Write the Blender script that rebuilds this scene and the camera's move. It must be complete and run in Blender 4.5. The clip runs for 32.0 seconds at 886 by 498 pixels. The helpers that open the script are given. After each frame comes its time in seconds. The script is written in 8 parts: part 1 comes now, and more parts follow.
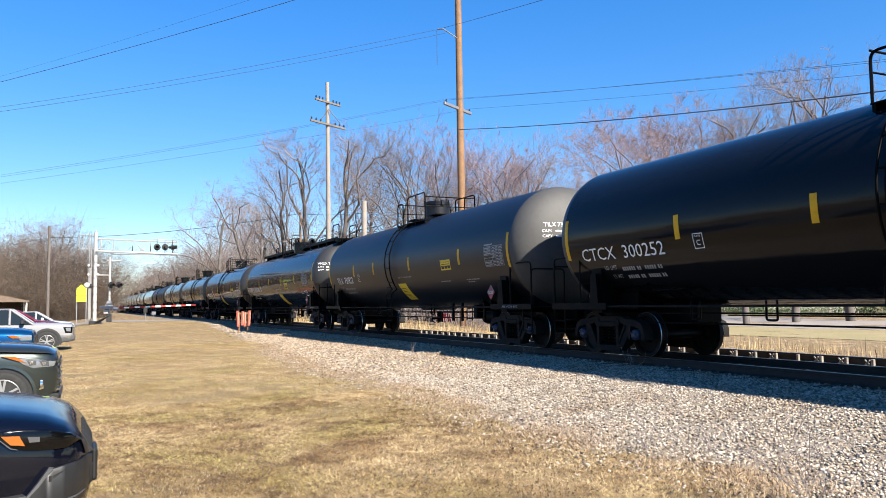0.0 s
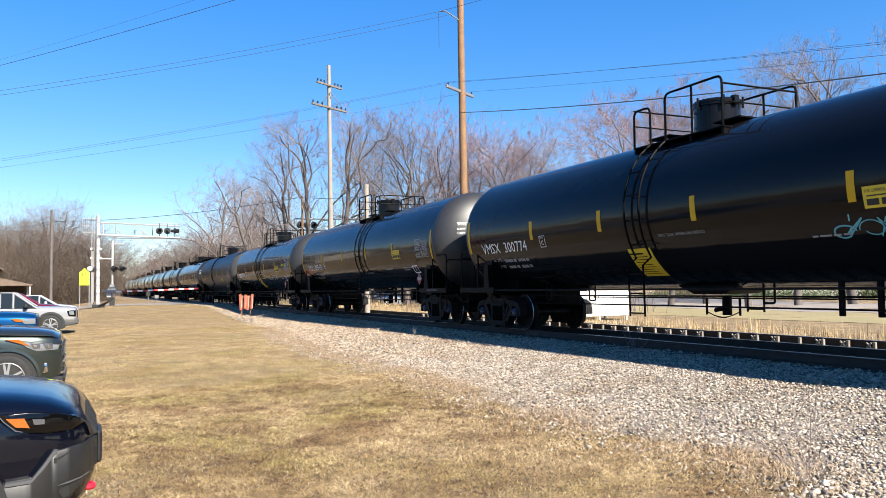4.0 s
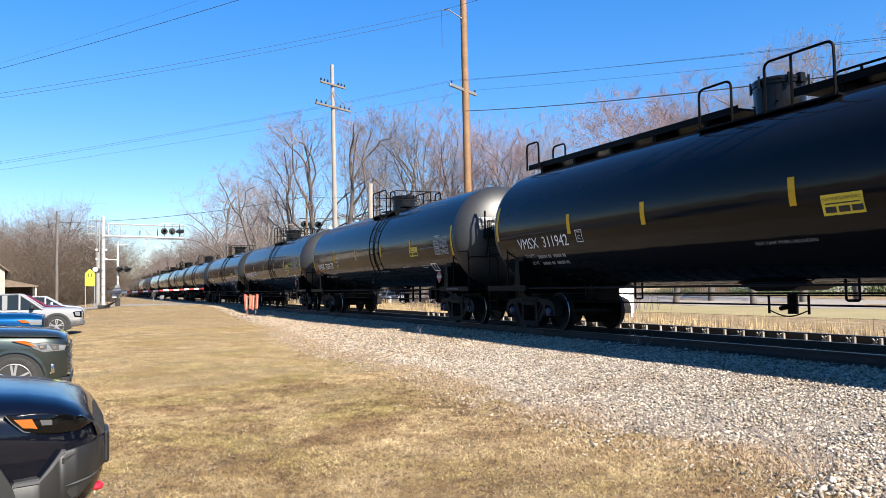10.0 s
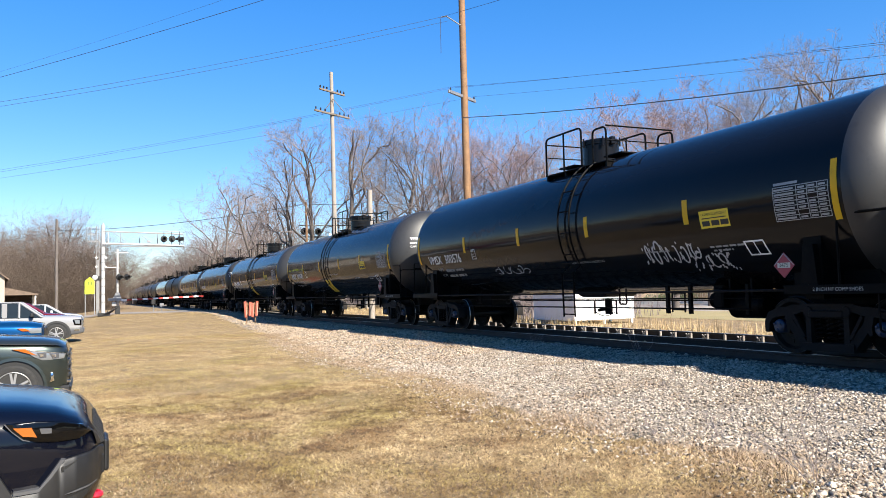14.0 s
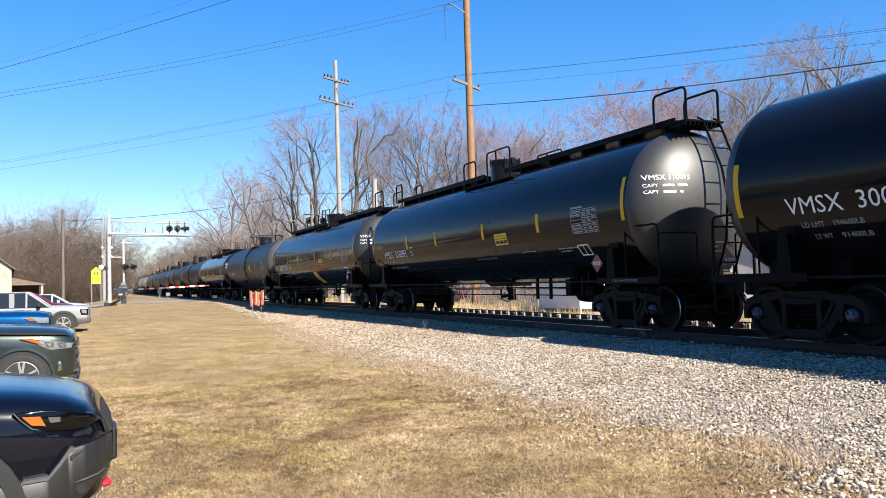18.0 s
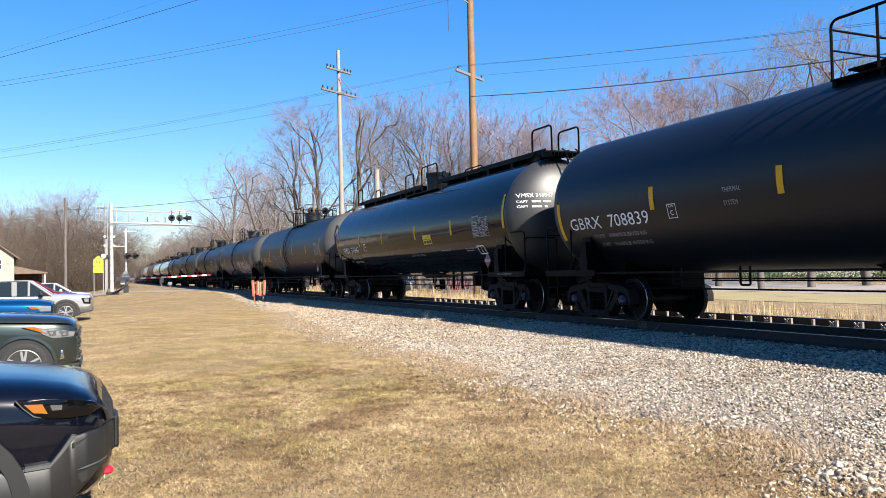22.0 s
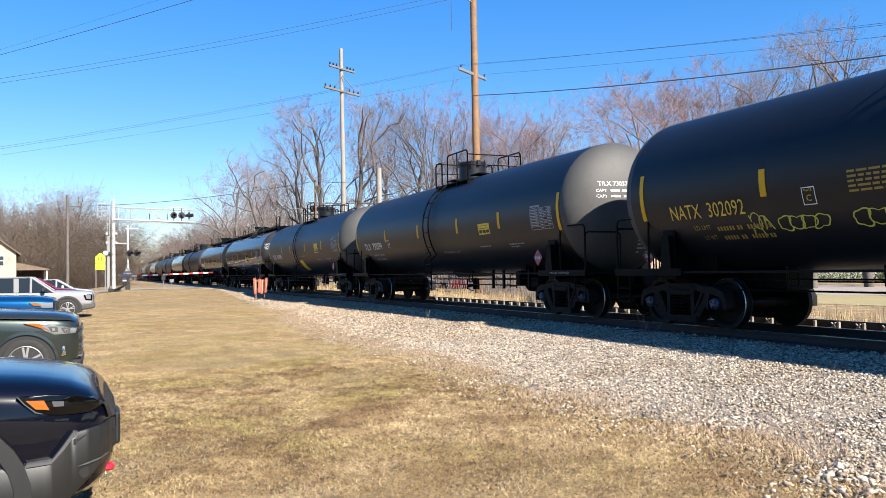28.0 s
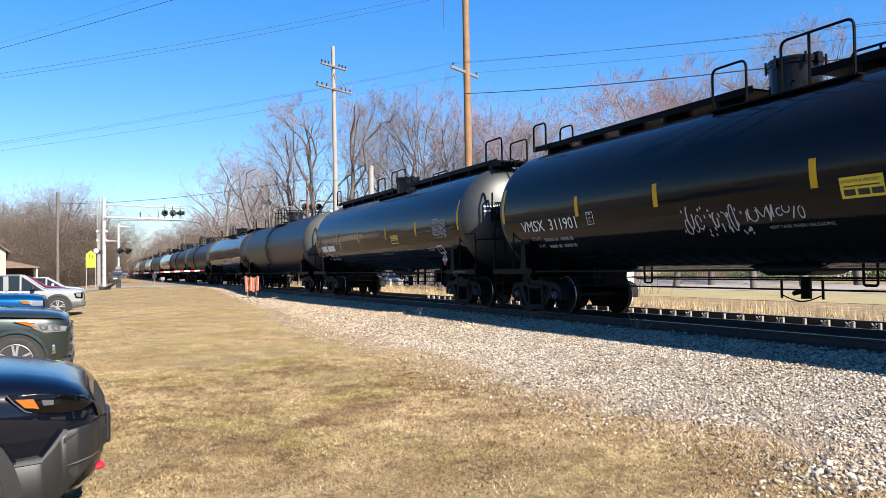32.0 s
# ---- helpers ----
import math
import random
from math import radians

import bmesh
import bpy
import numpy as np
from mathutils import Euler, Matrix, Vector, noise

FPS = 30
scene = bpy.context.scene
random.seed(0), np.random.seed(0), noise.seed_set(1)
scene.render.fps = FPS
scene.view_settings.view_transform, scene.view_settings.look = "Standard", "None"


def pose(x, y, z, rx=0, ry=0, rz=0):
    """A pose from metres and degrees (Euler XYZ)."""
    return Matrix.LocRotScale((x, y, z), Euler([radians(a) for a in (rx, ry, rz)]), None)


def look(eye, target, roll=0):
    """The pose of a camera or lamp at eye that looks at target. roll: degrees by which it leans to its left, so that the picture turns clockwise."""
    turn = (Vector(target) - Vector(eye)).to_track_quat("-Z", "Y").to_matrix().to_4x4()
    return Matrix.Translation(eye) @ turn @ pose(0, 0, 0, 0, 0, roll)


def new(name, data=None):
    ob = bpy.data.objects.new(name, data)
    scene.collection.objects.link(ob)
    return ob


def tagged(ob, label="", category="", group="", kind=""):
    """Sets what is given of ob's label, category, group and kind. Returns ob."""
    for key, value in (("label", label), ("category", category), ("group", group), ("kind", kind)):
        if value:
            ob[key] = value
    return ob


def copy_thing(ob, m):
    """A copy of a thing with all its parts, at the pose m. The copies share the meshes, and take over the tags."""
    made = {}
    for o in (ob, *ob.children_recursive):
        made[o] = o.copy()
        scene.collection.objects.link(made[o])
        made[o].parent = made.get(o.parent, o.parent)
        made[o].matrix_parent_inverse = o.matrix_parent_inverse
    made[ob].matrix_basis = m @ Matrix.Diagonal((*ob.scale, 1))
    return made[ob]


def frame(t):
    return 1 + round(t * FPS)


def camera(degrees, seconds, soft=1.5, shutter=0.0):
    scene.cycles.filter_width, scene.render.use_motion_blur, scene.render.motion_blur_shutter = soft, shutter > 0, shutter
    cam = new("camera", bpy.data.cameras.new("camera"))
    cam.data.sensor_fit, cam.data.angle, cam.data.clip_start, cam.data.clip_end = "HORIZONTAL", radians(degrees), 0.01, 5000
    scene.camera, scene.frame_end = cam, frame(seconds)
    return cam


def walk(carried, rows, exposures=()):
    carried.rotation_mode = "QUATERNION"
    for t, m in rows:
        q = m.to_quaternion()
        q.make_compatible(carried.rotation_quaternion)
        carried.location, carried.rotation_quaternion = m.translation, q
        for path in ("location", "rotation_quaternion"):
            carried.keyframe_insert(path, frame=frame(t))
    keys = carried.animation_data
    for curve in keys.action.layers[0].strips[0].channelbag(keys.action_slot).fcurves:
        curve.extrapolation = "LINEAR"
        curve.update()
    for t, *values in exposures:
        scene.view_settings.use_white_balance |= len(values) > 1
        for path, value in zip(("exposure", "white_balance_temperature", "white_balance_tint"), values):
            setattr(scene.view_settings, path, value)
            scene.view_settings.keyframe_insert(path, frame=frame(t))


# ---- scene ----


# World: X runs along the track (the train rolls towards +X), Y away from the viewer, z = 0 at the rail heads.
EYE = 1.13          # the eye above the rails
TRACK_Y = 11.25     # centre line of the track
LAWN = -0.5         # the lawn below the rails
SPEED = 12.378      # metres a second

# ---- camera: seconds, heading from -X towards +Y, tilt, lean (degrees), drift of the eye (metres) ----
PATH = [
    (0, 25.089, 4.071, -0.757, -0.014, 0.004, -0.001), (0.5, 25.056, 3.808, -0.688, -0.015, 0.005, -0.001), (1, 25.061, 3.585, -0.630, -0.017, 0.006, -0.002),
    (1.5, 25.094, 3.414, -0.653, -0.018, 0.006, -0.002), (2, 25.100, 3.323, -0.662, -0.017, 0.006, -0.002), (2.5, 25.095, 3.226, -0.719, -0.016, 0.005, -0.002),
    (3, 25.040, 3.109, -0.799, -0.015, 0.005, -0.002), (3.5, 24.965, 2.965, -0.809, -0.015, 0.005, -0.003), (5.5, 24.918, 2.707, -0.738, -0.018, 0.001, -0.004),
    (6, 24.935, 2.800, -0.765, -0.017, 0.001, -0.004), (6.5, 24.942, 2.894, -0.833, -0.015, 0.001, -0.004), (7, 24.951, 2.928, -0.931, -0.013, 0.001, -0.004),
    (7.5, 24.934, 2.946, -0.953, -0.011, 0.002, -0.004), (8, 24.886, 2.948, -0.983, -0.010, 0.002, -0.004), (8.5, 24.813, 2.954, -0.963, -0.009, 0.002, -0.004),
    (9, 24.714, 2.919, -0.985, -0.010, 0.002, -0.004), (9.5, 24.653, 2.854, -1.062, -0.011, 0.001, -0.004), (10, 24.592, 2.757, -1.146, -0.012, 0.000, -0.003),
    (10.5, 24.534, 2.709, -1.186, -0.013, -0.000, -0.003), (11, 24.456, 2.716, -1.275, -0.013, -0.000, -0.003), (11.5, 24.417, 2.828, -1.302, -0.011, 0.000, -0.002),
    (12, 24.418, 2.985, -1.363, -0.008, 0.001, -0.002), (12.5, 24.465, 3.109, -1.385, -0.005, 0.002, -0.001), (13, 24.551, 3.231, -1.386, -0.002, 0.002, -0.001),
    (13.5, 24.615, 3.237, -1.404, -0.002, 0.002, -0.001), (14, 24.616, 3.224, -1.397, -0.002, 0.002, -0.001), (14.5, 24.573, 3.113, -1.382, -0.004, 0.001, -0.001),
    (16.5, 24.423, 2.792, -1.499, -0.007, -0.004, -0.004), (17, 24.344, 2.681, -1.516, -0.007, -0.004, -0.003), (17.5, 24.272, 2.574, -1.541, -0.007, -0.003, -0.003),
    (18, 24.226, 2.395, -1.580, -0.009, -0.001, -0.003), (18.5, 24.205, 2.254, -1.481, -0.010, 0.000, -0.004), (19, 24.229, 2.116, -1.445, -0.012, 0.002, -0.005),
    (19.5, 24.225, 1.970, -1.360, -0.014, 0.004, -0.005), (20, 24.205, 1.889, -1.365, -0.013, 0.004, -0.006), (20.5, 24.179, 1.839, -1.314, -0.012, 0.004, -0.005),
    (21, 24.170, 1.797, -1.307, -0.011, 0.003, -0.005), (21.5, 24.123, 1.781, -1.245, -0.011, 0.002, -0.004), (22, 24.065, 1.729, -1.251, -0.010, 0.002, -0.005),
    (22.5, 24.035, 1.669, -1.205, -0.011, 0.001, -0.005), (23, 23.999, 1.622, -1.184, -0.011, 0.000, -0.005), (23.5, 23.999, 1.585, -1.174, -0.010, -0.000, -0.005),
    (24, 23.998, 1.544, -1.176, -0.010, -0.000, -0.005), (24.5, 24.009, 1.544, -1.089, -0.010, -0.000, -0.005), (25, 24.009, 1.568, -1.082, -0.010, 0.000, -0.006),
    (25.5, 24.002, 1.616, -1.018, -0.009, 0.000, -0.006), (27.5, 23.937, 1.677, -0.939, -0.012, -0.000, -0.006), (28, 23.937, 1.650, -0.910, -0.011, -0.000, -0.006),
    (28.5, 23.938, 1.617, -0.951, -0.011, -0.001, -0.005), (29, 23.974, 1.593, -0.982, -0.010, -0.000, -0.005), (29.5, 24.082, 1.539, -1.041, -0.010, 0.000, -0.004),
    (30, 24.223, 1.496, -1.035, -0.009, 0.002, -0.004), (30.5, 24.354, 1.449, -1.053, -0.009, 0.003, -0.004), (31, 24.458, 1.414, -1.044, -0.008, 0.003, -0.004),
    (31.5, 24.514, 1.387, -1.073, -0.008, 0.002, -0.004), (32, 24.524, 1.497, -0.876, -0.007, 0.002, -0.004),
]


def eye_pose(yaw, pitch, roll, dx, dy, dz):
    a, b = radians(yaw), radians(pitch)
    eye = Vector((dx, dy, EYE + dz))
    way = Vector((-math.cos(a) * math.cos(b), math.sin(a) * math.cos(b), math.sin(b)))
    return look(eye, eye + way, roll)


cam = camera(59.67, 32.0, soft=0.5)
walk(cam, [(r[0], eye_pose(*r[1:])) for r in PATH], exposures=[(0, 1.68), (32, 1.68)])

# ---- daylight: clear late-winter sky, sun from beyond the track ----
SUN_ELEV, SUN_TURN = 38.4, 16.5      # height; from +X towards +Y
world = bpy.data.worlds.new("sky")
scene.world = world
world.use_nodes = True
wn = world.node_tree
sky = wn.nodes.new("ShaderNodeTexSky")
sky.sky_type = "NISHITA"
sky.sun_disc = False
sky.sun_elevation = radians(SUN_ELEV)
sky.sun_rotation = radians(90 - SUN_TURN)
sky.altitude = 200
sky.air_density, sky.dust_density, sky.ozone_density = 1.0, 0.0, 5.0
sat = wn.nodes.new("ShaderNodeHueSaturation")
sat.inputs["Saturation"].default_value = 1.6
sat.inputs["Hue"].default_value = 0.513
gam = wn.nodes.new("ShaderNodeGamma")
gam.inputs["Gamma"].default_value = 0.67
wn.links.new(sky.outputs[0], gam.inputs["Color"])
wn.links.new(gam.outputs[0], sat.inputs["Color"])
wn.links.new(sat.outputs[0], wn.nodes["Background"].inputs[0])
wn.nodes["Background"].inputs[1].default_value = 0.113
sun_data = bpy.data.lights.new("sun", "SUN")
sun_data.energy, sun_data.angle, sun_data.color = 5.0, radians(0.53), (1.0, 0.925, 0.8)
sun = new("sun", sun_data)
_a, _e = radians(SUN_TURN), radians(SUN_ELEV)
sun.matrix_world = look((60 * math.cos(_e) * math.cos(_a), 60 * math.cos(_e) * math.sin(_a), 60 * math.sin(_e)), (0, 0, 0))


# ---- materials ----
def material(name, color, rough=0.6, metal=0.0, spots=(), bump=0.0, bump_scale=40.0, coat=0.0, spec=0.5, vary=0.0, alpha=1.0):
    """Principled material. spots: (scale, detail, low, high, colour) layers mixed in by noise, in metres."""
    m = bpy.data.materials.new(name)
    m.use_nodes = True
    nt = m.node_tree
    b = nt.nodes["Principled BSDF"]
    b.inputs["Base Color"].default_value = (*color, 1)
    b.inputs["Roughness"].default_value = rough
    b.inputs["Metallic"].default_value = metal
    b.inputs["Coat Weight"].default_value = coat
    b.inputs["Coat Roughness"].default_value = 0.07 if "paint" in name and "black" in name else 0.05
    b.inputs["Coat IOR"].default_value = 1.3 if "black" in name else 1.5
    b.inputs["Specular IOR Level"].default_value = spec
    co = nt.nodes.new("ShaderNodeTexCoord")
    last = None
    for scale, detail, low, high, tint in spots:
        n = nt.nodes.new("ShaderNodeTexNoise")
        n.inputs["Scale"].default_value, n.inputs["Detail"].default_value = scale, detail
        n.inputs["Roughness"].default_value = 0.62
        nt.links.new(co.outputs["Object"], n.inputs["Vector"])
        r = nt.nodes.new("ShaderNodeValToRGB")
        r.color_ramp.elements[0].position, r.color_ramp.elements[1].position = low, high
        nt.links.new(n.outputs["Fac"], r.inputs["Fac"])
        mix = nt.nodes.new("ShaderNodeMix")
        mix.data_type = "RGBA"
        nt.links.new(r.outputs["Color"], mix.inputs["Factor"])
        if last is None:
            mix.inputs["A"].default_value = (*color, 1)
        else:
            nt.links.new(last, mix.inputs["A"])
        mix.inputs["B"].default_value = (*tint, 1)
        last = mix.outputs["Result"]
    if vary:
        info = nt.nodes.new("ShaderNodeObjectInfo")
        hsv = nt.nodes.new("ShaderNodeHueSaturation")
        rng = nt.nodes.new("ShaderNodeMapRange")
        rng.inputs["To Min"].default_value, rng.inputs["To Max"].default_value = 1 - vary, 1 + vary
        nt.links.new(info.outputs["Random"], rng.inputs["Value"])
        nt.links.new(rng.outputs["Result"], hsv.inputs["Value"])
        if last is None:
            hsv.inputs["Color"].default_value = (*color, 1)
        else:
            nt.links.new(last, hsv.inputs["Color"])
        last = hsv.outputs["Color"]
    if last is not None:
        nt.links.new(last, b.inputs["Base Color"])
    if bump:
        n = nt.nodes.new("ShaderNodeTexNoise")
        n.inputs["Scale"].default_value, n.inputs["Detail"].default_value = bump_scale, 4
        nt.links.new(co.outputs["Object"], n.inputs["Vector"])
        k = nt.nodes.new("ShaderNodeBump")
        k.inputs["Strength"].default_value, k.inputs["Distance"].default_value = bump, 0.02
        nt.links.new(n.outputs["Fac"], k.inputs["Height"])
        nt.links.new(k.outputs["Normal"], b.inputs["Normal"])
    if coat and "black" in name:      # dents and waves of the shell show in its gloss
        n = nt.nodes.new("ShaderNodeTexNoise")
        n.inputs["Scale"].default_value, n.inputs["Detail"].default_value = 1.1, 2
        nt.links.new(co.outputs["Object"], n.inputs["Vector"])
        k = nt.nodes.new("ShaderNodeBump")
        k.inputs["Strength"].default_value, k.inputs["Distance"].default_value = 0.4, 0.03
        nt.links.new(n.outputs["Fac"], k.inputs["Height"])
        nt.links.new(k.outputs["Normal"], b.inputs["Coat Normal"])
    return m


def island_vary(m, low, high, second=None, patches=()):
    """Varies a joined stuff material piece by piece."""
    nt = m.node_tree
    b = nt.nodes["Principled BSDF"]
    geo = nt.nodes.new("ShaderNodeNewGeometry")
    ramp = nt.nodes.new("ShaderNodeValToRGB")
    ramp.color_ramp.elements[0].color, ramp.color_ramp.elements[1].color = (*low, 1), (*high, 1)
    if second:
        e = ramp.color_ramp.elements.new(0.5)
        e.color = (*second, 1)
    nt.links.new(geo.outputs["Random Per Island"], ramp.inputs["Fac"])
    last = ramp.outputs["Color"]
    co = nt.nodes.new("ShaderNodeTexCoord") if patches else None
    for scale, lo, hi, tint in patches:      # slow drifts of tone over the ground
        n = nt.nodes.new("ShaderNodeTexNoise")
        n.inputs["Scale"].default_value, n.inputs["Detail"].default_value = scale, 4
        nt.links.new(co.outputs["Object"], n.inputs["Vector"])
        rr = nt.nodes.new("ShaderNodeValToRGB")
        rr.color_ramp.elements[0].position, rr.color_ramp.elements[1].position = lo, hi
        nt.links.new(n.outputs["Fac"], rr.inputs["Fac"])
        mix = nt.nodes.new("ShaderNodeMix")
        mix.data_type, mix.blend_type = "RGBA", "MULTIPLY"
        nt.links.new(rr.outputs["Color"], mix.inputs["Factor"])
        nt.links.new(last, mix.inputs["A"])
        mix.inputs["B"].default_value = (*tint, 1)
        last = mix.outputs["Result"]
    nt.links.new(last, b.inputs["Base Color"])
    return m


M = dict(
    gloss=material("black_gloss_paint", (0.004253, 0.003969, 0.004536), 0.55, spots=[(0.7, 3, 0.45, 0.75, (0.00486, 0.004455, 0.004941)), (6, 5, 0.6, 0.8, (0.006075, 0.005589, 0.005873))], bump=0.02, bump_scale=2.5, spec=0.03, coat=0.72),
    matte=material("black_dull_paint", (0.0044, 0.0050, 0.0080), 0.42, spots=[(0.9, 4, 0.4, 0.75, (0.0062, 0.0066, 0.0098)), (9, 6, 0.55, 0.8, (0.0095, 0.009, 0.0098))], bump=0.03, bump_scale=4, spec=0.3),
    gloss_end=material("grey_gloss_black_paint", (0.021, 0.0212, 0.022), 0.46, spots=[(1.2, 4, 0.4, 0.75, (0.019, 0.019, 0.0192)), (7, 5, 0.55, 0.75, (0.012, 0.012, 0.012))], bump=0.02, bump_scale=2.5, spec=0.5, coat=0.0),
    matte_end=material("grey_dull_black_paint", (0.03864, 0.03787, 0.03671), 0.66, spots=[(1.2, 4, 0.4, 0.75, (0.0483, 0.04714, 0.04521)), (10, 5, 0.5, 0.8, (0.03284, 0.03207, 0.03091))], bump=0.03, bump_scale=4, spec=0.5),
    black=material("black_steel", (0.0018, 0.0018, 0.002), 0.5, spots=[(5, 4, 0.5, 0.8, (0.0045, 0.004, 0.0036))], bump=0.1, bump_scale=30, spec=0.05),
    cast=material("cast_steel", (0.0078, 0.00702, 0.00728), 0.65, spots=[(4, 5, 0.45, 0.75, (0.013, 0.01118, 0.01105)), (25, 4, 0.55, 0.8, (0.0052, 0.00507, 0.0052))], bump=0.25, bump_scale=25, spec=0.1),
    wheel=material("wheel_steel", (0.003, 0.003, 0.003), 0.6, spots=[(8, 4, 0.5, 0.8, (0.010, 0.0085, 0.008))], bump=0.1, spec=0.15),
    tread=material("polished_tread", (0.45, 0.43, 0.41), 0.35, metal=1.0, spots=[(20, 4, 0.5, 0.8, (0.08, 0.07, 0.06))]),
    cap=material("blue_bearing_cap", (0.014, 0.028, 0.07), 0.5, spots=[(30, 3, 0.4, 0.7, (0.02, 0.02, 0.02))]),
    yellow=material("yellow_reflective", (0.6, 0.33, 0.006), 0.5, spots=[(8, 4, 0.5, 0.8, (0.46, 0.25, 0.01))], spec=0.25),
    faded=material("faded_reflective", (0.45, 0.43, 0.36), 0.5, spots=[(8, 4, 0.5, 0.8, (0.3, 0.28, 0.2))]),
    panel=material("yellow_panel", (0.66, 0.47, 0.02), 0.5, spots=[(5, 4, 0.5, 0.8, (0.5, 0.36, 0.03))]),
    white=material("white_lettering", (0.72, 0.72, 0.72), 0.6),
    dim=material("dim_lettering", (0.26, 0.26, 0.26), 0.7),
    gold_dim=material("faint_yellow_lettering", (0.26, 0.17, 0.03), 0.6),
    gold=material("yellow_lettering", (0.6, 0.4, 0.05), 0.6),
    red=material("placard_red", (0.24, 0.02, 0.035), 0.5),
    ink=material("black_ink", (0.01, 0.01, 0.01), 0.6),
    rust=material("rusty_rail", (0.014, 0.0095, 0.008), 0.75, spots=[(3, 5, 0.4, 0.7, (0.025, 0.015, 0.011)), (40, 3, 0.5, 0.8, (0.008, 0.006, 0.006))], bump=0.2),
    shine=material("rail_head", (0.3, 0.29, 0.28), 0.35, metal=1.0, spots=[(3, 4, 0.5, 0.8, (0.3, 0.28, 0.26))]),
    tie=material("creosoted_tie", (0.025, 0.02, 0.017), 0.85, spots=[(6, 5, 0.4, 0.7, (0.05, 0.04, 0.034))], bump=0.5, bump_scale=18, vary=0.3),
)


# ---- mesh helpers ----
class Geo:
    """Collects vertices and faces of one mesh."""

    def __init__(self):
        self.v, self.f, self.m = [], [], []

    def add(self, v, f, mat=0):
        o = len(self.v)
        self.v += [tuple(p) for p in v]
        self.f += [tuple(i + o for i in q) for q in f]
        self.m += [mat] * len(f)
        return self

    def box(self, x0, x1, y0, y1, z0, z1, c=0.0, mat=0, m=None):
        """A box, with chamfered edges where c is given, placed by the matrix m."""
        if c <= 0:
            v = [(x, y, z) for z in (z0, z1) for y in (y0, y1) for x in (x0, x1)]
            f = [(0, 2, 3, 1), (4, 5, 7, 6), (0, 1, 5, 4), (2, 6, 7, 3), (0, 4, 6, 2), (1, 3, 7, 5)]
        else:
            lo, hi = (x0, y0, z0), (x1, y1, z1)
            v, at = [], {}
            for sx in (0, 1):
                for sy in (0, 1):
                    for sz in (0, 1):
                        s = (sx, sy, sz)
                        for ax in range(3):
                            p = [(hi if s[k] else lo)[k] + (0 if k == ax else (-c if s[k] else c)) for k in range(3)]
                            at[s, ax] = len(v)
                            v.append(p)
            f = []
            for ax in range(3):
                a, b = [k for k in range(3) if k != ax]
                for side in (0, 1):
                    q = []
                    for ia, ib in ((0, 0), (1, 0), (1, 1), (0, 1)):
                        s = [0, 0, 0]
                        s[ax], s[a], s[b] = side, ia, ib
                        q.append(at[tuple(s), ax])
                    f.append(q)
                for ia in (0, 1):
                    for ib in (0, 1):
                        s0, s1 = [0, 0, 0], [0, 0, 0]
                        s0[ax], s1[ax] = 0, 1
                        s0[a] = s1[a] = ia
                        s0[b] = s1[b] = ib
                        f.append((at[tuple(s0), a], at[tuple(s1), a], at[tuple(s1), b], at[tuple(s0), b]))
            for sx in (0, 1):
                for sy in (0, 1):
                    for sz in (0, 1):
                        f.append(tuple(at[(sx, sy, sz), k] for k in range(3)))
        if m is not None:
            v = [m @ Vector(p) for p in v]
        return self.add(v, f, mat)

    def tube(self, pts, r, seg=8, mat=0, caps=True, r1=None, closed=False):
        """A round bar along a line of points."""
        pts = [Vector(p) for p in pts]
        n = len(pts)
        v, f = [], []
        side = None
        for i, p in enumerate(pts):
            a = pts[(i - 1) % n] if closed else pts[max(i - 1, 0)]
            b = pts[(i + 1) % n] if closed else pts[min(i + 1, n - 1)]
            d = (b - a).normalized() if (b - a).length else Vector((0, 0, 1))
            if side is None:
                side = d.orthogonal().normalized()
            side = (side - d * side.dot(d))
            side = side.normalized() if side.length > 1e-6 else d.orthogonal().normalized()
            up = d.cross(side)
            rad = r if r1 is None else r + (r1 - r) * i / max(n - 1, 1)
            for k in range(seg):
                w = 2 * math.pi * k / seg
                v.append(p + side * (rad * math.cos(w)) + up * (rad * math.sin(w)))
        for i in range(n if closed else n - 1):
            j = (i + 1) % n
            for k in range(seg):
                l = (k + 1) % seg
                f.append((i * seg + k, i * seg + l, j * seg + l, j * seg + k))
        if caps and not closed:
            f.append(tuple(range(seg))[::-1])
            f.append(tuple((n - 1) * seg + k for k in range(seg)))
        return self.add(v, f, mat)

    def spin(self, prof, seg=24, axis="x", at=(0, 0, 0), mats=None, mat=0):
        """Turns a profile of (along, radius) about an axis through at."""
        v, f = [], []
        for a, r in prof:
            for k in range(seg):
                w = 2 * math.pi * k / seg
                c, s = r * math.cos(w), r * math.sin(w)
                p = {"x": (a, c, s), "y": (s, a, c), "z": (c, s, a)}[axis]
                v.append((p[0] + at[0], p[1] + at[1], p[2] + at[2]))
        o = len(self.v)
        self.v += v
        for i in range(len(prof) - 1):
            for k in range(seg):
                l = (k + 1) % seg
                self.f.append((o + i * seg + k, o + i * seg + l, o + (i + 1) * seg + l, o + (i + 1) * seg + k))
                self.m.append(mats[i] if mats else mat)
        for i in (0, len(prof) - 1):
            if prof[i][1] > 1e-4:
                self.f.append(tuple(o + i * seg + k for k in range(seg)))
                self.m.append(mats[min(i, len(prof) - 2)] if mats else mat)
        return self

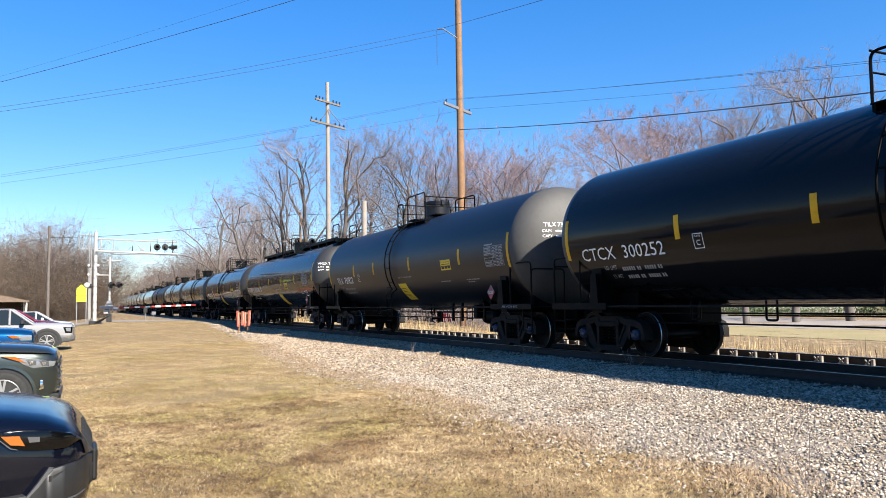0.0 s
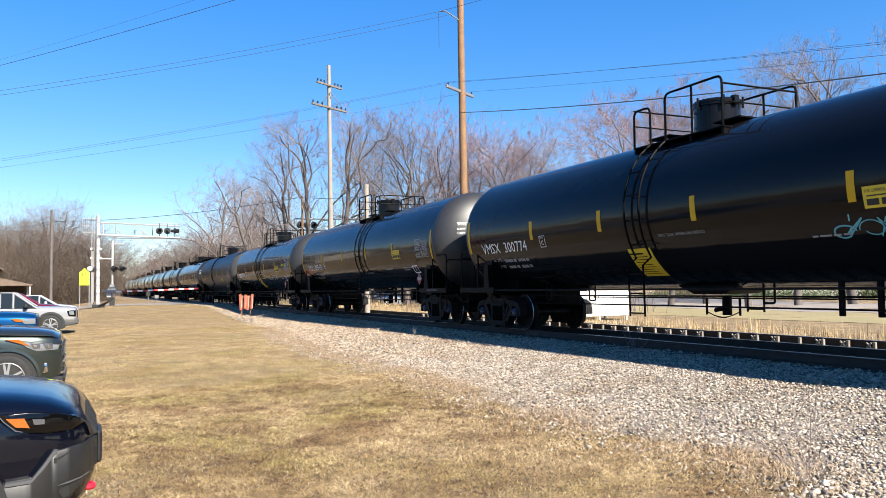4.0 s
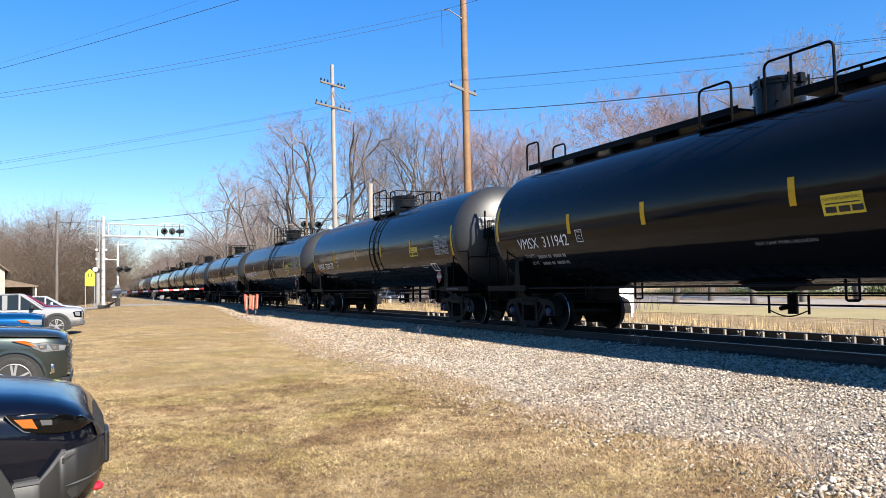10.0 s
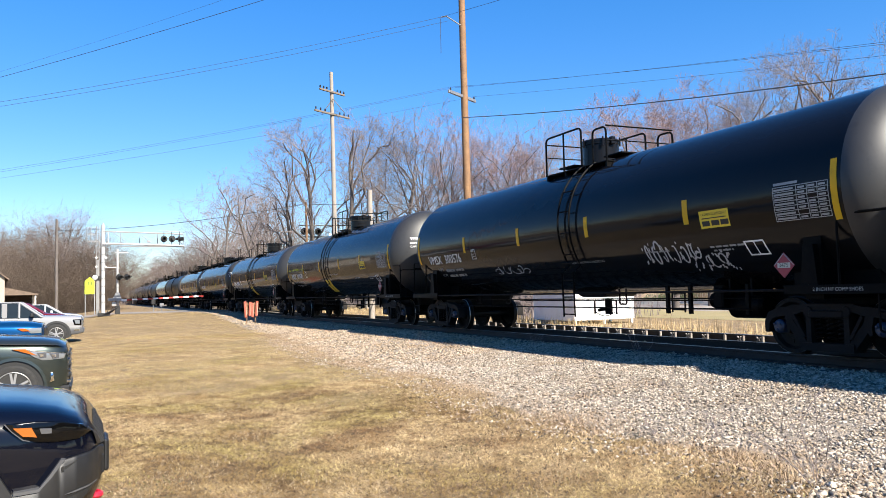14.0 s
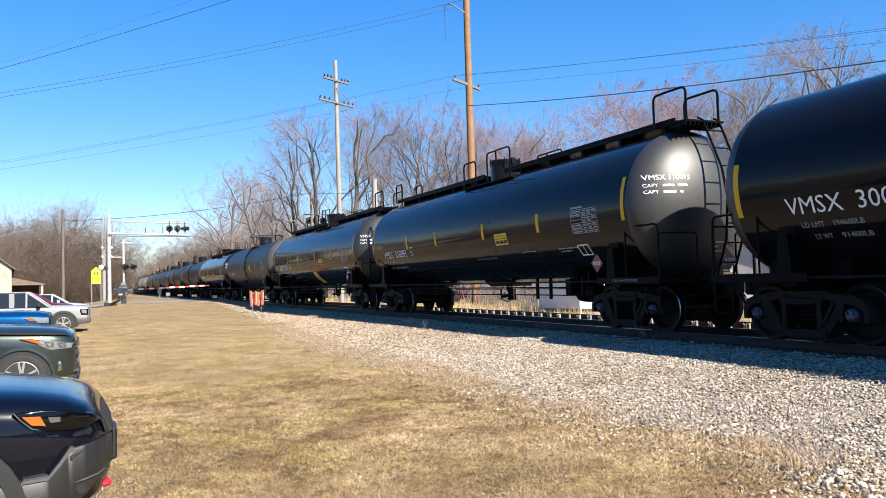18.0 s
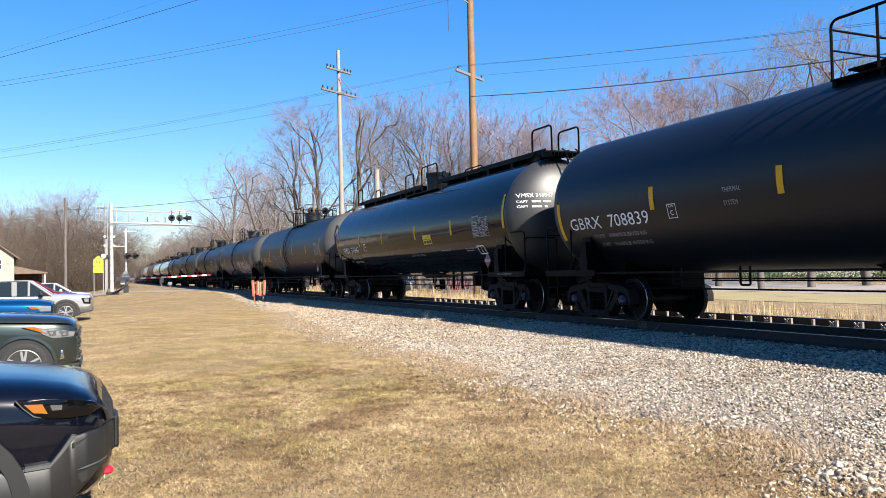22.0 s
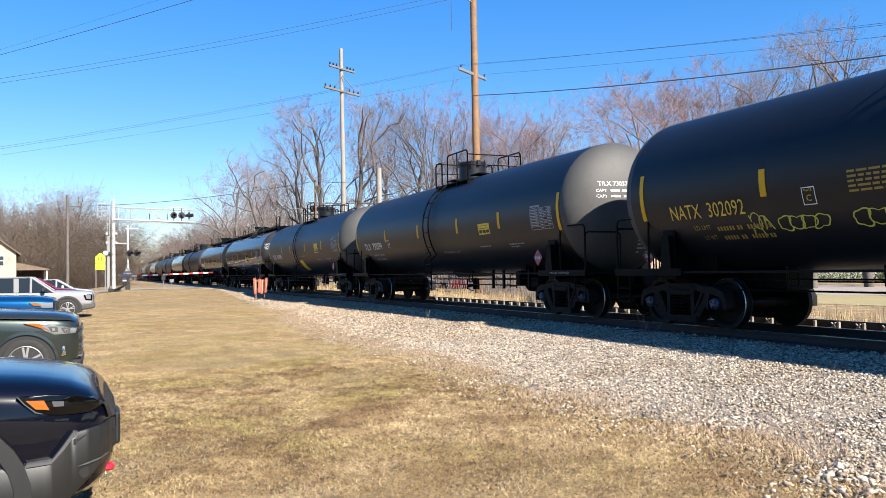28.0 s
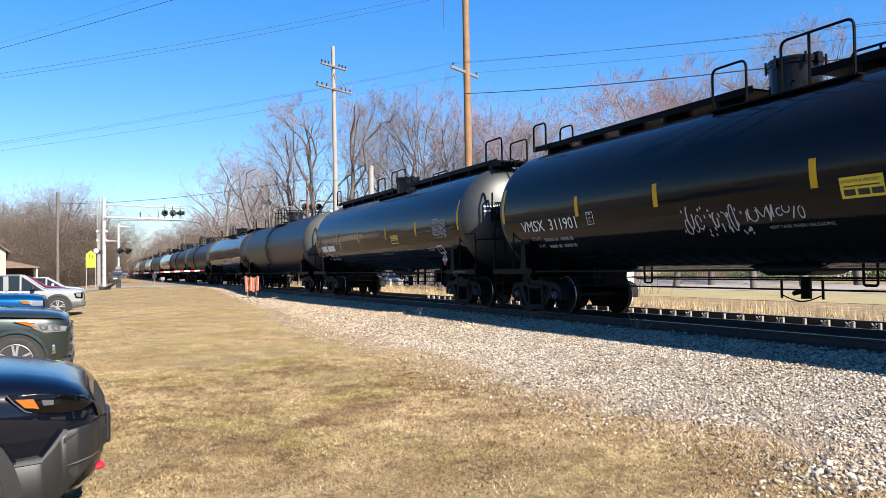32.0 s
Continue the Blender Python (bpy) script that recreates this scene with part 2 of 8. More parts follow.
    def strip(self, pts, width, y0, y1, mat=0):
        """A flat bar that follows points (x, z), width across, from y0 to y1."""
        n = len(pts)
        v = []
        for i, p in enumerate(pts):
            a, b = pts[max(i - 1, 0)], pts[min(i + 1, n - 1)]
            dx, dz = b[0] - a[0], b[1] - a[1]
            l = math.hypot(dx, dz) or 1
            w = width[i] if isinstance(width, (list, tuple)) else width
            nx, nz = -dz / l * w / 2, dx / l * w / 2
            v += [(p[0] + nx, y0, p[1] + nz), (p[0] - nx, y0, p[1] - nz), (p[0] - nx, y1, p[1] - nz), (p[0] + nx, y1, p[1] + nz)]
        f = []
        for i in range(n - 1):
            for k in range(4):
                l = (k + 1) % 4
                f.append((i * 4 + k, i * 4 + l, i * 4 + 4 + l, i * 4 + 4 + k))
        f += [(3, 2, 1, 0), tuple(n * 4 - 4 + k for k in range(4))]
        return self.add(v, f, mat)

    def plate(self, outline, y0, y1, mat=0):
        """A plate with an outline in x and z, from y0 to y1."""
        n = len(outline)
        v = [(x, y0, z) for x, z in outline] + [(x, y1, z) for x, z in outline]
        f = [tuple(range(n)), tuple(range(2 * n - 1, n - 1, -1))]
        f += [(i, i + n, (i + 1) % n + n, (i + 1) % n) for i in range(n)]
        return self.add(v, f, mat)

    def grid(self, nu, nv, fn, mat=0, closed=False):
        v = [fn(i / (nu - (0 if closed else 1)), j / (nv - 1)) for j in range(nv) for i in range(nu)]
        f = []
        for j in range(nv - 1):
            for i in range(nu if closed else nu - 1):
                k = (i + 1) % nu
                f.append((j * nu + i, j * nu + k, (j + 1) * nu + k, (j + 1) * nu + i))
        return self.add(v, f, mat)

    def mesh(self, name, mats, smooth=30):
        me = bpy.data.meshes.new(name)
        me.from_pydata(self.v, [], self.f)
        for m in mats if isinstance(mats, (list, tuple)) else [mats]:
            me.materials.append(m)
        if any(self.m):
            me.polygons.foreach_set("material_index", self.m)
        bm = bmesh.new()
        bm.from_mesh(me)
        bmesh.ops.recalc_face_normals(bm, faces=bm.faces)
        bm.to_mesh(me)
        bm.free()
        if smooth:
            me.polygons.foreach_set("use_smooth", [True] * len(me.polygons))
            me.set_sharp_from_angle(angle=radians(smooth))
        me.update()
        return me


def part(name, geo, mat, parent, label="", at=None, smooth=30):
    """Links a mesh as one object under a thing or part; at places it in its parent's space."""
    ob = new(name, geo if isinstance(geo, bpy.types.Mesh) else geo.mesh(name, mat, smooth))
    ob.parent = parent
    if at is not None:
        ob.matrix_basis = at if isinstance(at, Matrix) else Matrix.Translation(at)
    return tagged(ob, label)


def thing(name, label, category, group="", kind="", at=None):
    ob = tagged(new(name), label, category, group, kind)
    ob.empty_display_size = 0.2
    if at is not None:
        ob.matrix_basis = at if isinstance(at, Matrix) else Matrix.Translation(at)
    return ob


def solid(name, geo, mat, label, category, group="", kind="", at=None, smooth=30):
    ob = tagged(new(name, geo if isinstance(geo, bpy.types.Mesh) else geo.mesh(name, mat, smooth)), label, category, group, kind)
    if at is not None:
        ob.matrix_basis = at if isinstance(at, Matrix) else Matrix.Translation(at)
    return ob


def raw_mesh(name, verts, faces, mat):
    """A large joined mesh from arrays: verts (n, 3), faces (m, 3 or 4)."""
    me = bpy.data.meshes.new(name)
    k = faces.shape[1]
    me.vertices.add(len(verts))
    me.vertices.foreach_set("co", np.ascontiguousarray(verts, dtype=np.float32).ravel())
    me.loops.add(faces.size)
    me.loops.foreach_set("vertex_index", np.ascontiguousarray(faces, dtype=np.int32).ravel())
    me.polygons.add(len(faces))
    me.polygons.foreach_set("loop_start", np.arange(0, faces.size, k, dtype=np.int32))
    me.polygons.foreach_set("loop_total", np.full(len(faces), k, dtype=np.int32))
    me.materials.append(mat)
    me.update(calc_edges=True)
    return me


TYPE = {}


def letters(words, size):
    """Vertices and faces of words in the built-in font, centred at the origin in x and y."""
    if (words, size) in TYPE:
        return TYPE[words, size]
    cu = bpy.data.curves.new("words", "FONT")
    cu.body, cu.size, cu.align_x, cu.align_y = words, size, "CENTER", "CENTER"
    cu.resolution_u = 2
    ob = new("words", cu)
    dg = bpy.context.evaluated_depsgraph_get()
    me = ob.evaluated_get(dg).to_mesh()
    v = [tuple(p.co) for p in me.vertices]
    f = [tuple(p.vertices) for p in me.polygons]
    ob.evaluated_get(dg).to_mesh_clear()
    bpy.data.objects.remove(ob)
    bpy.data.curves.remove(cu)
    TYPE[words, size] = (v, f)
    return v, f

# ---- ground ----
def smooth_step(a, b, x):
    t = np.clip((x - a) / (b - a), 0, 1)
    return t * t * (3 - 2 * t)


def ground_height(x, y):
    """The lawn, rising to the crossing; level ground beyond."""
    z = LAWN + 0.45 * smooth_step(-38, -62, x) * smooth_step(-3, 2, y) - 0.12 * smooth_step(-22, -36, x) * (1 - smooth_step(-38, -62, x)) * smooth_step(2, -2, y)
    return z + 0.03 * np.sin(x * 0.7 + 1) * np.sin(y * 0.9) * smooth_step(70, 40, np.abs(x))


def edges_of_grid(marks):
    return np.concatenate([np.linspace(a, b, n, endpoint=False) for a, b, n in marks] + [[marks[-1][1]]])


M["lawn"] = material("dead_lawn", (0.1639, 0.1081, 0.04554), 0.9, spots=[(0.22, 4, 0.47, 0.58, (0.1822, 0.1245, 0.05161)), (0.5, 5, 0.53, 0.63, (0.1579, 0.09108, 0.0425)), (1.5, 5, 0.5, 0.64, (0.34, 0.2398, 0.1214)), (2.2, 6, 0.56, 0.66, (0.06679, 0.0425, 0.02004)), (14, 5, 0.45, 0.7, (0.3279, 0.2338, 0.1214)), (60, 3, 0.48, 0.62, (0.06679, 0.04554, 0.02307))], bump=0.9, bump_scale=60)
M["gravel_bed"] = material("gravel_bed", (0.2176, 0.1824, 0.1472), 0.9, spots=[(25, 4, 0.4, 0.65, (0.0768, 0.064, 0.0544)), (60, 3, 0.5, 0.7, (0.3072, 0.2624, 0.2144)), (0.6, 4, 0.55, 0.7, (0.192, 0.1504, 0.1024))], bump=1.0, bump_scale=45)

xs = edges_of_grid([(-4000, -300, 8), (-300, -70, 24), (-70, 8, 80), (8, 300, 10), (300, 4000, 6)])
ys = edges_of_grid([(-4000, -200, 6), (-200, -12, 14), (-12, 40, 60), (40, 300, 14), (300, 4000, 6)])
gx, gy = np.meshgrid(xs, ys)
gz = ground_height(gx, gy)
nx, ny = len(xs), len(ys)
idx = np.arange(nx * ny).reshape(ny, nx)
quads = np.stack([idx[:-1, :-1], idx[:-1, 1:], idx[1:, 1:], idx[1:, :-1]], -1).reshape(-1, 4)
ground = tagged(new("ground", raw_mesh("ground", np.stack([gx, gy, gz], -1).reshape(-1, 3), quads, M["lawn"])), "short dead winter lawn, straw-coloured with worn patches", "lawn", kind="structure")


# ---- track bed ----
def bed_edge(x):
    """Where the gravel ends on the lawn side."""
    return np.interp(x, [-320, -60, -31, -20, -13.5, -9.8, -7.5, -5.6, -4.2, -2.5], [9.4, 8.2, 6.9, 5.5, 5.65, 5.2, 5.2, 5.5, 5.1, 4.7]) + 0.07 * np.sin(x * 2.3 + 1) + 0.05 * np.sin(x * 5.1)


def bed_height(x, y):
    e = bed_edge(x)
    near = smooth_step(0, 1, (y - e) / np.maximum(9.6 - e, 1.0))
    top = LAWN + 0.015 + (0.50 - 0.20) * np.clip(near, 0, 1)
    far = smooth_step(12.9, 14.2, y)
    g = ground_height(x, y)
    return np.maximum(top * (1 - far) + (LAWN - 0.02) * far, np.where(far > 0.95, g - 0.1, g + 0.012))


bx = edges_of_grid([(-320, -60, 60), (-60, 12, 144), (12, 60, 20)])
bt = np.concatenate([[0.0, 0.012], np.linspace(0.04, 1, 35)])
BX, BT = np.meshgrid(bx, bt)
BE = bed_edge(BX)
BY = BE + (14.3 - BE) * BT
BZ = bed_height(BX, BY)
BZ[0] = ground_height(BX[0], BY[0]) - 0.04
BZ[1] = ground_height(BX[1], BY[1]) + 0.002
nx, ny = len(bx), len(bt)
idx = np.arange(nx * ny).reshape(ny, nx)
quads = np.stack([idx[:-1, :-1], idx[:-1, 1:], idx[1:, 1:], idx[1:, :-1]], -1).reshape(-1, 4)
tagged(new("ballast_bed", raw_mesh("ballast_bed", np.stack([BX, BY, BZ], -1).reshape(-1, 3), quads, M["gravel_bed"])), "pale crushed limestone ballast bed of the railway", "ballast", kind="structure")


def rail_mesh(length):
    g = Geo()
    prof = [(-0.07, -0.17), (0.07, -0.17), (0.07, -0.155), (0.012, -0.135), (0.012, -0.045), (0.036, -0.035), (0.036, -0.006), (0.03, 0.0), (-0.03, 0.0), (-0.036, -0.006), (-0.036, -0.035), (-0.012, -0.045), (-0.012, -0.135), (-0.07, -0.155)]
    n = len(prof)
    v = [(x, p[0], p[1]) for x in (0, length) for p in prof]
    f = [(i, (i + 1) % n, (i + 1) % n + n, i + n) for i in range(n)]
    g.add(v, f)
    g.m = [1 if i in (6, 7, 8) else 0 for i in range(n)]
    return g.mesh("rail", [M["rust"], M["shine"]])


def rail(name, y, z, x0, x1, label):
    ob = solid(name, rail_mesh(x1 - x0), None, label, "rail", kind="structure", at=(x0, y, z))
    return ob


rail("rail_near", TRACK_Y - 0.753, 0, -1250, 60, "rust-brown steel rail with a shiny worn head")
rail("rail_far", TRACK_Y + 0.753, 0, -1250, 60, "rust-brown steel rail with a shiny worn head")

# ---- tank cars ----
# place of the tank's rear edge at the start, kind, paint, flipped platform, number, ink, extras
TRAIN = [
    (-14.16, "B", "gloss", 2, "CTCX 300252", "white", "panel"),
    (-32.18, "B", "matte", False, "TILX 730822", "white", "panel patch"),
    (-50.51, "A", "gloss", False, "VMSX 310934", "white", "panel patch square"),
    (-68.60, "B", "gloss", False, "VMSX 300774", "white", "panel patch square teal"),
    (-86.65, "B", "gloss", True, "VMSX 300439", "white", "panel square"),
    (-104.82, "B", "gloss", False, "VMSX 300586", "white", "panel patch square scrawl"),
    (-123.07, "B", "matte", False, "NATX 301973", "gold", "panel"),
    (-141.40, "A", "gloss", False, "VMSX 311942", "white", "panel square"),
    (-159.67, "B", "gloss", True, "VMSX 300137", "white", "panel square"),
    (-177.84, "B", "gloss", True, "VMSX 300650", "white", "panel square scrawl"),
    (-196.19, "B", "gloss", True, "VMSX 300576", "white", "panel square scrawl"),
    (-214.47, "B", "gloss", False, "VMSX 300070", "white", "panel patch square"),
    (-232.68, "B", "gloss", False, "VMSX 300581", "white", "panel patch square"),
    (-251.13, "A", "gloss", False, "VMSX 310093", "white", "panel square"),
    (-269.08, "A", "gloss", False, "VMSX 311843", "white", "panel patch square"),
    (-287.22, "B", "matte", True, "GBRX 708839", "white", "panel square"),
    (-305.32, "A", "gloss", False, "VMSX 310947", "white", "panel square"),
    (-323.27, "B", "matte", 2, "NATX 302802", "gold", "circles"),
    (-341.65, "B", "matte", False, "NATX 301983", "gold", "pieces"),
    (-359.16, "B", "matte", False, "NATX 302092", "gold", ""),
    (-377.34, "B", "matte", 2, "TILX 730374", "white", "panel"),
    (-395.42, "B", "matte", False, "TILX 198080", "white", "panel patch"),
    (-413.67, "A", "gloss", False, "VMSX 311901", "white", "panel square wild"),
    (-431.82, "A", "gloss", False, "", "white", "panel square"),
]
REAR = [("B", "matte"), ("A", "gloss"), ("B", "matte"), ("B", "matte"), ("A", "gloss"), ("B", "matte"), ("B", "gloss"), ("B", "matte"), ("A", "gloss"), ("B", "matte"), ("B", "matte"), ("B", "gloss"), ("A", "gloss"), ("B", "matte")]
for i, (kind, paint) in enumerate(REAR + [REAR[(5 * k + 1) % 14] for k in range(28)]):
    TRAIN.append((-431.82 - 18.18 * (i + 1), kind, paint, i % 3 == 1, "", "white", "panel"))


# every word on the train, set in type once before the scene fills
for row in TRAIN:
    if row[4]:
        letters(row[4].replace(" ", "  "), 0.36), letters(row[4].replace(" ", "  "), 0.38), letters(row[4], 0.15)
for words, size in (("CAPY", 0.1), ("LD LMT", 0.13), ("LT  WT", 0.13), ("195400LB 88650KG", 0.13), ("90600LB 41100KG", 0.13), ("195100LB 88500KG", 0.13), ("90900LB 41250KG", 0.13), ("204800 LB 92 850 KG", 0.13), ("81200 LB 36 850 KG", 0.13), ("194600LB", 0.13), ("91400LB", 0.13), ("2 INCH HF COMP SHOES", 0.075), ("206600 LB 93 700 KG", 0.13), ("76400 LB 35 800 KG", 0.13), ("194 500     88200 KG", 0.13), ("91 500     41500 KG", 0.13), ("C", 0.14), ("PLATE", 0.05), ("3475", 0.09), ("FOR CHEMICAL EMERGENCY", 0.062), ("VENT TANK WHEN UNLOADING", 0.085), ("DOT 117J100W", 0.09)):
    letters(words, size)

MIDDLE = 7.92      # from the rear reflector to the middle of the car
TZ, TR, HALF, FRONT, BULGE = 2.576, 1.55, 7.88, 7.69, 0.76      # tank axis, radius, shell to the rear and to the front of the middle, depth of the heads


def shell_arc(x, arc, z0, lift=0.004):
    """A point on the viewer's side, arc metres above the height z0 along the curve."""
    a = math.asin((z0 - TZ) / TR) + arc / TR
    return (x, -(TR + lift) * math.cos(a), TZ + (TR + lift) * math.sin(a))


def head_point(y, z, lift=0.004):
    """A point on the head at the +X end."""
    r = min(math.hypot(y, z - TZ) / TR, 0.999)
    return (FRONT + BULGE * math.sqrt(1 - r * r) + lift, y, z)


def patch(x0, x1, z0, z1, skew=0.0, n=5, lift=0.004):
    g = Geo()
    arc = TR * (math.asin((z1 - TZ) / TR) - math.asin((z0 - TZ) / TR))
    g.grid(3, n, lambda u, v: shell_arc(x0 + (x1 - x0) * u - skew * v, arc * v, z0, lift))
    return g


def width_of(words, size):
    xs = [q[0] for q in letters(words, size)[0]]
    return max(xs) - min(xs)


def wrapped(words, size, x, z, lift=0.011, squeeze=1.0):
    g = Geo()
    v, f = letters(words, size)
    g.add([shell_arc(x + p[0] * squeeze, p[1], z, lift) for p in v], f)
    return g


def head_words(words, size, y, z):
    g = Geo()
    v, f = letters(words, size)
    g.add([head_point(y + p[0], z + p[1], 0.006) for p in v], f)
    return g


def bars_on_shell(rows, x, z, lift=0.006):
    """Unreadable small print: rows of (dx, dz, width, height)."""
    g = Geo()
    for dx, dz, w, hh in rows:
        g.grid(2, 2, lambda u, v: shell_arc(x + dx + w * u, dz + hh * v, z, lift))
    return g


def print_rows(seed, rows):
    """Splits lines of unreadable print into word-long bars: rows of (dx, dz, width, height)."""
    rnd = random.Random(seed)
    out = []
    for dx, dz, w, hh in rows:
        x = 0.0
        while x < w - 0.03:
            k = min(rnd.uniform(0.07, 0.2), w - x)
            out.append((dx + x, dz, k, hh))
            x += k + 0.03
    return out


def scribble(seed, x, z, w, hh, r=0.012, loops=9):
    """Graffiti: loose loops of sprayed line, no letters."""
    rnd = random.Random(seed)
    g = Geo()
    for k in range(loops):
        cx = x + w * (k + 0.5) / loops
        a0, turn = rnd.uniform(0, 6), rnd.choice((-1, 1))
        rx, rz = w / loops * rnd.uniform(0.4, 0.8), hh * rnd.uniform(0.25, 0.5)
        cz = rnd.uniform(-0.15, 0.15) * hh
        n = 18
        span = rnd.uniform(3.2, 6.6)
        pts = []
        for i in range(n):
            w_ = a0 + turn * span * i / (n - 1)
            pts.append((cx + rx * math.cos(w_) + rx * 0.5 * i / n, cz + rz * math.sin(w_) * (1 - 0.3 * i / n)))
        if rnd.random() < 0.45:      # an angular stroke in place of a loop
            pts = [(cx + rx * rnd.uniform(-1.1, 1.1), hh * (0.5 if q % 2 else -0.5) * rnd.uniform(0.4, 1.0)) for q in range(rnd.choice((3, 4, 5)))]
        rr = r * rnd.uniform(0.7, 1.3)
        for (xa, za), (xb, zb) in zip(pts, pts[1:]):
            d = math.hypot(xb - xa, zb - za) or 1
            ox, oz = -(zb - za) / d * rr, (xb - xa) / d * rr
            g.add([shell_arc(xa + ox, za + oz, z, 0.005), shell_arc(xa - ox, za - oz, z, 0.005), shell_arc(xb - ox, zb - oz, z, 0.005), shell_arc(xb + ox, zb + oz, z, 0.005)], [(0, 1, 2, 3)])
    return g


def blob_rings(seed, x, w, hh, count):
    """Outlines of overlapping rounded letter-like blobs: lists of (along, up)."""
    rnd = random.Random(seed)
    rings = []
    for k in range(count):
        cx, step = x + w * (k + 0.5) / count, w / count
        a, b = [rnd.uniform(0, 6) for _ in range(2)], [rnd.uniform(0.08, 0.2) for _ in range(2)]
        ring = []
        for i in range(30):
            t = 2 * math.pi * i / 30
            q = 1 + b[0] * math.sin(2 * t + a[0]) + b[1] * math.sin(3 * t + a[1]) + 0.16 * abs(math.sin(2.5 * t + a[0]))
            sq = (abs(math.cos(t)) ** 5 + abs(math.sin(t)) ** 5) ** -0.2
            up = hh * 0.42 * q * sq * math.sin(t)
            ring.append((cx + step * 0.54 * q * sq * math.cos(t) + 0.22 * up, up))
        rings.append(ring)
    return rings


def bubbles(seed, x, z, w, hh, r, count):
    """Graffiti: filled blobs, or only their sprayed outlines where a line width is given."""
    g = Geo()
    for k, ring in enumerate(blob_rings(seed, x, w, hh, count)):
        cx, cz = sum(p[0] for p in ring) / 30, sum(p[1] for p in ring) / 30
        lift = 0.005 + 0.0012 * k
        shrink = (1.0, 0.66, 0.33, 0.0) if not r else (1.0, 1 - r / (hh * 0.46))
        v = [shell_arc(cx + (p[0] - cx) * q, cz + (p[1] - cz) * q, z, lift + (0.002 if r else 0)) for q in shrink for p in ring]
        f = [(j * 30 + i, j * 30 + (i + 1) % 30, j * 30 + 30 + (i + 1) % 30, j * 30 + 30 + i) for j in range(len(shrink) - 1) for i in range(30)]
        g.add(v, f)
    return g


def sprayed(strokes, z, r):
    """Sprayed lines on the shell: strokes of (along, up) points about the height z."""
    g = Geo()
    for pts in strokes:
        for (xa, za), (xb, zb) in zip(pts, pts[1:]):
            d = math.hypot(xb - xa, zb - za) or 1
            ox, oz = -(zb - za) / d * r, (xb - xa) / d * r
            g.add([shell_arc(xa + ox, za + oz, z, 0.006), shell_arc(xa - ox, za - oz, z, 0.006), shell_arc(xb - ox, zb - oz, z, 0.006), shell_arc(xb + ox, zb + oz, z, 0.006)], [(0, 1, 2, 3)])
    return g


GLYPHS = {
    "z": [[(0.05, 0.45), (0.95, 0.5), (0.1, -0.45), (1.0, -0.42)]],
    "u": [[(0.05, 0.5), (0.0, -0.3), (0.25, -0.5), (0.75, -0.48), (0.95, -0.2), (0.9, 0.5)]],
    "m": [[(0.0, -0.5), (0.1, 0.48), (0.5, -0.1), (0.92, 0.5), (1.0, -0.48)]],
    "a": [[(0.0, -0.5), (0.45, 0.52), (0.65, 0.5), (1.0, -0.5)], [(0.25, -0.12), (0.8, -0.14)]],
    "s": [[(0.95, 0.38), (0.5, 0.5), (0.08, 0.28), (0.2, 0.02), (0.85, -0.08), (0.95, -0.35), (0.5, -0.5), (0.02, -0.36)]],
    "e": [[(0.95, 0.48), (0.05, 0.45), (0.0, -0.48), (1.0, -0.45)], [(0.05, 0.0), (0.75, 0.02)]],
    "h": [[(0.05, 0.5), (0.0, -0.5)], [(0.95, 0.48), (1.0, -0.5)], [(0.02, 0.0), (0.97, 0.02)]],
    "k": [[(0.05, 0.5), (0.0, -0.5)], [(0.95, 0.5), (0.08, 0.0), (1.0, -0.48)]],
}


def fat_shapes(shapes, x, z, w, hh, r, lift, slant=0.18):
    """A row of thick sprayed strokes with round joints, each shape slanted and crowding the next."""
    g = Geo()
    n = 0
    step = w / len(shapes)
    for i, key in enumerate(shapes):
        for stroke in GLYPHS[key]:
            pts = [(x + i * step + p[0] * step * 0.86 + slant * p[1] * hh, p[1] * hh + 0.05 * math.sin(3.1 * i)) for p in stroke]
            for (xa, za), (xb, zb) in zip(pts, pts[1:]):
                k = max(2, int(math.hypot(xb - xa, zb - za) / 0.15) + 1)
                d = math.hypot(xb - xa, zb - za) or 1
                ox, oz = -(zb - za) / d * r, (xb - xa) / d * r
                up = lift + 0.0004 * (n % 9)
                g.grid(2, k, lambda u, v: shell_arc(xa + (xb - xa) * v + ox * (2 * u - 1), za + (zb - za) * v + oz * (2 * u - 1), z, up))
                n += 1
            for xa, za in pts:
                up = lift + 0.0004 * (n % 9)
                ring = [shell_arc(xa + r * math.cos(0.628 * q), za + r * math.sin(0.628 * q), z, up) for q in range(10)]
                g.add(ring, [tuple(range(10))])
                n += 1
    return g


def spiral(x, rad, turns=4):
    return [(x + rad * k / 80 * math.cos(2 * math.pi * turns * k / 80), rad * k / 80 * 0.9 * math.sin(2 * math.pi * turns * k / 80)) for k in range(6, 81)]


def head_scribble(seed, y, z, w, hh, r):
    rnd = random.Random(seed)
    g = Geo()
    pts = [(y + w * i / 40 + 0.06 * math.sin(i * 0.9), z + hh * 0.4 * math.sin(i * 0.75 + rnd.uniform(-0.3, 0.3))) for i in range(41)]
    for (ya, za), (yb, zb) in zip(pts, pts[1:]):
        d = math.hypot(yb - ya, zb - za) or 1
        oy, oz = -(zb - za) / d * r, (yb - ya) / d * r
        g.add([head_point(ya + oy, za + oz, 0.006), head_point(ya - oy, za - oz, 0.006), head_point(yb - oy, zb - oz, 0.006), head_point(yb + oy, zb + oz, 0.006)], [(0, 1, 2, 3)])
    return g


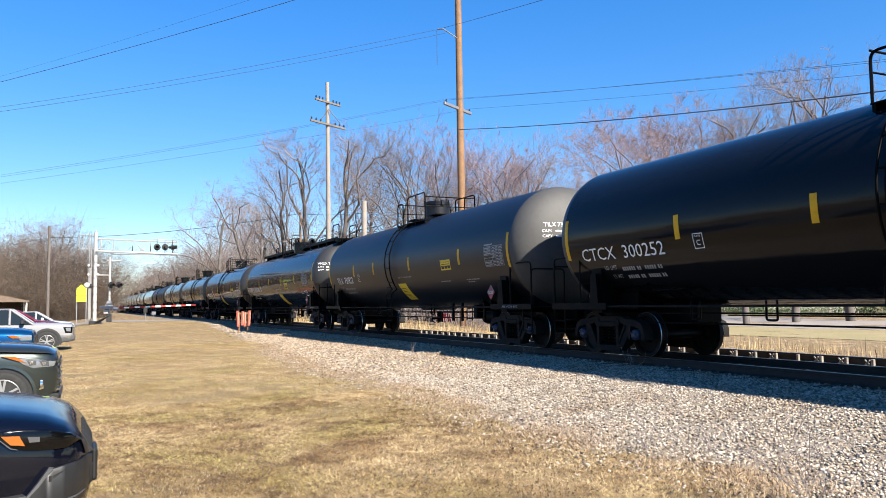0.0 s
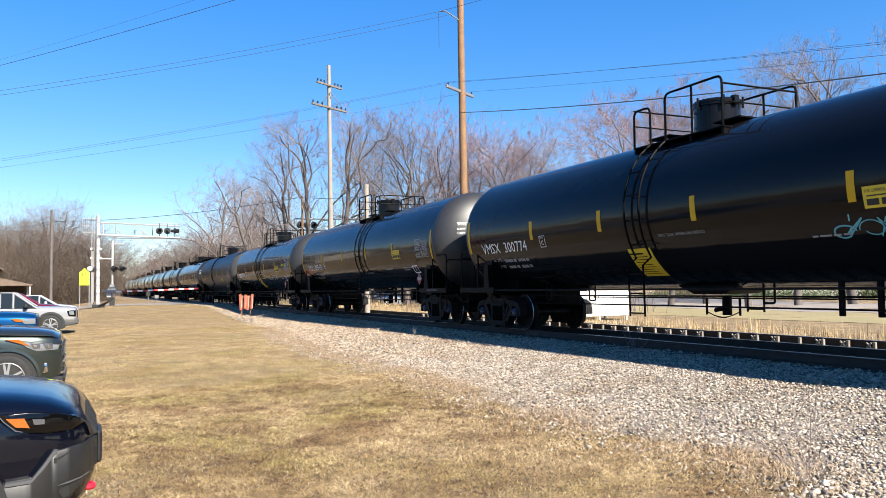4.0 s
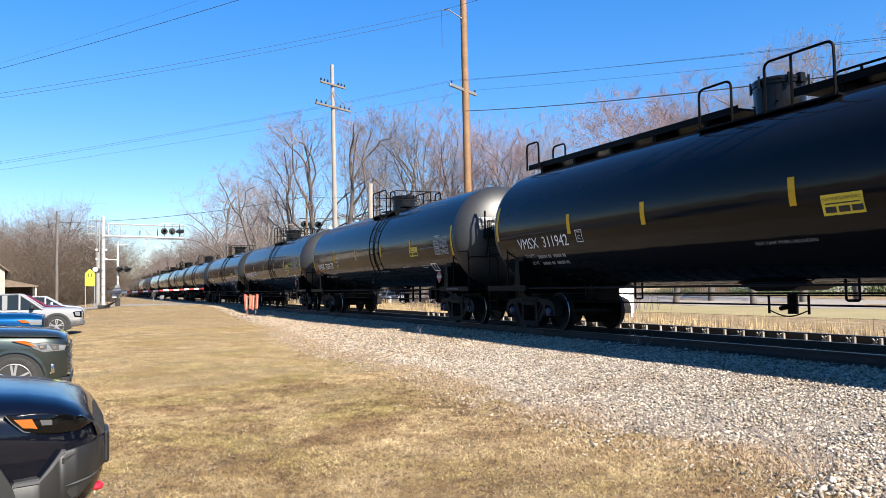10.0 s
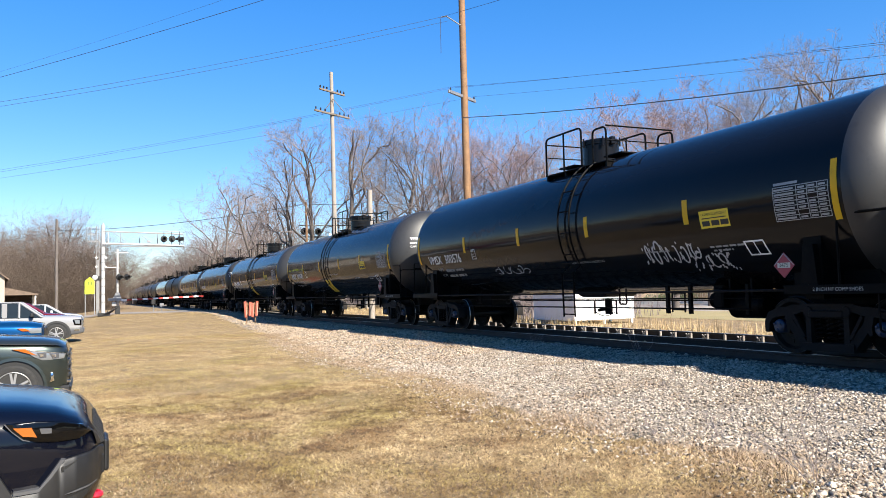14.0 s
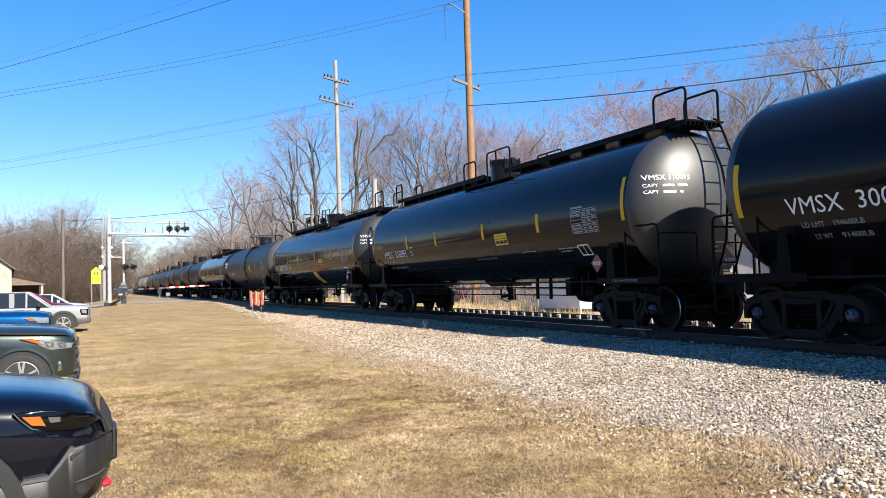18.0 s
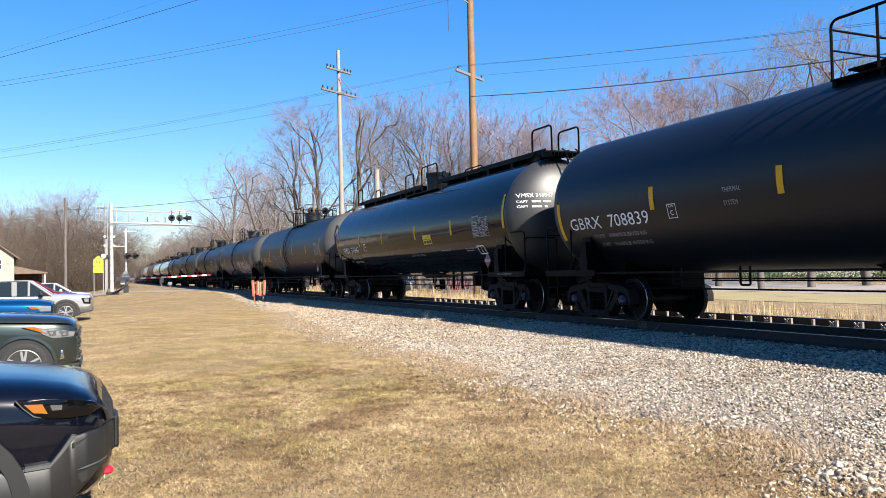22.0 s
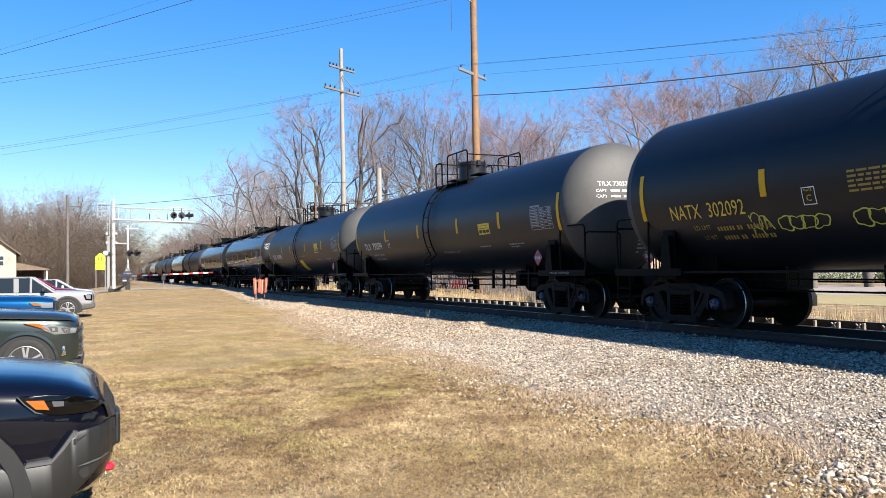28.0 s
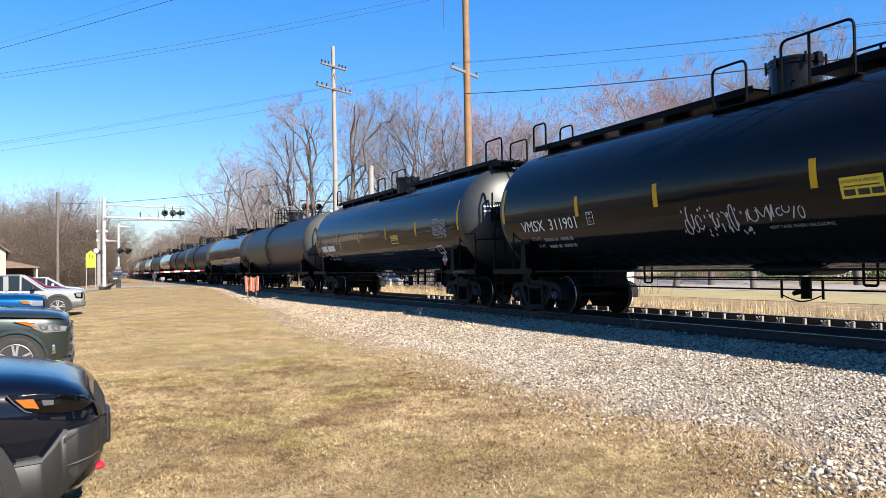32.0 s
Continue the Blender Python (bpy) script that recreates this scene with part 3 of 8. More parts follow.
def tank_mesh(mat):
    return Geo().spin([(-HALF, TR), (-4.0, TR), (0.0, TR), (4.0, TR), (FRONT, TR)], 72, "x", (0, 0, TZ)).mesh("tank", mat, 25)


def head_mesh(mat, s):
    prof = []
    for i in range(17):
        a = math.pi / 2 * i / 16
        prof.append((s * ((FRONT if s > 0 else HALF) + BULGE * math.sin(a)), TR * max(math.cos(a), 0.0005)))
    return Geo().spin(prof, 72, "x", (0, 0, TZ)).mesh("tank_head", mat, 25)


def wheelset_mesh():
    g = Geo()
    for s in (-1, 1):
        y = 0.753 * s
        prof = [(y - 0.075 * s, 0.0), (y - 0.07 * s, 0.1), (y - 0.02 * s, 0.16), (y - 0.03 * s, 0.34), (y - 0.066 * s, 0.38), (y - 0.066 * s, 0.482), (y - 0.045 * s, 0.484), (y - 0.035 * s, 0.458), (y + 0.06 * s, 0.455), (y + 0.074 * s, 0.444), (y + 0.072 * s, 0.425), (y + 0.07 * s, 0.385), (y + 0.02 * s, 0.34), (y + 0.012 * s, 0.17), (y + 0.09 * s, 0.13), (y + 0.1 * s, 0.0)]
        mats = [0, 0, 0, 0, 0, 0, 0, 0, 1, 0, 0, 0, 0, 0, 0]
        g.spin(prof, 32, "y", (0, 0, 0), mats)
        for k in range(3):
            w = 2 * math.pi * k / 3
            g.box(-0.03, 0.03, y + 0.012 * s - 0.015, y + 0.012 * s + 0.02, 0.22, 0.29, m=Matrix.Rotation(w, 4, "Y"), mat=0)
    g.tube([(0, -1.12, 0), (0, 1.12, 0)], 0.085, 12)
    return g.mesh("wheelset", [M["wheel"], M["tread"]])


def side_frame_mesh(s):
    """One cast side frame at y = s: arched top chord over the bearings, diagonals down to the spring seat, open windows between."""
    g = Geo()
    y0, y1 = (s * 0.9, s * 1.13)
    g.strip([(-1.14, 0.36), (-1.13, 0.52), (-1.06, 0.63), (-0.88, 0.69), (-0.6, 0.71), (-0.42, 0.76), (0.42, 0.76), (0.6, 0.71), (0.88, 0.69), (1.06, 0.63), (1.13, 0.52), (1.14, 0.36)], [0.07, 0.1, 0.13, 0.14, 0.13, 0.12, 0.12, 0.13, 0.14, 0.13, 0.1, 0.07], y0, y1)
    for d in (-1, 1):
        g.strip([(d * 0.72, 0.68), (d * 0.66, 0.5), (d * 0.52, 0.32), (d * 0.42, 0.19), (d * 0.28, 0.15)], [0.14, 0.13, 0.14, 0.13, 0.1], y0, y1)      # diagonal
        g.strip([(d * 0.33, 0.76), (d * 0.33, 0.2)], 0.09, y0, y1)                 # column beside the springs
        g.strip([(d * 0.72, 0.66), (d * 0.69, 0.48), (d * 0.72, 0.36)], [0.12, 0.1, 0.05], y0, y1)      # pedestal jaw
        g.strip([(d * 0.6, 0.64), (d * 0.48, 0.44), (d * 0.4, 0.3)], 0.05, s * 1.1, s * 1.15)      # raised rib
        g.spin([(s * 1.12, 0.09), (s * 1.15, 0.08), (s * 1.15, 0.0)], 10, "y", (d * 0.33, 0, 0.7))
    g.strip([(-0.46, 0.16), (0.46, 0.16)], 0.12, y0, s * 1.16)
    g.box(-0.3, 0.3, s * 0.9 if s > 0 else s * 1.17, s * 1.17 if s > 0 else s * 0.9, 0.6, 0.72, 0.02)
    return g.mesh("side_frame", M["cast"])


def springs_mesh(s):
    g = Geo()
    for cx in (-0.2, 0, 0.2):
        pts = []
        for i in range(5 * 8 + 1):
            w = 2 * math.pi * i / 8
            pts.append((cx + 0.075 * math.cos(w), s * 1.02 + 0.06 * math.sin(w), 0.26 + 0.32 * i / 40))
        g.tube(pts, 0.016, 5)
    return g.mesh("spring", M["black"])


def cap_mesh(s):
    g = Geo()
    g.spin([(s * 1.0, 0.11), (s * 1.12, 0.11), (s * 1.14, 0.1), (s * 1.16, 0.07), (s * 1.165, 0.0)], 16, "y")
    for k in range(3):
        w = 2 * math.pi * k / 3 + 0.4
        g.spin([(s * 1.16, 0.022), (s * 1.185, 0.022), (s * 1.19, 0.0)], 6, "y", (0.06 * math.cos(w), 0, 0.06 * math.sin(w)))
    return g.mesh("bearing_cap", M["cap"])


MESH = dict(gloss_head=[head_mesh(M["gloss_end"], -1), head_mesh(M["gloss_end"], 1)], matte_head=[head_mesh(M["matte_end"], -1), head_mesh(M["matte_end"], 1)], gloss=tank_mesh(M["gloss"]), matte=tank_mesh(M["matte"]), wheelset=wheelset_mesh(),
            frame=[side_frame_mesh(-1), side_frame_mesh(1)], spring=[springs_mesh(-1), springs_mesh(1)], cap=[cap_mesh(-1), cap_mesh(1)])


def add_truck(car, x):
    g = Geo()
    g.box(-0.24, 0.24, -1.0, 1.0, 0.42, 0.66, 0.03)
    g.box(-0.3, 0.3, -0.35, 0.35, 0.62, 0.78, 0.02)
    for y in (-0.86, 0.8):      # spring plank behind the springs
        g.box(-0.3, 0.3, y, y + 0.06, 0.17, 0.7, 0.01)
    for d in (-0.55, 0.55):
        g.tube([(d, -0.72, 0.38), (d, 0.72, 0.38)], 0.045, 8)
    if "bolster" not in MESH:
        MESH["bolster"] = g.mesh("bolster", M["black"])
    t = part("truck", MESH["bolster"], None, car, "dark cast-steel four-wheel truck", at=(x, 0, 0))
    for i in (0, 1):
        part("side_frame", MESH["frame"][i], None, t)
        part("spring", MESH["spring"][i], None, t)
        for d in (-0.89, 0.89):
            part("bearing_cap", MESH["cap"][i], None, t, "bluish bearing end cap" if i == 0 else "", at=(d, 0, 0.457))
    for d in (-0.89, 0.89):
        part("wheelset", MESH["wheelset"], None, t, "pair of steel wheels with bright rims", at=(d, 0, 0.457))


def hoop(pts, r=0.022):
    return Geo().tube(pts, r, 6)


def round_corner(pts, rad=0.1, n=4):
    """A polyline with rounded corners."""
    out = [Vector(pts[0])]
    for a, b, c in zip(pts, pts[1:], pts[2:]):
        a, b, c = Vector(a), Vector(b), Vector(c)
        u, w = (a - b), (c - b)
        k = min(rad, u.length * 0.45, w.length * 0.45)
        p, q = b + u.normalized() * k, b + w.normalized() * k
        for i in range(n + 1):
            t = i / n
            out.append(p.lerp(b, t).lerp(b.lerp(q, t), t))
    out.append(Vector(pts[-1]))
    return out


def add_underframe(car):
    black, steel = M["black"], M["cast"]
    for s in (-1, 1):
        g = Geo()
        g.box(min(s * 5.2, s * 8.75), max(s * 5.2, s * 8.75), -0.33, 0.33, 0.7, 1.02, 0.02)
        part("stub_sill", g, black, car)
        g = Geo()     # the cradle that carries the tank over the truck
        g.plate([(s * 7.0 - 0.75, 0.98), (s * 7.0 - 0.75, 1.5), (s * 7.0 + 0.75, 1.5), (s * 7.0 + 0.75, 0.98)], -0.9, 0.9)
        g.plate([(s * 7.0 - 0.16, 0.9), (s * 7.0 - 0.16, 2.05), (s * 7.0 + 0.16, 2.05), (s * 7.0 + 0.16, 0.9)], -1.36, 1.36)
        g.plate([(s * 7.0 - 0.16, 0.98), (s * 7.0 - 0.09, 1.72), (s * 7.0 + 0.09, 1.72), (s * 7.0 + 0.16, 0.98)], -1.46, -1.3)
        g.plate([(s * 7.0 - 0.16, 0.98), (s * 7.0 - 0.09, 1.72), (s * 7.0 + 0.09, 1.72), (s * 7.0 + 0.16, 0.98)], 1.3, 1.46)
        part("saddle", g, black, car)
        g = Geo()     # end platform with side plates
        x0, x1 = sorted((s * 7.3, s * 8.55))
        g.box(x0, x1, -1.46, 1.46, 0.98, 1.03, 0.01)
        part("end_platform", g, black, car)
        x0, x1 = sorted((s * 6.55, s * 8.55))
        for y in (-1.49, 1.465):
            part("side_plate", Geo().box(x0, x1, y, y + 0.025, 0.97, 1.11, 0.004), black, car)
        # coupler
        g = Geo()
        g.box(min(s * 8.6, s * 8.95), max(s * 8.6, s * 8.95), -0.09, 0.09, 0.76, 0.94, 0.02)
        g.box(min(s * 8.92, s * 9.12), max(s * 8.92, s * 9.12), -0.16, 0.12, 0.72, 0.98, 0.04)
        part("coupler", g, steel, car)
        g = Geo()
        g.tube([(s * 8.7, 0.35, 0.8), (s * 8.85, 0.38, 0.5), (s * 9.0, 0.3, 0.42), (s * 9.09, 0.2, 0.55)], 0.025, 6)
        part("air_hose", g, black, car)
        for y in (-1.44, 1.44):
            g = Geo()    # platform handrail
            g.tube(round_corner([(s * 8.5, y, 1.0), (s * 8.5, y, 2.12), (s * 7.5, y, 2.12), (s * 7.5, y, 1.0)], 0.12), 0.02, 6)
            part("end_handrail", g, black, car)
            g = Geo()    # stirrup step
            g.tube(round_corner([(s * 8.5, y, 1.0), (s * 8.5, y, 0.45), (s * 8.1, y, 0.45), (s * 8.1, y, 1.0)], 0.05), 0.018, 6)
            g.tube([(s * 8.5, y, 0.72), (s * 8.1, y, 0.72)], 0.016, 6)
            part("step", g, black, car)
        g = Geo()
        g.tube(round_corner([(s * 8.52, -1.44, 1.02), (s * 8.52, -1.44, 1.95), (s * 8.52, -0.5, 1.95), (s * 8.52, -0.5, 1.02)], 0.1), 0.018, 6)
        part("end_handrail", g, black, car)
        g = Geo()
        g.tube(round_corner([(s * 8.52, 0.5, 1.02), (s * 8.52, 0.5, 1.95), (s * 8.52, 1.44, 1.95), (s * 8.52, 1.44, 1.02)], 0.1), 0.018, 6)
        part("end_handrail", g, black, car)
    for y in (-1.42, 1.42):
        g = Geo()
        g.tube([(-6.6, y, 1.035), (6.6, y, 1.035)], 0.022, 6)
        part("side_rail", g, M["cast"], car)
    # brake rods with their hangers
    for y, z in ((-0.9, 0.9), (-1.15, 0.72), (0.9, 0.82)):
        g = Geo()
        g.tube([(-5.6, y, z), (5.6, y, z)], 0.016, 6)
        part("brake_rod", g, black, car)
    for x in (-4.4, -2.7, 2.1):
        g = Geo()
        g.tube(round_corner([(x, -1.2, 1.12), (x, -1.2, 0.8), (x + 0.22, -1.2, 0.8), (x + 0.22, -1.2, 1.12)], 0.04), 0.02, 6)
        part("hanger", g, black, car)
    # outlet under the middle
    g = Geo()
    g.plate([(-0.75, 1.1), (-0.3, 0.93), (0.45, 0.93), (0.9, 1.1)], -0.45, 0.45)
    part("outlet_skid", g, black, car)
    g = Geo()
    g.tube([(0.1, 0, 0.9), (0.1, 0, 0.52)], 0.09, 12)
    g.tube([(0.1, 0, 0.66), (0.1, -0.3, 0.62)], 0.04, 8)
    for x in (-0.35, 0.5):
        g.box(x - 0.018, x + 0.018, -0.1, -0.06, 0.52, 0.86, 0.006)
    pts = [(-0.3 + 0.8 * i / 8, -0.12, 0.58 - 0.1 * math.sin(math.pi * i / 8)) for i in range(9)]
    g.tube(pts, 0.012, 5)
    part("outlet_valve", g, black, car)
    # air brake gear hung under the sill
    rx, cx, bars = 5.0, 4.32, (3.45, 4.07, 5.45)
    g = Geo().spin([(-0.4, 0.0), (-0.4, 0.17), (-0.34, 0.22), (0.34, 0.22), (0.4, 0.17), (0.4, 0.0)], 16, "x", (rx, -0.55, 0.76))
    part("air_reservoir", g, black, car)
    for dx in (-0.25, 0.25):
        part("reservoir_strap", Geo().box(rx + dx - 0.025, rx + dx + 0.025, -0.8, -0.3, 0.95, 1.3, 0.004), black, car)
    g = Geo().spin([(-0.24, 0.0), (-0.24, 0.15), (0.15, 0.16), (0.18, 0.06), (0.26, 0.05), (0.26, 0.0)], 14, "x", (cx, -0.5, 0.86))
    g.box(cx - 0.2, cx + 0.06, -0.58, -0.42, 0.9, 1.25, 0.01)
    part("brake_cylinder", g, black, car)
    part("brake_valve", Geo().box(cx + 0.16, cx + 0.4, -0.95, -0.6, 0.72, 1.1, 0.03), black, car)
    for x in bars:
        part("rod_bracket", Geo().box(x - 0.04, x + 0.04, -1.12, -1.06, 0.62, 1.15, 0.006), black, car)


def add_hatch(car, mat):
    g = Geo()
    g.spin([(4.05, 0.44), (4.56, 0.44), (4.57, 0.46), (4.62, 0.46)], 32, "z")
    h_ = part("manway_housing", g, mat, car, "round black manway housing")
    g = Geo()
    g.spin([(4.625, 0.47), (4.66, 0.47), (4.69, 0.44), (4.71, 0.2), (4.712, 0.0)], 32, "z")
    g.box(-0.52, -0.4, -0.12, 0.12, 4.56, 4.7, 0.01)
    g.box(0.4, 0.52, -0.06, 0.06, 4.54, 4.72, 0.01)
    for k in range(6):      # hinged eye bolts round the lid
        w = 2 * math.pi * (k + 0.5) / 6
        g.tube([(0.49 * math.cos(w), 0.49 * math.sin(w), 4.5), (0.49 * math.cos(w), 0.49 * math.sin(w), 4.72)], 0.022, 6)
    part("lid", g, mat, h_)


def add_brake_platform(car):
    """The small grated basket high on the front end, with a narrow grab hoop at either side."""
    black = M["black"]
    g = Geo()
    g.box(8.3, 8.62, -0.86, 0.0, 2.5, 2.53, 0.006)
    g.box(8.58, 8.62, -0.86, 0.0, 2.96, 3.0, 0.006)
    for y in (-0.86, -0.02):
        g.box(8.585, 8.615, y, y + 0.02, 2.53, 2.96)
    basket = part("brake_basket", g, black, car, "black grated brake step")
    if "slat" not in MESH:
        MESH["slat"] = Geo().box(8.59, 8.61, 0.0, 0.018, 2.53, 2.96).mesh("slat", black)
        MESH["wire_bar"] = Geo().box(8.592, 8.608, -0.84, -0.02, 0.0, 0.014).mesh("bar", black)
    for k in range(1, 14):
        part("slat", MESH["slat"], None, basket, at=(0, -0.86 + 0.06 * k, 0))
    for z in (2.64, 2.75, 2.86):
        part("bar", MESH["wire_bar"], None, basket, at=(0, 0, z))
    for y, z in ((-0.94, 3.26), (0.02, 3.38)):
        g = Geo()
        g.tube(round_corner([(8.64, y, 2.42), (8.6, y, z), (8.44, y + 0.1, z), (8.36, y + 0.1, 2.5)], 0.09), 0.024, 6)
        part("grab_hoop", g, black, car)
    for y in (-0.8, -0.06):
        part("brace", Geo().tube([(8.58, y, 2.5), (8.36, y, 1.95)], 0.022, 6), black, car)


def add_brake_wheel(car):
    black = M["black"]
    part("brake_wheel", Geo().spin([(-0.02, 0.2), (-0.02, 0.24), (0.02, 0.24), (0.02, 0.2), (-0.02, 0.2)], 20, "x", (8.75, 0.75, 2.05)), black, car)
    part("brake_staff", Geo().tube([(8.75, 0.75, 2.05), (8.6, 0.75, 1.05)], 0.022, 6), black, car)


def rail_loop(x0, x1, y, z0=4.12, z1=4.86, drop0=0.0, drop1=0.0):
    return round_corner([(x0, y, z0), (x0, y, z1 - drop0), (x1, y, z1 - drop1), (x1, y, z0)], 0.14)


def add_platform(car, flip):
    """The short platform round the manway, with its rails and the ladder down the side."""
    black = M["black"]
    s = -1 if flip == 1 else 1
    k_ = Matrix.Translation(((-0.15, 0.25, 0.35)[int(flip)], 0, 0))      # the fittings sit a little off the middle
    g = Geo()
    for y0, y1 in ((-0.95, -0.55), (0.55, 0.95)):
        g.box(-1.25, 1.25, y0, y1, 3.92, 3.95, 0.006)
    for x0, x1 in ((-1.25, -0.6), (0.6, 1.25)):
        g.box(x0, x1, -0.55, 0.55, 4.125, 4.16, 0.006)
    part("platform", g, black, car, at=k_)
    g = Geo()
    for x in (-1.2, -0.4, 0.4, 1.2):
        g.plate([(x - 0.03, 3.72), (x + 0.03, 3.72), (x + 0.03, 3.925), (x - 0.03, 3.925)], -0.93, 0.93)
    part("platform_bracket", g, black, car, at=k_)
    for y in (-0.93, 0.93):
        g = Geo()
        g.tube(rail_loop(-1.22 * s, -0.72 * s, y, z0=3.94, z1=4.7), 0.024, 6)
        part("railing", g, black, car, at=k_)
        g = Geo()
        g.tube(rail_loop(-0.28 * s, 1.22 * s, y, z0=3.94, z1=4.86), 0.024, 6)
        g.tube([(0.45 * s, y, 3.94), (0.45 * s, y, 4.86)], 0.022, 6)
        part("railing", g, black, car, at=k_)
    for x in (-1.22 * s, 1.22 * s):
        g = Geo()
        g.tube([(x, -0.93, 4.72), (x, 0.93, 4.72)], 0.02, 6)
        g.tube([(x, -0.93, 4.4), (x, 0.93, 4.4)], 0.016, 6)
        part("railing", g, black, car, at=k_)
    for side in (-1, 1):
        g = Geo()
        for x in (-0.72 * s, -0.28 * s):
            pts = []
            for i in range(15):
                a = radians(58 - 92 * i / 14)
                pts.append((x, side * (TR + 0.1) * math.cos(a), TZ + (TR + 0.1) * math.sin(a)))
            pts += [(x, side * (TR + 0.02), 1.5), (x, side * (TR + 0.0), 0.52)]
            g.tube(pts, 0.022, 6)
        part("ladder_rail", g, black, car, at=k_)
        for i in range(9):
            g = Geo()
            if i < 5:
                a = radians(44 - 17 * i)
                y, z = side * (TR + 0.1) * math.cos(a), TZ + (TR + 0.1) * math.sin(a)
            else:
                y, z = side * (TR + 0.02), 1.72 - 0.38 * (i - 5)
            g.tube([(-0.72 * s, y, z), (-0.28 * s, y, z)], 0.016, 6)
            part("rung", g, black, car, at=k_)


def add_walkway(car):
    """The full-length running board on the top, with hoops and a ladder at both ends."""
    black = M["black"]
    g = Geo()
    for x0, x1, y0, y1 in ((-8.1, -0.62, -0.36, 0.36), (0.62, 7.9, -0.36, 0.36), (-1.2, 1.85, -0.86, -0.47), (-1.2, 1.85, 0.47, 0.86)):
        zz = 4.27 if min(abs(y0), abs(y1)) < 0.4 else 3.93
        g.box(x0, x1, y0, y1, zz, zz + 0.04, 0.006)
    part("walkway", g, black, car, "black grated running board")
    for y in (-0.37, 0.37):
        for x0, x1 in ((-8.1, -0.62), (0.62, 7.9)):
            g = Geo()
            g.box(x0, x1, y - 0.012, y + 0.012, 4.22, 4.36, 0.003)
            part("toe_board", g, black, car)
    for i in range(11):
        x = -7.5 + 1.5 * i
        g = Geo()
        g.box(x - 0.05, x + 0.05, -0.34, 0.34, 4.06, 4.27, 0.004)
        g.tube([(x - 0.3, -0.36, 4.24), (x + 0.3, -0.36, 4.24)], 0.014, 5)
        part("walkway_bracket", g, black, car)
    for y in (-0.85, 0.85):
        g = Geo()
        g.tube(rail_loop(-1.1, -0.3, y, 3.93, 4.7), 0.024, 6)
        part("railing", g, black, car)
        g = Geo()
        g.tube(rail_loop(0.45, 1.8, y, 3.93, 4.8), 0.024, 6)
        g.tube([(1.0, y, 3.93), (1.0, y, 4.8)], 0.024, 6)
        part("railing", g, black, car)
    for s in (-1, 1):
        for y in (-0.42, 0.42):
            g = Geo()
            g.tube(rail_loop(s * (8.28 if s > 0 else 8.1), s * (7.3 if s > 0 else 7.5), y, 4.22, 4.92), 0.026, 6)
            part("hoop", g, black, car)
        if s < 0:
            continue
        g = Geo()
        g.box(min(s * 7.86, s * 8.35), max(s * 7.86, s * 8.35), -0.5, 0.5, 4.2, 4.24, 0.005)
        step = part("end_step", g, black, car)
        if "step_slat" not in MESH:
            MESH["step_slat"] = Geo().box(7.86, 8.35, -0.01, 0.01, 4.12, 4.2).mesh("slat", black)
        for k in range(9):
            part("slat", MESH["step_slat"], None, step, at=(0, -0.49 + 0.11 * k, 0))
        g = Geo()
        for y in (-0.05, 0.37):
            g.tube([(s * 8.2, y, 4.32), (s * 8.34, y, 4.24), (s * 8.8, y, 3.2), (s * 8.92, y, 2.6), (s * 8.84, y, 1.8), (s * 8.54, y, 1.02)], 0.024, 6)
        part("ladder_rail", g, black, car)
        for k in range(8):
            z = 1.35 + 0.38 * k
            x = np.interp(z, [1.02, 1.8, 2.6, 3.2, 4.24], [8.54, 8.84, 8.92, 8.8, 8.34])
            g = Geo()
            g.tube([(s * x, -0.05, z), (s * x, 0.37, z)], 0.016, 6)
            part("rung", g, black, car)


def diamond(car, x, z, end=False):
    """A placard hung on the side sill, or on the end rail facing forwards."""
    g = Geo()
    g.box(-0.14, 0.14, -0.012, 0.0, -0.14, 0.14, m=Matrix.Rotation(radians(45), 4, "Y"))
    p = part("placard", g, M["red"], car, "red diamond hazard placard", at=Matrix.Translation((x, 0.3, z)) @ Matrix.Rotation(radians(90), 4, "Z") if end else (x, -1.5, z))
    g = Geo()
    g.box(-0.12, 0.12, -0.016, -0.013, -0.04, 0.04)
    part("placard_band", g, M["faded"], p)
    g = Geo()
    v, f = letters("3475", 0.09)
    g.add([(q[0], -0.019, q[1]) for q in v], f)
    part("placard_number", g, M["ink"], p)
    g = Geo()
    for k in (-1, 1):
        g.box(-0.135, 0.135, -0.015, -0.012, -0.006, 0.006, m=Matrix.Rotation(radians(45 * k), 4, "Y") @ Matrix.Translation((0, 0, 0.13)))
    part("placard_edge", g, M["dim"], p)


WEIGHTS = {
    "VMSX 300439": ("195100LB 88500 KG", "90900LB 41250 KG"),
    "VMSX 310093": ("198000LB 89 890KG", "88000LB 39 900KG"),
    "VMSX 311843": ("198800LB 90 150 KG", "87200LB 39 550 KG"),
    "GBRX 708839": ("194400LB 88150 KG", "91600LB 41550 KG"),
    "VMSX 300137": ("195400LB 88650KG", "90600LB 41100KG"),
    "VMSX 300070": ("195400LB 88650KG", "90600LB 41100KG"),
    "VMSX 300586": ("195100LB 88500KG", "90900LB 41250KG"),
    "VMSX 300581": ("194600LB", "91400LB"),
    "NATX 302802": ("206600 LB 93 700 KG", "76400 LB 35 800 KG"),
    "TILX 198080": ("194 500     88200 KG", "91 500     41500 KG"),
    "NATX 301973": ("204800 LB 92 850 KG", "81200 LB 36 850 KG"),
}


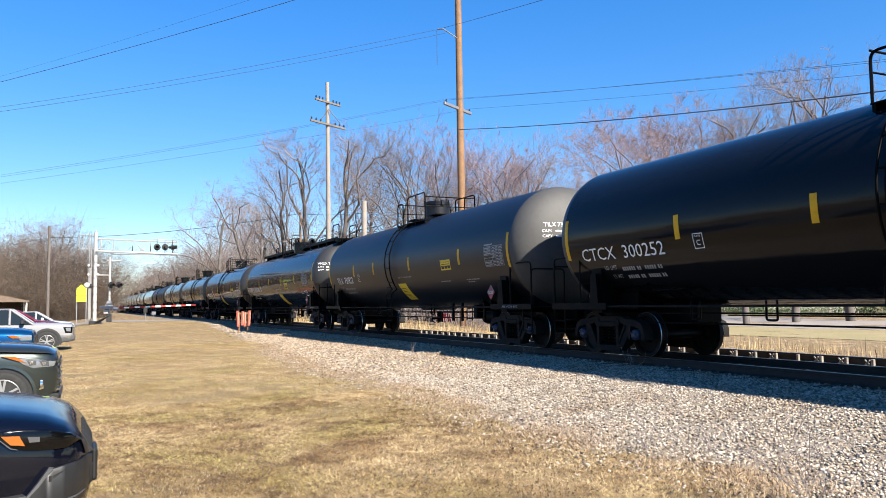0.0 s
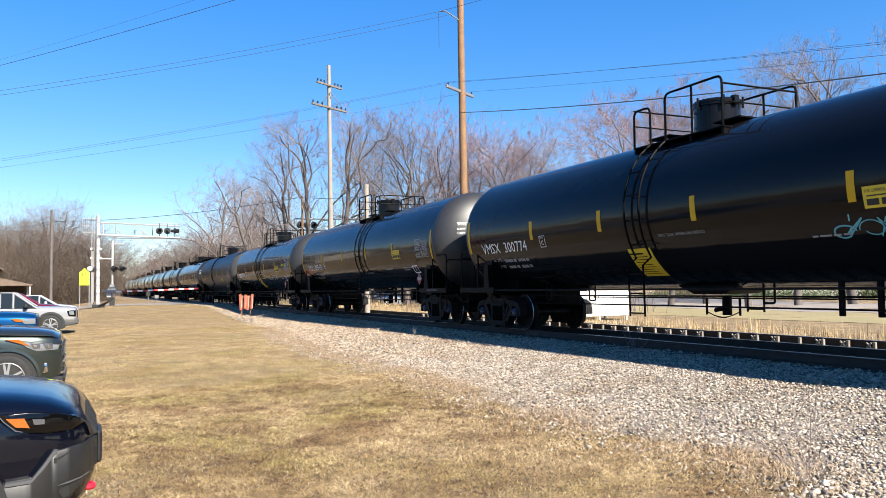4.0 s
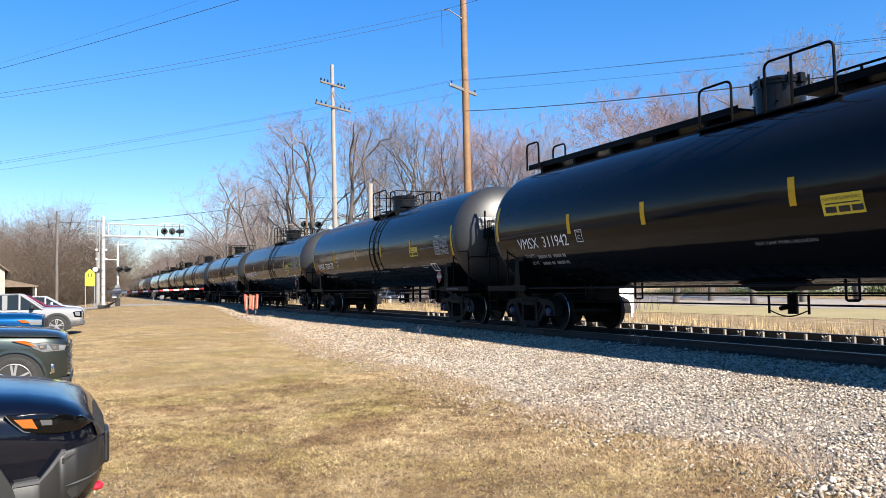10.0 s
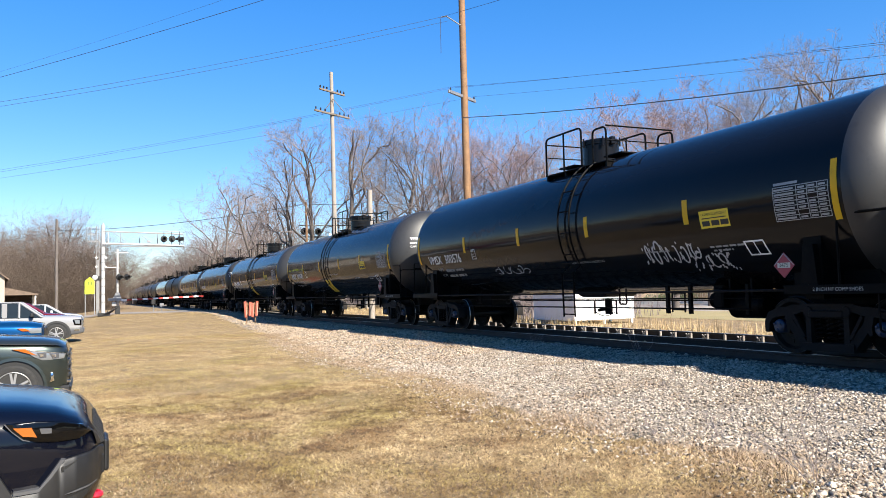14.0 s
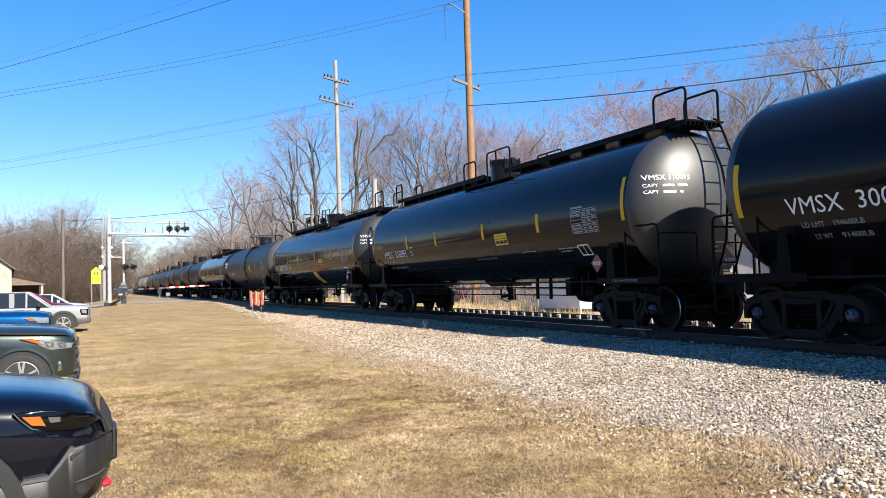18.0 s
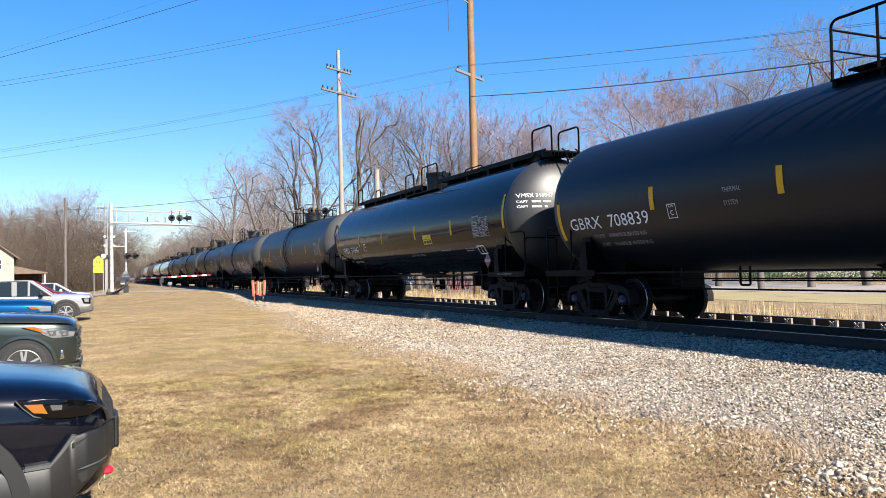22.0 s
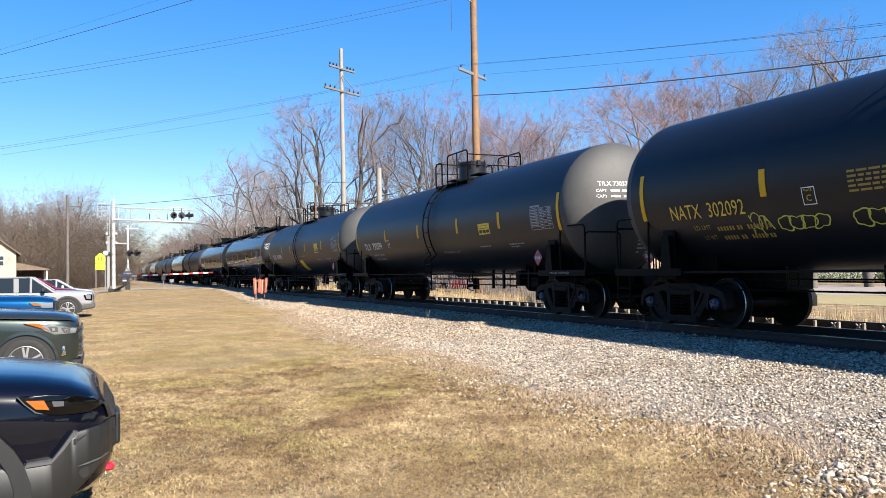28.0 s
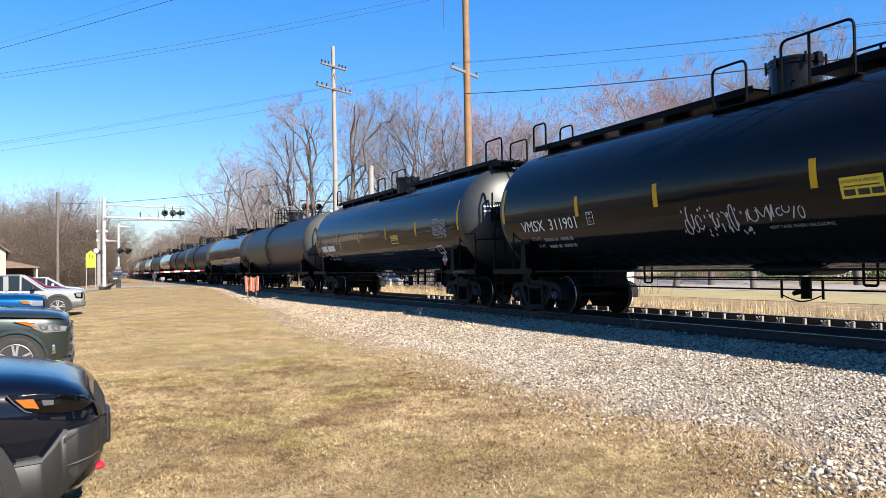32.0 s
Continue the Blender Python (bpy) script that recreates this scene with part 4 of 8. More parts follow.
def add_markings(car, kind, words, ink, stripes, extras, seed, places=(None, None, None, 0.0), span=None):
    """Painted words, stripes and notices; places: panel, table, patch, and how far the small plate mark is moved."""
    px, tx, nx, plate_dx = places
    rnd = random.Random(seed)
    mat = M["gold"] if ink == "gold" else M["white"]
    dim = M["gold_dim"] if ink == "gold" else M["dim"]
    for i, x in enumerate(stripes):
        end = i in (0, len(stripes) - 1)
        z0, z1 = ((2.26, 3.14) if kind == "A" else (1.8, 2.62) if words.startswith("GBRX") else (2.04, 2.92)) if end else (2.24, 2.68)
        part("reflector", patch(x, x + (0.11 if end else 0.13), z0, z1, n=14, lift=0.006), M["yellow"], car, "yellow reflective stripe")
    hy = -0.92 if kind == "A" else -0.5      # the words on the end stand beside the ladder
    if words:
        x0, x1 = {"N": (-7.18, -5.17), "T": (-6.85, -4.84), "G": (-7.0, -4.9), "C": (-7.05, -4.85)}.get(words[0], (-7.12, -4.83))
        x0, x1 = span or ((-6.75, -4.5) if kind == "A" else (x0, x1))
        wide = width_of(words.replace(" ", "  "), 0.36)
        part("lettering", wrapped(words.replace(" ", "  "), 0.38, (x0 + x1) / 2, 2.11, squeeze=(x1 - x0) / wide * 0.947), mat, car, "car number in painted capitals")
        part("lettering", head_words(words, 0.15, hy, 3.06), mat, car)
        part("lettering", head_words("CAPY", 0.1, hy - 0.33, 2.9), mat, car)
        part("lettering", head_words("CAPY", 0.1, hy - 0.33, 2.77), mat, car)
    else:
        part("lettering", bars_on_shell([(0, -0.14, 0.75, 0.26), (0.9, -0.14, 1.05, 0.26)], -7.0, 2.12), mat, car, "unreadable painted car number")
    g = Geo()
    for y0, w, z in ((hy - 0.12, 0.22, 2.88), (hy + 0.16, 0.2, 2.88), (hy - 0.12, 0.24, 2.75), (hy + 0.2, 0.06, 2.75)):
        g.grid(3, 2, lambda u, v: head_point(y0 + w * u, z + 0.045 * v, 0.006))
    part("small_print", g, mat, car)
    part("lettering", wrapped("LD LMT", 0.13, -6.5, 1.83, squeeze=0.4 / width_of("LD LMT", 0.13)), dim, car)
    part("lettering", wrapped("LT WT", 0.13, -6.4, 1.65, squeeze=0.3 / width_of("LT WT", 0.13)), dim, car)
    if words in WEIGHTS:
        wide = 1.2 if len(WEIGHTS[words][0]) > 9 else 0.5
        for row, z in zip(WEIGHTS[words], (1.83, 1.65)):
            part("lettering", wrapped(row, 0.13, -6.15 + wide / 2 + (0.06 if z < 1.8 else 0), z, squeeze=wide / width_of(row, 0.13)), dim, car)
    else:
        part("small_print", bars_on_shell([(dx + 0.068 * k, dz, 0.044, 0.085) for dz in (0.14, -0.05) for dx, n in ((0.06 if dz < 0 else 0.0, 5 if dz < 0 else 6), (0.45, 2), (0.68, 5), (1.06, 2)) for k in range(n)], -6.15, 1.64), dim, car)
    # small plate mark with a letter
    g = Geo()
    for a in ((0, 0, 0.36, 0.02), (0, 0.40, 0.36, 0.02), (0, 0, 0.02, 0.42), (0.34, 0, 0.02, 0.42)):
        g.grid(2, 3, lambda u, v: shell_arc(plate_dx - 4.22 + 0.66 * (a[0] + a[2] * u), 0.66 * (a[1] + a[3] * v), 2.04, 0.004))
    part("plate_mark", g, M["white"], car, "white square plate mark")
    part("lettering", wrapped("C", 0.14, plate_dx - 4.1, 2.14), mat, car)
    part("lettering", wrapped("PLATE", 0.05, plate_dx - 4.1, 2.26), mat, car)
    # inspection table
    if tx is None:
        tx = 5.7 if kind == "A" else 6.3
    g = Geo()
    for k in range(8):
        g.grid(3, 2, lambda u, v: shell_arc(tx + 1.0 * u, 0.075 * k + 0.012 * v, 2.1, 0.004))
    for dx in (0.0, 0.5, 0.72, 0.93, 1.138):
        g.grid(2, 4, lambda u, v: shell_arc(tx + 0.87 * dx + 0.012 * u, 0.537 * v, 2.1, 0.004))
    for k in range(7):
        for dx, w in ((0.03, 0.42), (0.54, 0.14), (0.75, 0.14), (0.96, 0.14)):
            if rnd.random() < 0.85:
                g.grid(2, 2, lambda u, v: shell_arc(tx + 0.87 * dx + 0.87 * w * rnd.uniform(0.99, 1) * u, 0.075 * k + 0.026 + 0.03 * v, 2.1, 0.004))
    g.grid(2, 2, lambda u, v: shell_arc(tx + 0.02 + 0.45 * u, 0.56 + 0.04 * v, 2.1, 0.004))
    part("inspection_table", g, M["dim"], car, "printed white inspection table")
    # small stencils
    part("small_print", bars_on_shell(print_rows(3, [(4.0, 0.02, 0.8, 0.034), (4.05, -0.055, 0.45, 0.034), (2.3, 0.02, 0.65, 0.03)]), 0.9, 1.78), M["dim"], car)
    part("lettering", wrapped("VENT TANK WHEN UNLOADING", 0.085, 1.15 if "patch" not in extras else 0.5, 1.72 if "patch" not in extras else 2.04, squeeze=0.95), M["dim"], car)
    if words == "GBRX 708839":
        part("lettering", wrapped("THERMAL", 0.12, -2.5, 2.42, squeeze=0.8), M["dim"], car)
        part("lettering", wrapped("SYSTEM", 0.12, -2.55, 2.2, squeeze=0.8), M["dim"], car)
    if words == "TILX 198080":
        part("lettering", wrapped("DOT 117J100W", 0.09, 6.75, 2.72), M["dim"], car)
    if "square" in extras:
        g = Geo()
        for a in ((0, 0, 0.42, 0.03), (0, 0.26, 0.42, 0.03), (0, 0, 0.03, 0.28), (0.39, 0, 0.03, 0.28), (0.2, 0, 0.02, 0.28)):
            g.grid(2, 3, lambda u, v: shell_arc(5.7 + a[0] + a[2] * u - 0.1 * (a[1] + a[3] * v), a[1] + a[3] * v, 1.62, 0.004))
        part("stencil_frame", g, M["white"], car)
    if "panel" in extras:
        if px is None:
            px = 2.0 if kind == "A" else 4.25 if words.startswith("VMSX") else 3.2
        pz = 2.04 if kind == "A" else 1.78 if words == "NATX 301973" else 2.13
        p = part("warning_panel", patch(px, px + 0.68, pz, pz + (0.46 if words.startswith(("GBRX", "TILX 198")) else 0.3), n=3), M["panel"], car, "yellow emergency notice panel")
        g = bars_on_shell([(0.06, 0.165, 0.56, 0.018), (0.05, 0.04, 0.18, 0.09), (0.27, 0.04, 0.18, 0.09), (0.48, 0.04, 0.18, 0.09)], px, pz, 0.008)
        part("lettering", wrapped("FOR CHEMICAL EMERGENCY", 0.062, px + 0.34, pz + 0.235, 0.012, squeeze=0.76), M["ink"], p)
        part("notice_print", g, M["ink"], p)
    if "patch" in extras or "pale" in extras:
        lo = 1.23 if kind == "A" else 1.3
        if nx is None:
            nx = 0.2 if kind == "A" else -1.15
        p = part("notice_patch", patch(nx, nx + 0.68, lo, lo + 0.54, n=9, lift=0.006), M["faded"] if "pale" in extras else M["panel"], car, "yellow notice sticker low on the tank")
        g = bars_on_shell([(0.05, 0.08 + 0.065 * k, 0.5 - 0.06 * (k % 3), 0.016) for k in range(8)], nx, lo, 0.009)
        part("notice_print", g, M["cast"], p)
    diamond(car, 6.6, 1.42)
    diamond(car, 8.53, 1.4, end=True)
    g = Geo()
    for k, w in enumerate((0.3, 0.42, 0.36, 0.4)):
        g.grid(2, 2, lambda u, v: head_point(0.15 + w * u, 1.75 - 0.09 * k + 0.04 * v, 0.006))
    part("small_print", g, M["dim"], car)
    v, f = letters("2 INCH HF COMP SHOES", 0.075)
    part("lettering", Geo().add([(7.5 + q[0], -1.4945, 1.04 + q[1]) for q in v], f), M["dim"], car)


LABELS = {
    ("A", "gloss"): "glossy black tank car with a full-length walkway",
    ("B", "gloss"): "glossy black tank car with a manway platform",
    ("A", "matte"): "dull black tank car with a full-length walkway",
    ("B", "matte"): "dull black weathered tank car with a manway platform",
}
PLAIN = {}


SMALL = ("rung", "rail_bracket", "hanger", "bearing_cap", "spring", "walkway_bracket", "brake_rod", "air_hose", "step", "toe_board")


LARGE = ("tank", "tank_head", "hatch", "side_plate", "stub_sill", "saddle", "centre_sill", "sill", "truck", "wheelset", "side_frame", "platform", "walkway", "deck")


def plain_car(kind, paint, flip, rear=0, basket=False):
    """The car without its markings: made once for each kind, then copied. The cars further back, always far off, go without their smaller parts."""
    key = (kind, paint, flip, rear, basket)
    if rear and key not in PLAIN:
        full = plain_car(kind, paint, flip)
        for ob in list(full.children_recursive)[::-1]:
            kept = ob.name.split(".")[0]
            if kept in SMALL or rear == 2 and kept not in LARGE:
                bpy.data.objects.remove(ob)
        PLAIN[key] = full
        return full
    if key not in PLAIN:
        car = thing("tank_car", LABELS[kind, paint], "tank car", "tank cars of the train")
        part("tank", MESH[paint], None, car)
        # the domed ends take a paler, greyer paint than the shell
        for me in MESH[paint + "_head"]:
            part("tank_head", me, None, car, "domed end, greyer than the tank shell")
        add_underframe(car)
        for x in (-7.0, 7.0):
            add_truck(car, x)
        add_hatch(car, M[paint])
        if kind == "A":
            add_walkway(car)
        else:
            add_platform(car, flip)
            add_brake_wheel(car)
        if basket:
            add_brake_platform(car)
        PLAIN[key] = car
        return car
    return copy_thing(PLAIN[key], Matrix.Identity(4))


S2 = (-7.87, -4.6, -1.65, 1.45, 4.3, 7.52)
STRIPES = {0: (-7.87, -4.4, -1.5, 1.4, 4.3, 7.52), 1: (-7.87, -4.66, -2.42, 0.97, 4.7, 7.5), 2: (-7.87, -4.25, -1.57, 1.3, 4.2, 7.52), 3: (-7.87, -4.6, -1.9, 0.84, 3.94, 7.52), 5: (-7.87, -4.72, -2.04, 1.15, 3.99, 7.52), 6: (-7.6, -5.15, -2.2, 1.2, 4.25, 6.98), 7: (-7.87, -4.6, -2.05, 1.45, 4.2, 7.52),
           8: (-7.87, -4.46, -1.55, 1.4, 4.3, 7.52), 9: (-7.87, -4.52, -1.56, 1.34, 3.94, 7.52), 10: (-7.87, -4.57, -1.53, 1.39, 4.45, 7.52), 4: (-7.87, -4.58, -1.6, 1.4, 4.2, 7.52), 13: (-7.87, -4.39, -1.95, 1.3, 4.2, 7.52), 12: (-7.87, -4.5, -1.9, 1.1, 4.0, 7.52), 14: (-7.87, -4.52, -2.08, 1.28, 4.2, 7.52), 15: (-7.87, -4.62, -1.55, 1.0, 3.92, 7.52),
           16: (-7.87, -4.78, -2.0, 1.3, 4.2, 7.52), 17: (-7.6, -4.85, -1.62, 1.2, 4.25, 6.98), 18: (-7.6, -5.15, -2.2, 1.2, 4.25, 6.98), 19: (-7.6, -4.6, -1.9, 1.6, 4.25, 6.98), 20: (-7.87, -4.4, -1.17, 1.95, 4.58, 7.52), 21: (-7.87, -4.27, -2.12, 1.25, 4.5, 7.52), 22: (-7.87, -4.6, -2.0, 1.52, 4.2, 7.52)}
# where each car has its notice panel, table, low sticker and plate mark
PLACES = {1: (3.5, 6.3, -0.3, 0.0), 20: (3.4, 6.3, None, 0.0), 0: (None, None, None, 0.25), 6: (3.1, 5.95, None, 0.0), 17: (None, 5.95, None, 0.0), 2: (None, None, None, 0.2), 4: (None, None, None, -0.1), 13: (None, None, None, 0.09), 3: (4.17, 6.34, -1.14, 0.0), 5: (4.19, 6.4, -1.17, -0.3), 9: (4.35, 6.1, None, 0.0), 10: (4.85, 6.48, None, 0.1), 12: (4.2, 6.2, -1.26, 0.0), 15: (1.58, 5.9, None, 0.07), 21: (3.2, 6.3, -0.49, 2.6), 7: (2.0, 5.65, None, -0.1)}
# where each car number begins and ends
NUMBERS = {0: (-7.32, -4.75), 2: (-6.77, -4.4), 4: (-7.0, -4.62), 7: (-6.85, -4.65), 8: (-7.2, -4.78), 12: (-6.84, -4.55), 13: (-6.73, -4.47), 14: (-6.77, -4.59), 15: (-7.42, -4.72), 16: (-6.99, -4.89), 19: (-7.2, -5.4), 21: (-6.78, -4.5), 22: (-6.95, -4.6)}
M["teal"] = material("teal_spray", (0.1, 0.35, 0.4), 0.6)
M["silver"] = material("silver_spray", (0.4, 0.4, 0.42), 0.6)
M["lilac"] = material("lilac_spray", (0.16, 0.14, 0.24), 0.6)
M["tagyellow"] = material("yellow_spray", (0.42, 0.42, 0.08), 0.6)
M["white_spray"] = material("white_spray", (0.5, 0.5, 0.5), 0.6)
M["red_spray"] = material("red_spray", (0.25, 0.03, 0.03), 0.6)
M["grey_fill"] = material("pale_pink_spray_fill", (0.3, 0.27, 0.28), 0.55, spots=[(2, 4, 0.45, 0.7, (0.22, 0.16, 0.18)), (9, 4, 0.5, 0.75, (0.34, 0.32, 0.32))])
M["faded_fill"] = material("faded_spray_fill", (0.15, 0.12, 0.125), 0.55, spots=[(3, 4, 0.45, 0.7, (0.06, 0.05, 0.055)), (12, 4, 0.5, 0.75, (0.2, 0.17, 0.17))])
M["pink"] = material("pink_spray", (0.2, 0.05, 0.085), 0.6)
# car: shape, place along the tank, height, width, height, line, count, colour, words
GRAFFITI = {
    3: [("line", 3.6, 1.9, 0.9, 0.4, 0.012, 4, "teal", "pale teal scribble")],
    5: [("line", 2.0, 1.85, 2.0, 0.42, 0.013, 9, "silver", "silver scribble"), ("line", -7.6, 2.2, 0.7, 0.4, 0.008, 4, "silver", "faint scribble")],
    9: [("line", 3.8, 1.95, 1.6, 0.4, 0.012, 7, "silver", "thin silver scribble")],
    10: [("line", -3.1, 1.66, 1.6, 0.3, 0.009, 7, "silver", "thin scribble"), ("line", 3.05, 1.78, 1.5, 0.48, 0.016, 14, "silver", "silver tag"), ("line", 4.3, 1.58, 1.0, 0.5, 0.016, 9, "silver", "silver tag")],
    17: [("line", -5.0, 2.02, 1.1, 0.4, 0.012, 6, "lilac", "lilac tag"), ("line", -1.3, 1.9, 1.7, 0.5, 0.014, 8, "lilac", "grey-lilac tag"),
         ("line", 0.75, 2.9, 0.45, 0.6, 0.02, 3, "teal", "green-blue tag"), ("line", 0.6, 2.45, 0.35, 0.55, 0.018, 2, "teal", "green-blue tag"), ("line", 1.4, 1.75, 1.2, 0.32, 0.012, 7, "red_spray", "dull red scribble")],
    18: [("line", 5.4, 1.78, 0.45, 0.5, 0.013, 6, "white_spray", "white tag"), ("line", -1.1, 2.28, 0.9, 0.25, 0.01, 5, "silver", "small pale scribble"), ("line", -1.3, 1.95, 0.5, 0.5, 0.01, 5, "silver", "small pale scribble")],
    19: [("line", -5.03, 1.82, 0.5, 0.45, 0.011, 4, "tagyellow", "thin yellow tag"), ("edge", -4.38, 1.8, 0.9, 0.26, 0.02, 4, "tagyellow", "yellow bubble tag"), ("edge", -3.03, 1.8, 0.75, 0.28, 0.02, 3, "tagyellow", "yellow bubble tag"),
         ("edge", -2.08, 1.9, 0.95, 0.3, 0.02, 4, "tagyellow", "yellow bubble tag"), ("line", -2.33, 1.62, 1.2, 0.28, 0.011, 8, "tagyellow", "thin yellow tag"), ("edge", -0.68, 1.88, 0.65, 0.2, 0.016, 4, "tagyellow", "yellow bubble tag"),
         ("line", 0.35, 2.12, 0.75, 0.36, 0.014, 5, "tagyellow", "angular yellow tag"), ("line", 0.95, 1.72, 0.9, 0.4, 0.014, 6, "tagyellow", "angular yellow tag"), ("line", 2.3, 1.78, 1.2, 0.4, 0.016, 7, "tagyellow", "yellow tag"), ("edge", 3.4, 2.1, 0.7, 0.4, 0.02, 2, "tagyellow", "yellow bubble tag")],
    22: [("line", -1.4, 1.88, 1.6, 0.6, 0.014, 16, "silver", "large silver scribble"), ("line", 0.1, 1.95, 1.2, 0.3, 0.011, 9, "silver", "silver scribble")],
}
SET_IN = {17, 19}      # cars lettered further from their rear end
BASKETS = {3, 8, 14, 15, 17, 23}
CARS = [plain_car(kind, paint, flip, 0 if i < 24 else 1 if i < 38 else 2, i in BASKETS) for i, (edge, kind, paint, flip, words, ink, extras) in enumerate(TRAIN)]
for i, (edge, kind, paint, flip, words, ink, extras) in enumerate(TRAIN):
    car = CARS[i]
    car.matrix_basis = Matrix.Translation((edge + MIDDLE, TRACK_Y, 0))
    if i < 24:
        before = set(car.children)
        add_markings(car, kind, words, ink, STRIPES.get(i, S2), extras, i, PLACES.get(i, (None, None, None, 0.0)), NUMBERS.get(i))
        for ob in set(car.children) - before:      # each car was lettered a little differently
            xs_ = [q.co.x for q in ob.data.vertices]
            if i in SET_IN and max(xs_) < -3.0 and not ob.name.startswith("reflector"):
                ob.location.x += 0.41
        for kind_, x, z, w, hh, r, loops, mat, words_ in GRAFFITI.get(i, ()):
            geo = bubbles(i, x, z, w, hh, r, loops) if kind_ in ("fill", "edge") else scribble(i * 7 + int(x * 3), x, z, w, hh, r, loops)
            part("graffiti", geo, M[mat], car, words_)
        if i == 6:
            part("graffiti", bars_on_shell([(0.0, -0.3, 0.03, 0.5), (0.35, -0.32, 0.02, 0.55), (0.9, -0.2, 0.025, 0.4)], -4.6, 1.9), M["dim"], car, "pale drip marks")
        if i == 5:
            part("graffiti", head_scribble(5, 0.35, 2.75, 0.55, 0.35, 0.012), M["silver"], car, "white scribble on the domed end")
        if i == 17:
            for x in (-3.1, -2.08):
                part("graffiti", sprayed([spiral(x, 0.42)], 2.0, 0.017), M["lilac"], car, "sprayed lilac spiral")
            top = [(-3.7 + 2.0 * k / 20, 0.9 * (k / 20 - 0.5) ** 2 * 1.9 - 0.1) for k in range(21)]
            low = [(x, z - 0.16 - 0.06 * math.sin(math.pi * k / 20)) for k, (x, z) in enumerate(top)]
            part("graffiti", sprayed([top, low, [q for pair in zip(top, low) for q in pair]], 1.58, 0.011), M["teal"], car, "sprayed green zigzag band")
        if i == 18:
            for shapes, x, z, w, hh, r, fill in (("zumha", 1.0, 1.78, 4.5, 0.78, 0.135, "grey_fill"), ("skuem", -5.6, 1.66, 4.2, 0.66, 0.095, "faded_fill")):
                part("graffiti", fat_shapes(shapes, x, z, w, hh, r + 0.05, 0.005), M["pink"], car, "dark pink outline of the graffiti")
                part("graffiti", fat_shapes(shapes, x, z, w, hh, r, 0.011), M[fill], car, "pale slanted graffiti piece")
            p = part("warning_panel", patch(3.05, 3.88, 1.86, 2.12, n=5, lift=0.019), M["panel"], car, "yellow notice panel over the graffiti")
            part("notice_print", bars_on_shell([(0.05, 0.19, 0.72, 0.04), (0.05, 0.05, 0.72, 0.09)], 3.05, 1.86, 0.023), M["ink"], p)
        if i == 19:
            part("small_print", bars_on_shell(print_rows(19, [(0.0, 0.07 * k, 0.72, 0.034) for k in range(5)]), -3.0, 2.16), M["gold_dim"], car)
            p = part("number_panel", patch(3.3, 4.15, 2.33, 2.68, n=5, lift=0.007), M["panel"], car, "yellow panel with two rows of numbers")
            part("notice_print", bars_on_shell([(0.06, 0.22, 0.68, 0.09), (0.06, 0.06, 0.68, 0.09)], 3.3, 2.33, 0.01), M["ink"], p)

# ---- beyond and beside the track ----
M["wood"] = material("creosoted_pole", (0.1584, 0.0858, 0.0429), 0.8, spots=[(1.2, 5, 0.4, 0.7, (0.2244, 0.1221, 0.0561)), (12, 5, 0.5, 0.75, (0.0858, 0.0528, 0.0297))], bump=0.4, bump_scale=30)
M["greywood"] = material("weathered_pole", (0.21, 0.189, 0.168), 0.85, spots=[(1.2, 5, 0.4, 0.7, (0.28, 0.231, 0.189)), (12, 5, 0.5, 0.75, (0.14, 0.119, 0.098))], bump=0.4, bump_scale=30)
M["wire"] = material("wire", (0.03, 0.03, 0.035), 0.5)
M["alu"] = material("painted_aluminium", (0.2023, 0.1993, 0.1963), 0.45, spots=[(3, 4, 0.5, 0.8, (0.1547, 0.1517, 0.1487))])
M["galv"] = material("galvanised_steel", (0.252, 0.252, 0.259), 0.45, metal=0.6, spots=[(8, 4, 0.5, 0.8, (0.245, 0.245, 0.252))])
M["signalblack"] = material("signal_black", (0.01, 0.01, 0.01), 0.5)
M["lens"] = material("red_lens", (0.012, 0.004, 0.004), 0.2)
M["lime"] = material("fluorescent_sign", (0.4216, 0.578, 0.0136), 0.5)
M["white_paint"] = material("white_paint", (0.8, 0.8, 0.79), 0.5, spots=[(2, 4, 0.5, 0.8, (0.7, 0.69, 0.66))])
M["gate_red"] = material("gate_red", (0.33, 0.0264, 0.0198), 0.5)
M["asphalt"] = material("pale_road", (0.204, 0.1734, 0.1496), 0.9, spots=[(0.5, 5, 0.4, 0.7, (0.2244, 0.204, 0.1802)), (30, 3, 0.5, 0.7, (0.136, 0.1292, 0.1224))], bump=0.2)
M["parking"] = material("parking_asphalt", (0.09, 0.09, 0.09), 0.9, spots=[(0.6, 5, 0.4, 0.7, (0.13, 0.125, 0.12)), (40, 3, 0.5, 0.7, (0.06, 0.06, 0.06))], bump=0.3)
M["orange"] = material("orange_paint", (0.2356, 0.0528, 0.02673), 0.6, spots=[(6, 5, 0.5, 0.75, (0.1234, 0.02904, 0.01782)), (20, 4, 0.55, 0.8, (0.2244, 0.1056, 0.07722))], bump=0.1)
M["straw"] = island_vary(material("dry_stalks", (0.4275, 0.323, 0.1615), 0.9), (0.247, 0.1615, 0.076), (0.475, 0.3705, 0.1995))
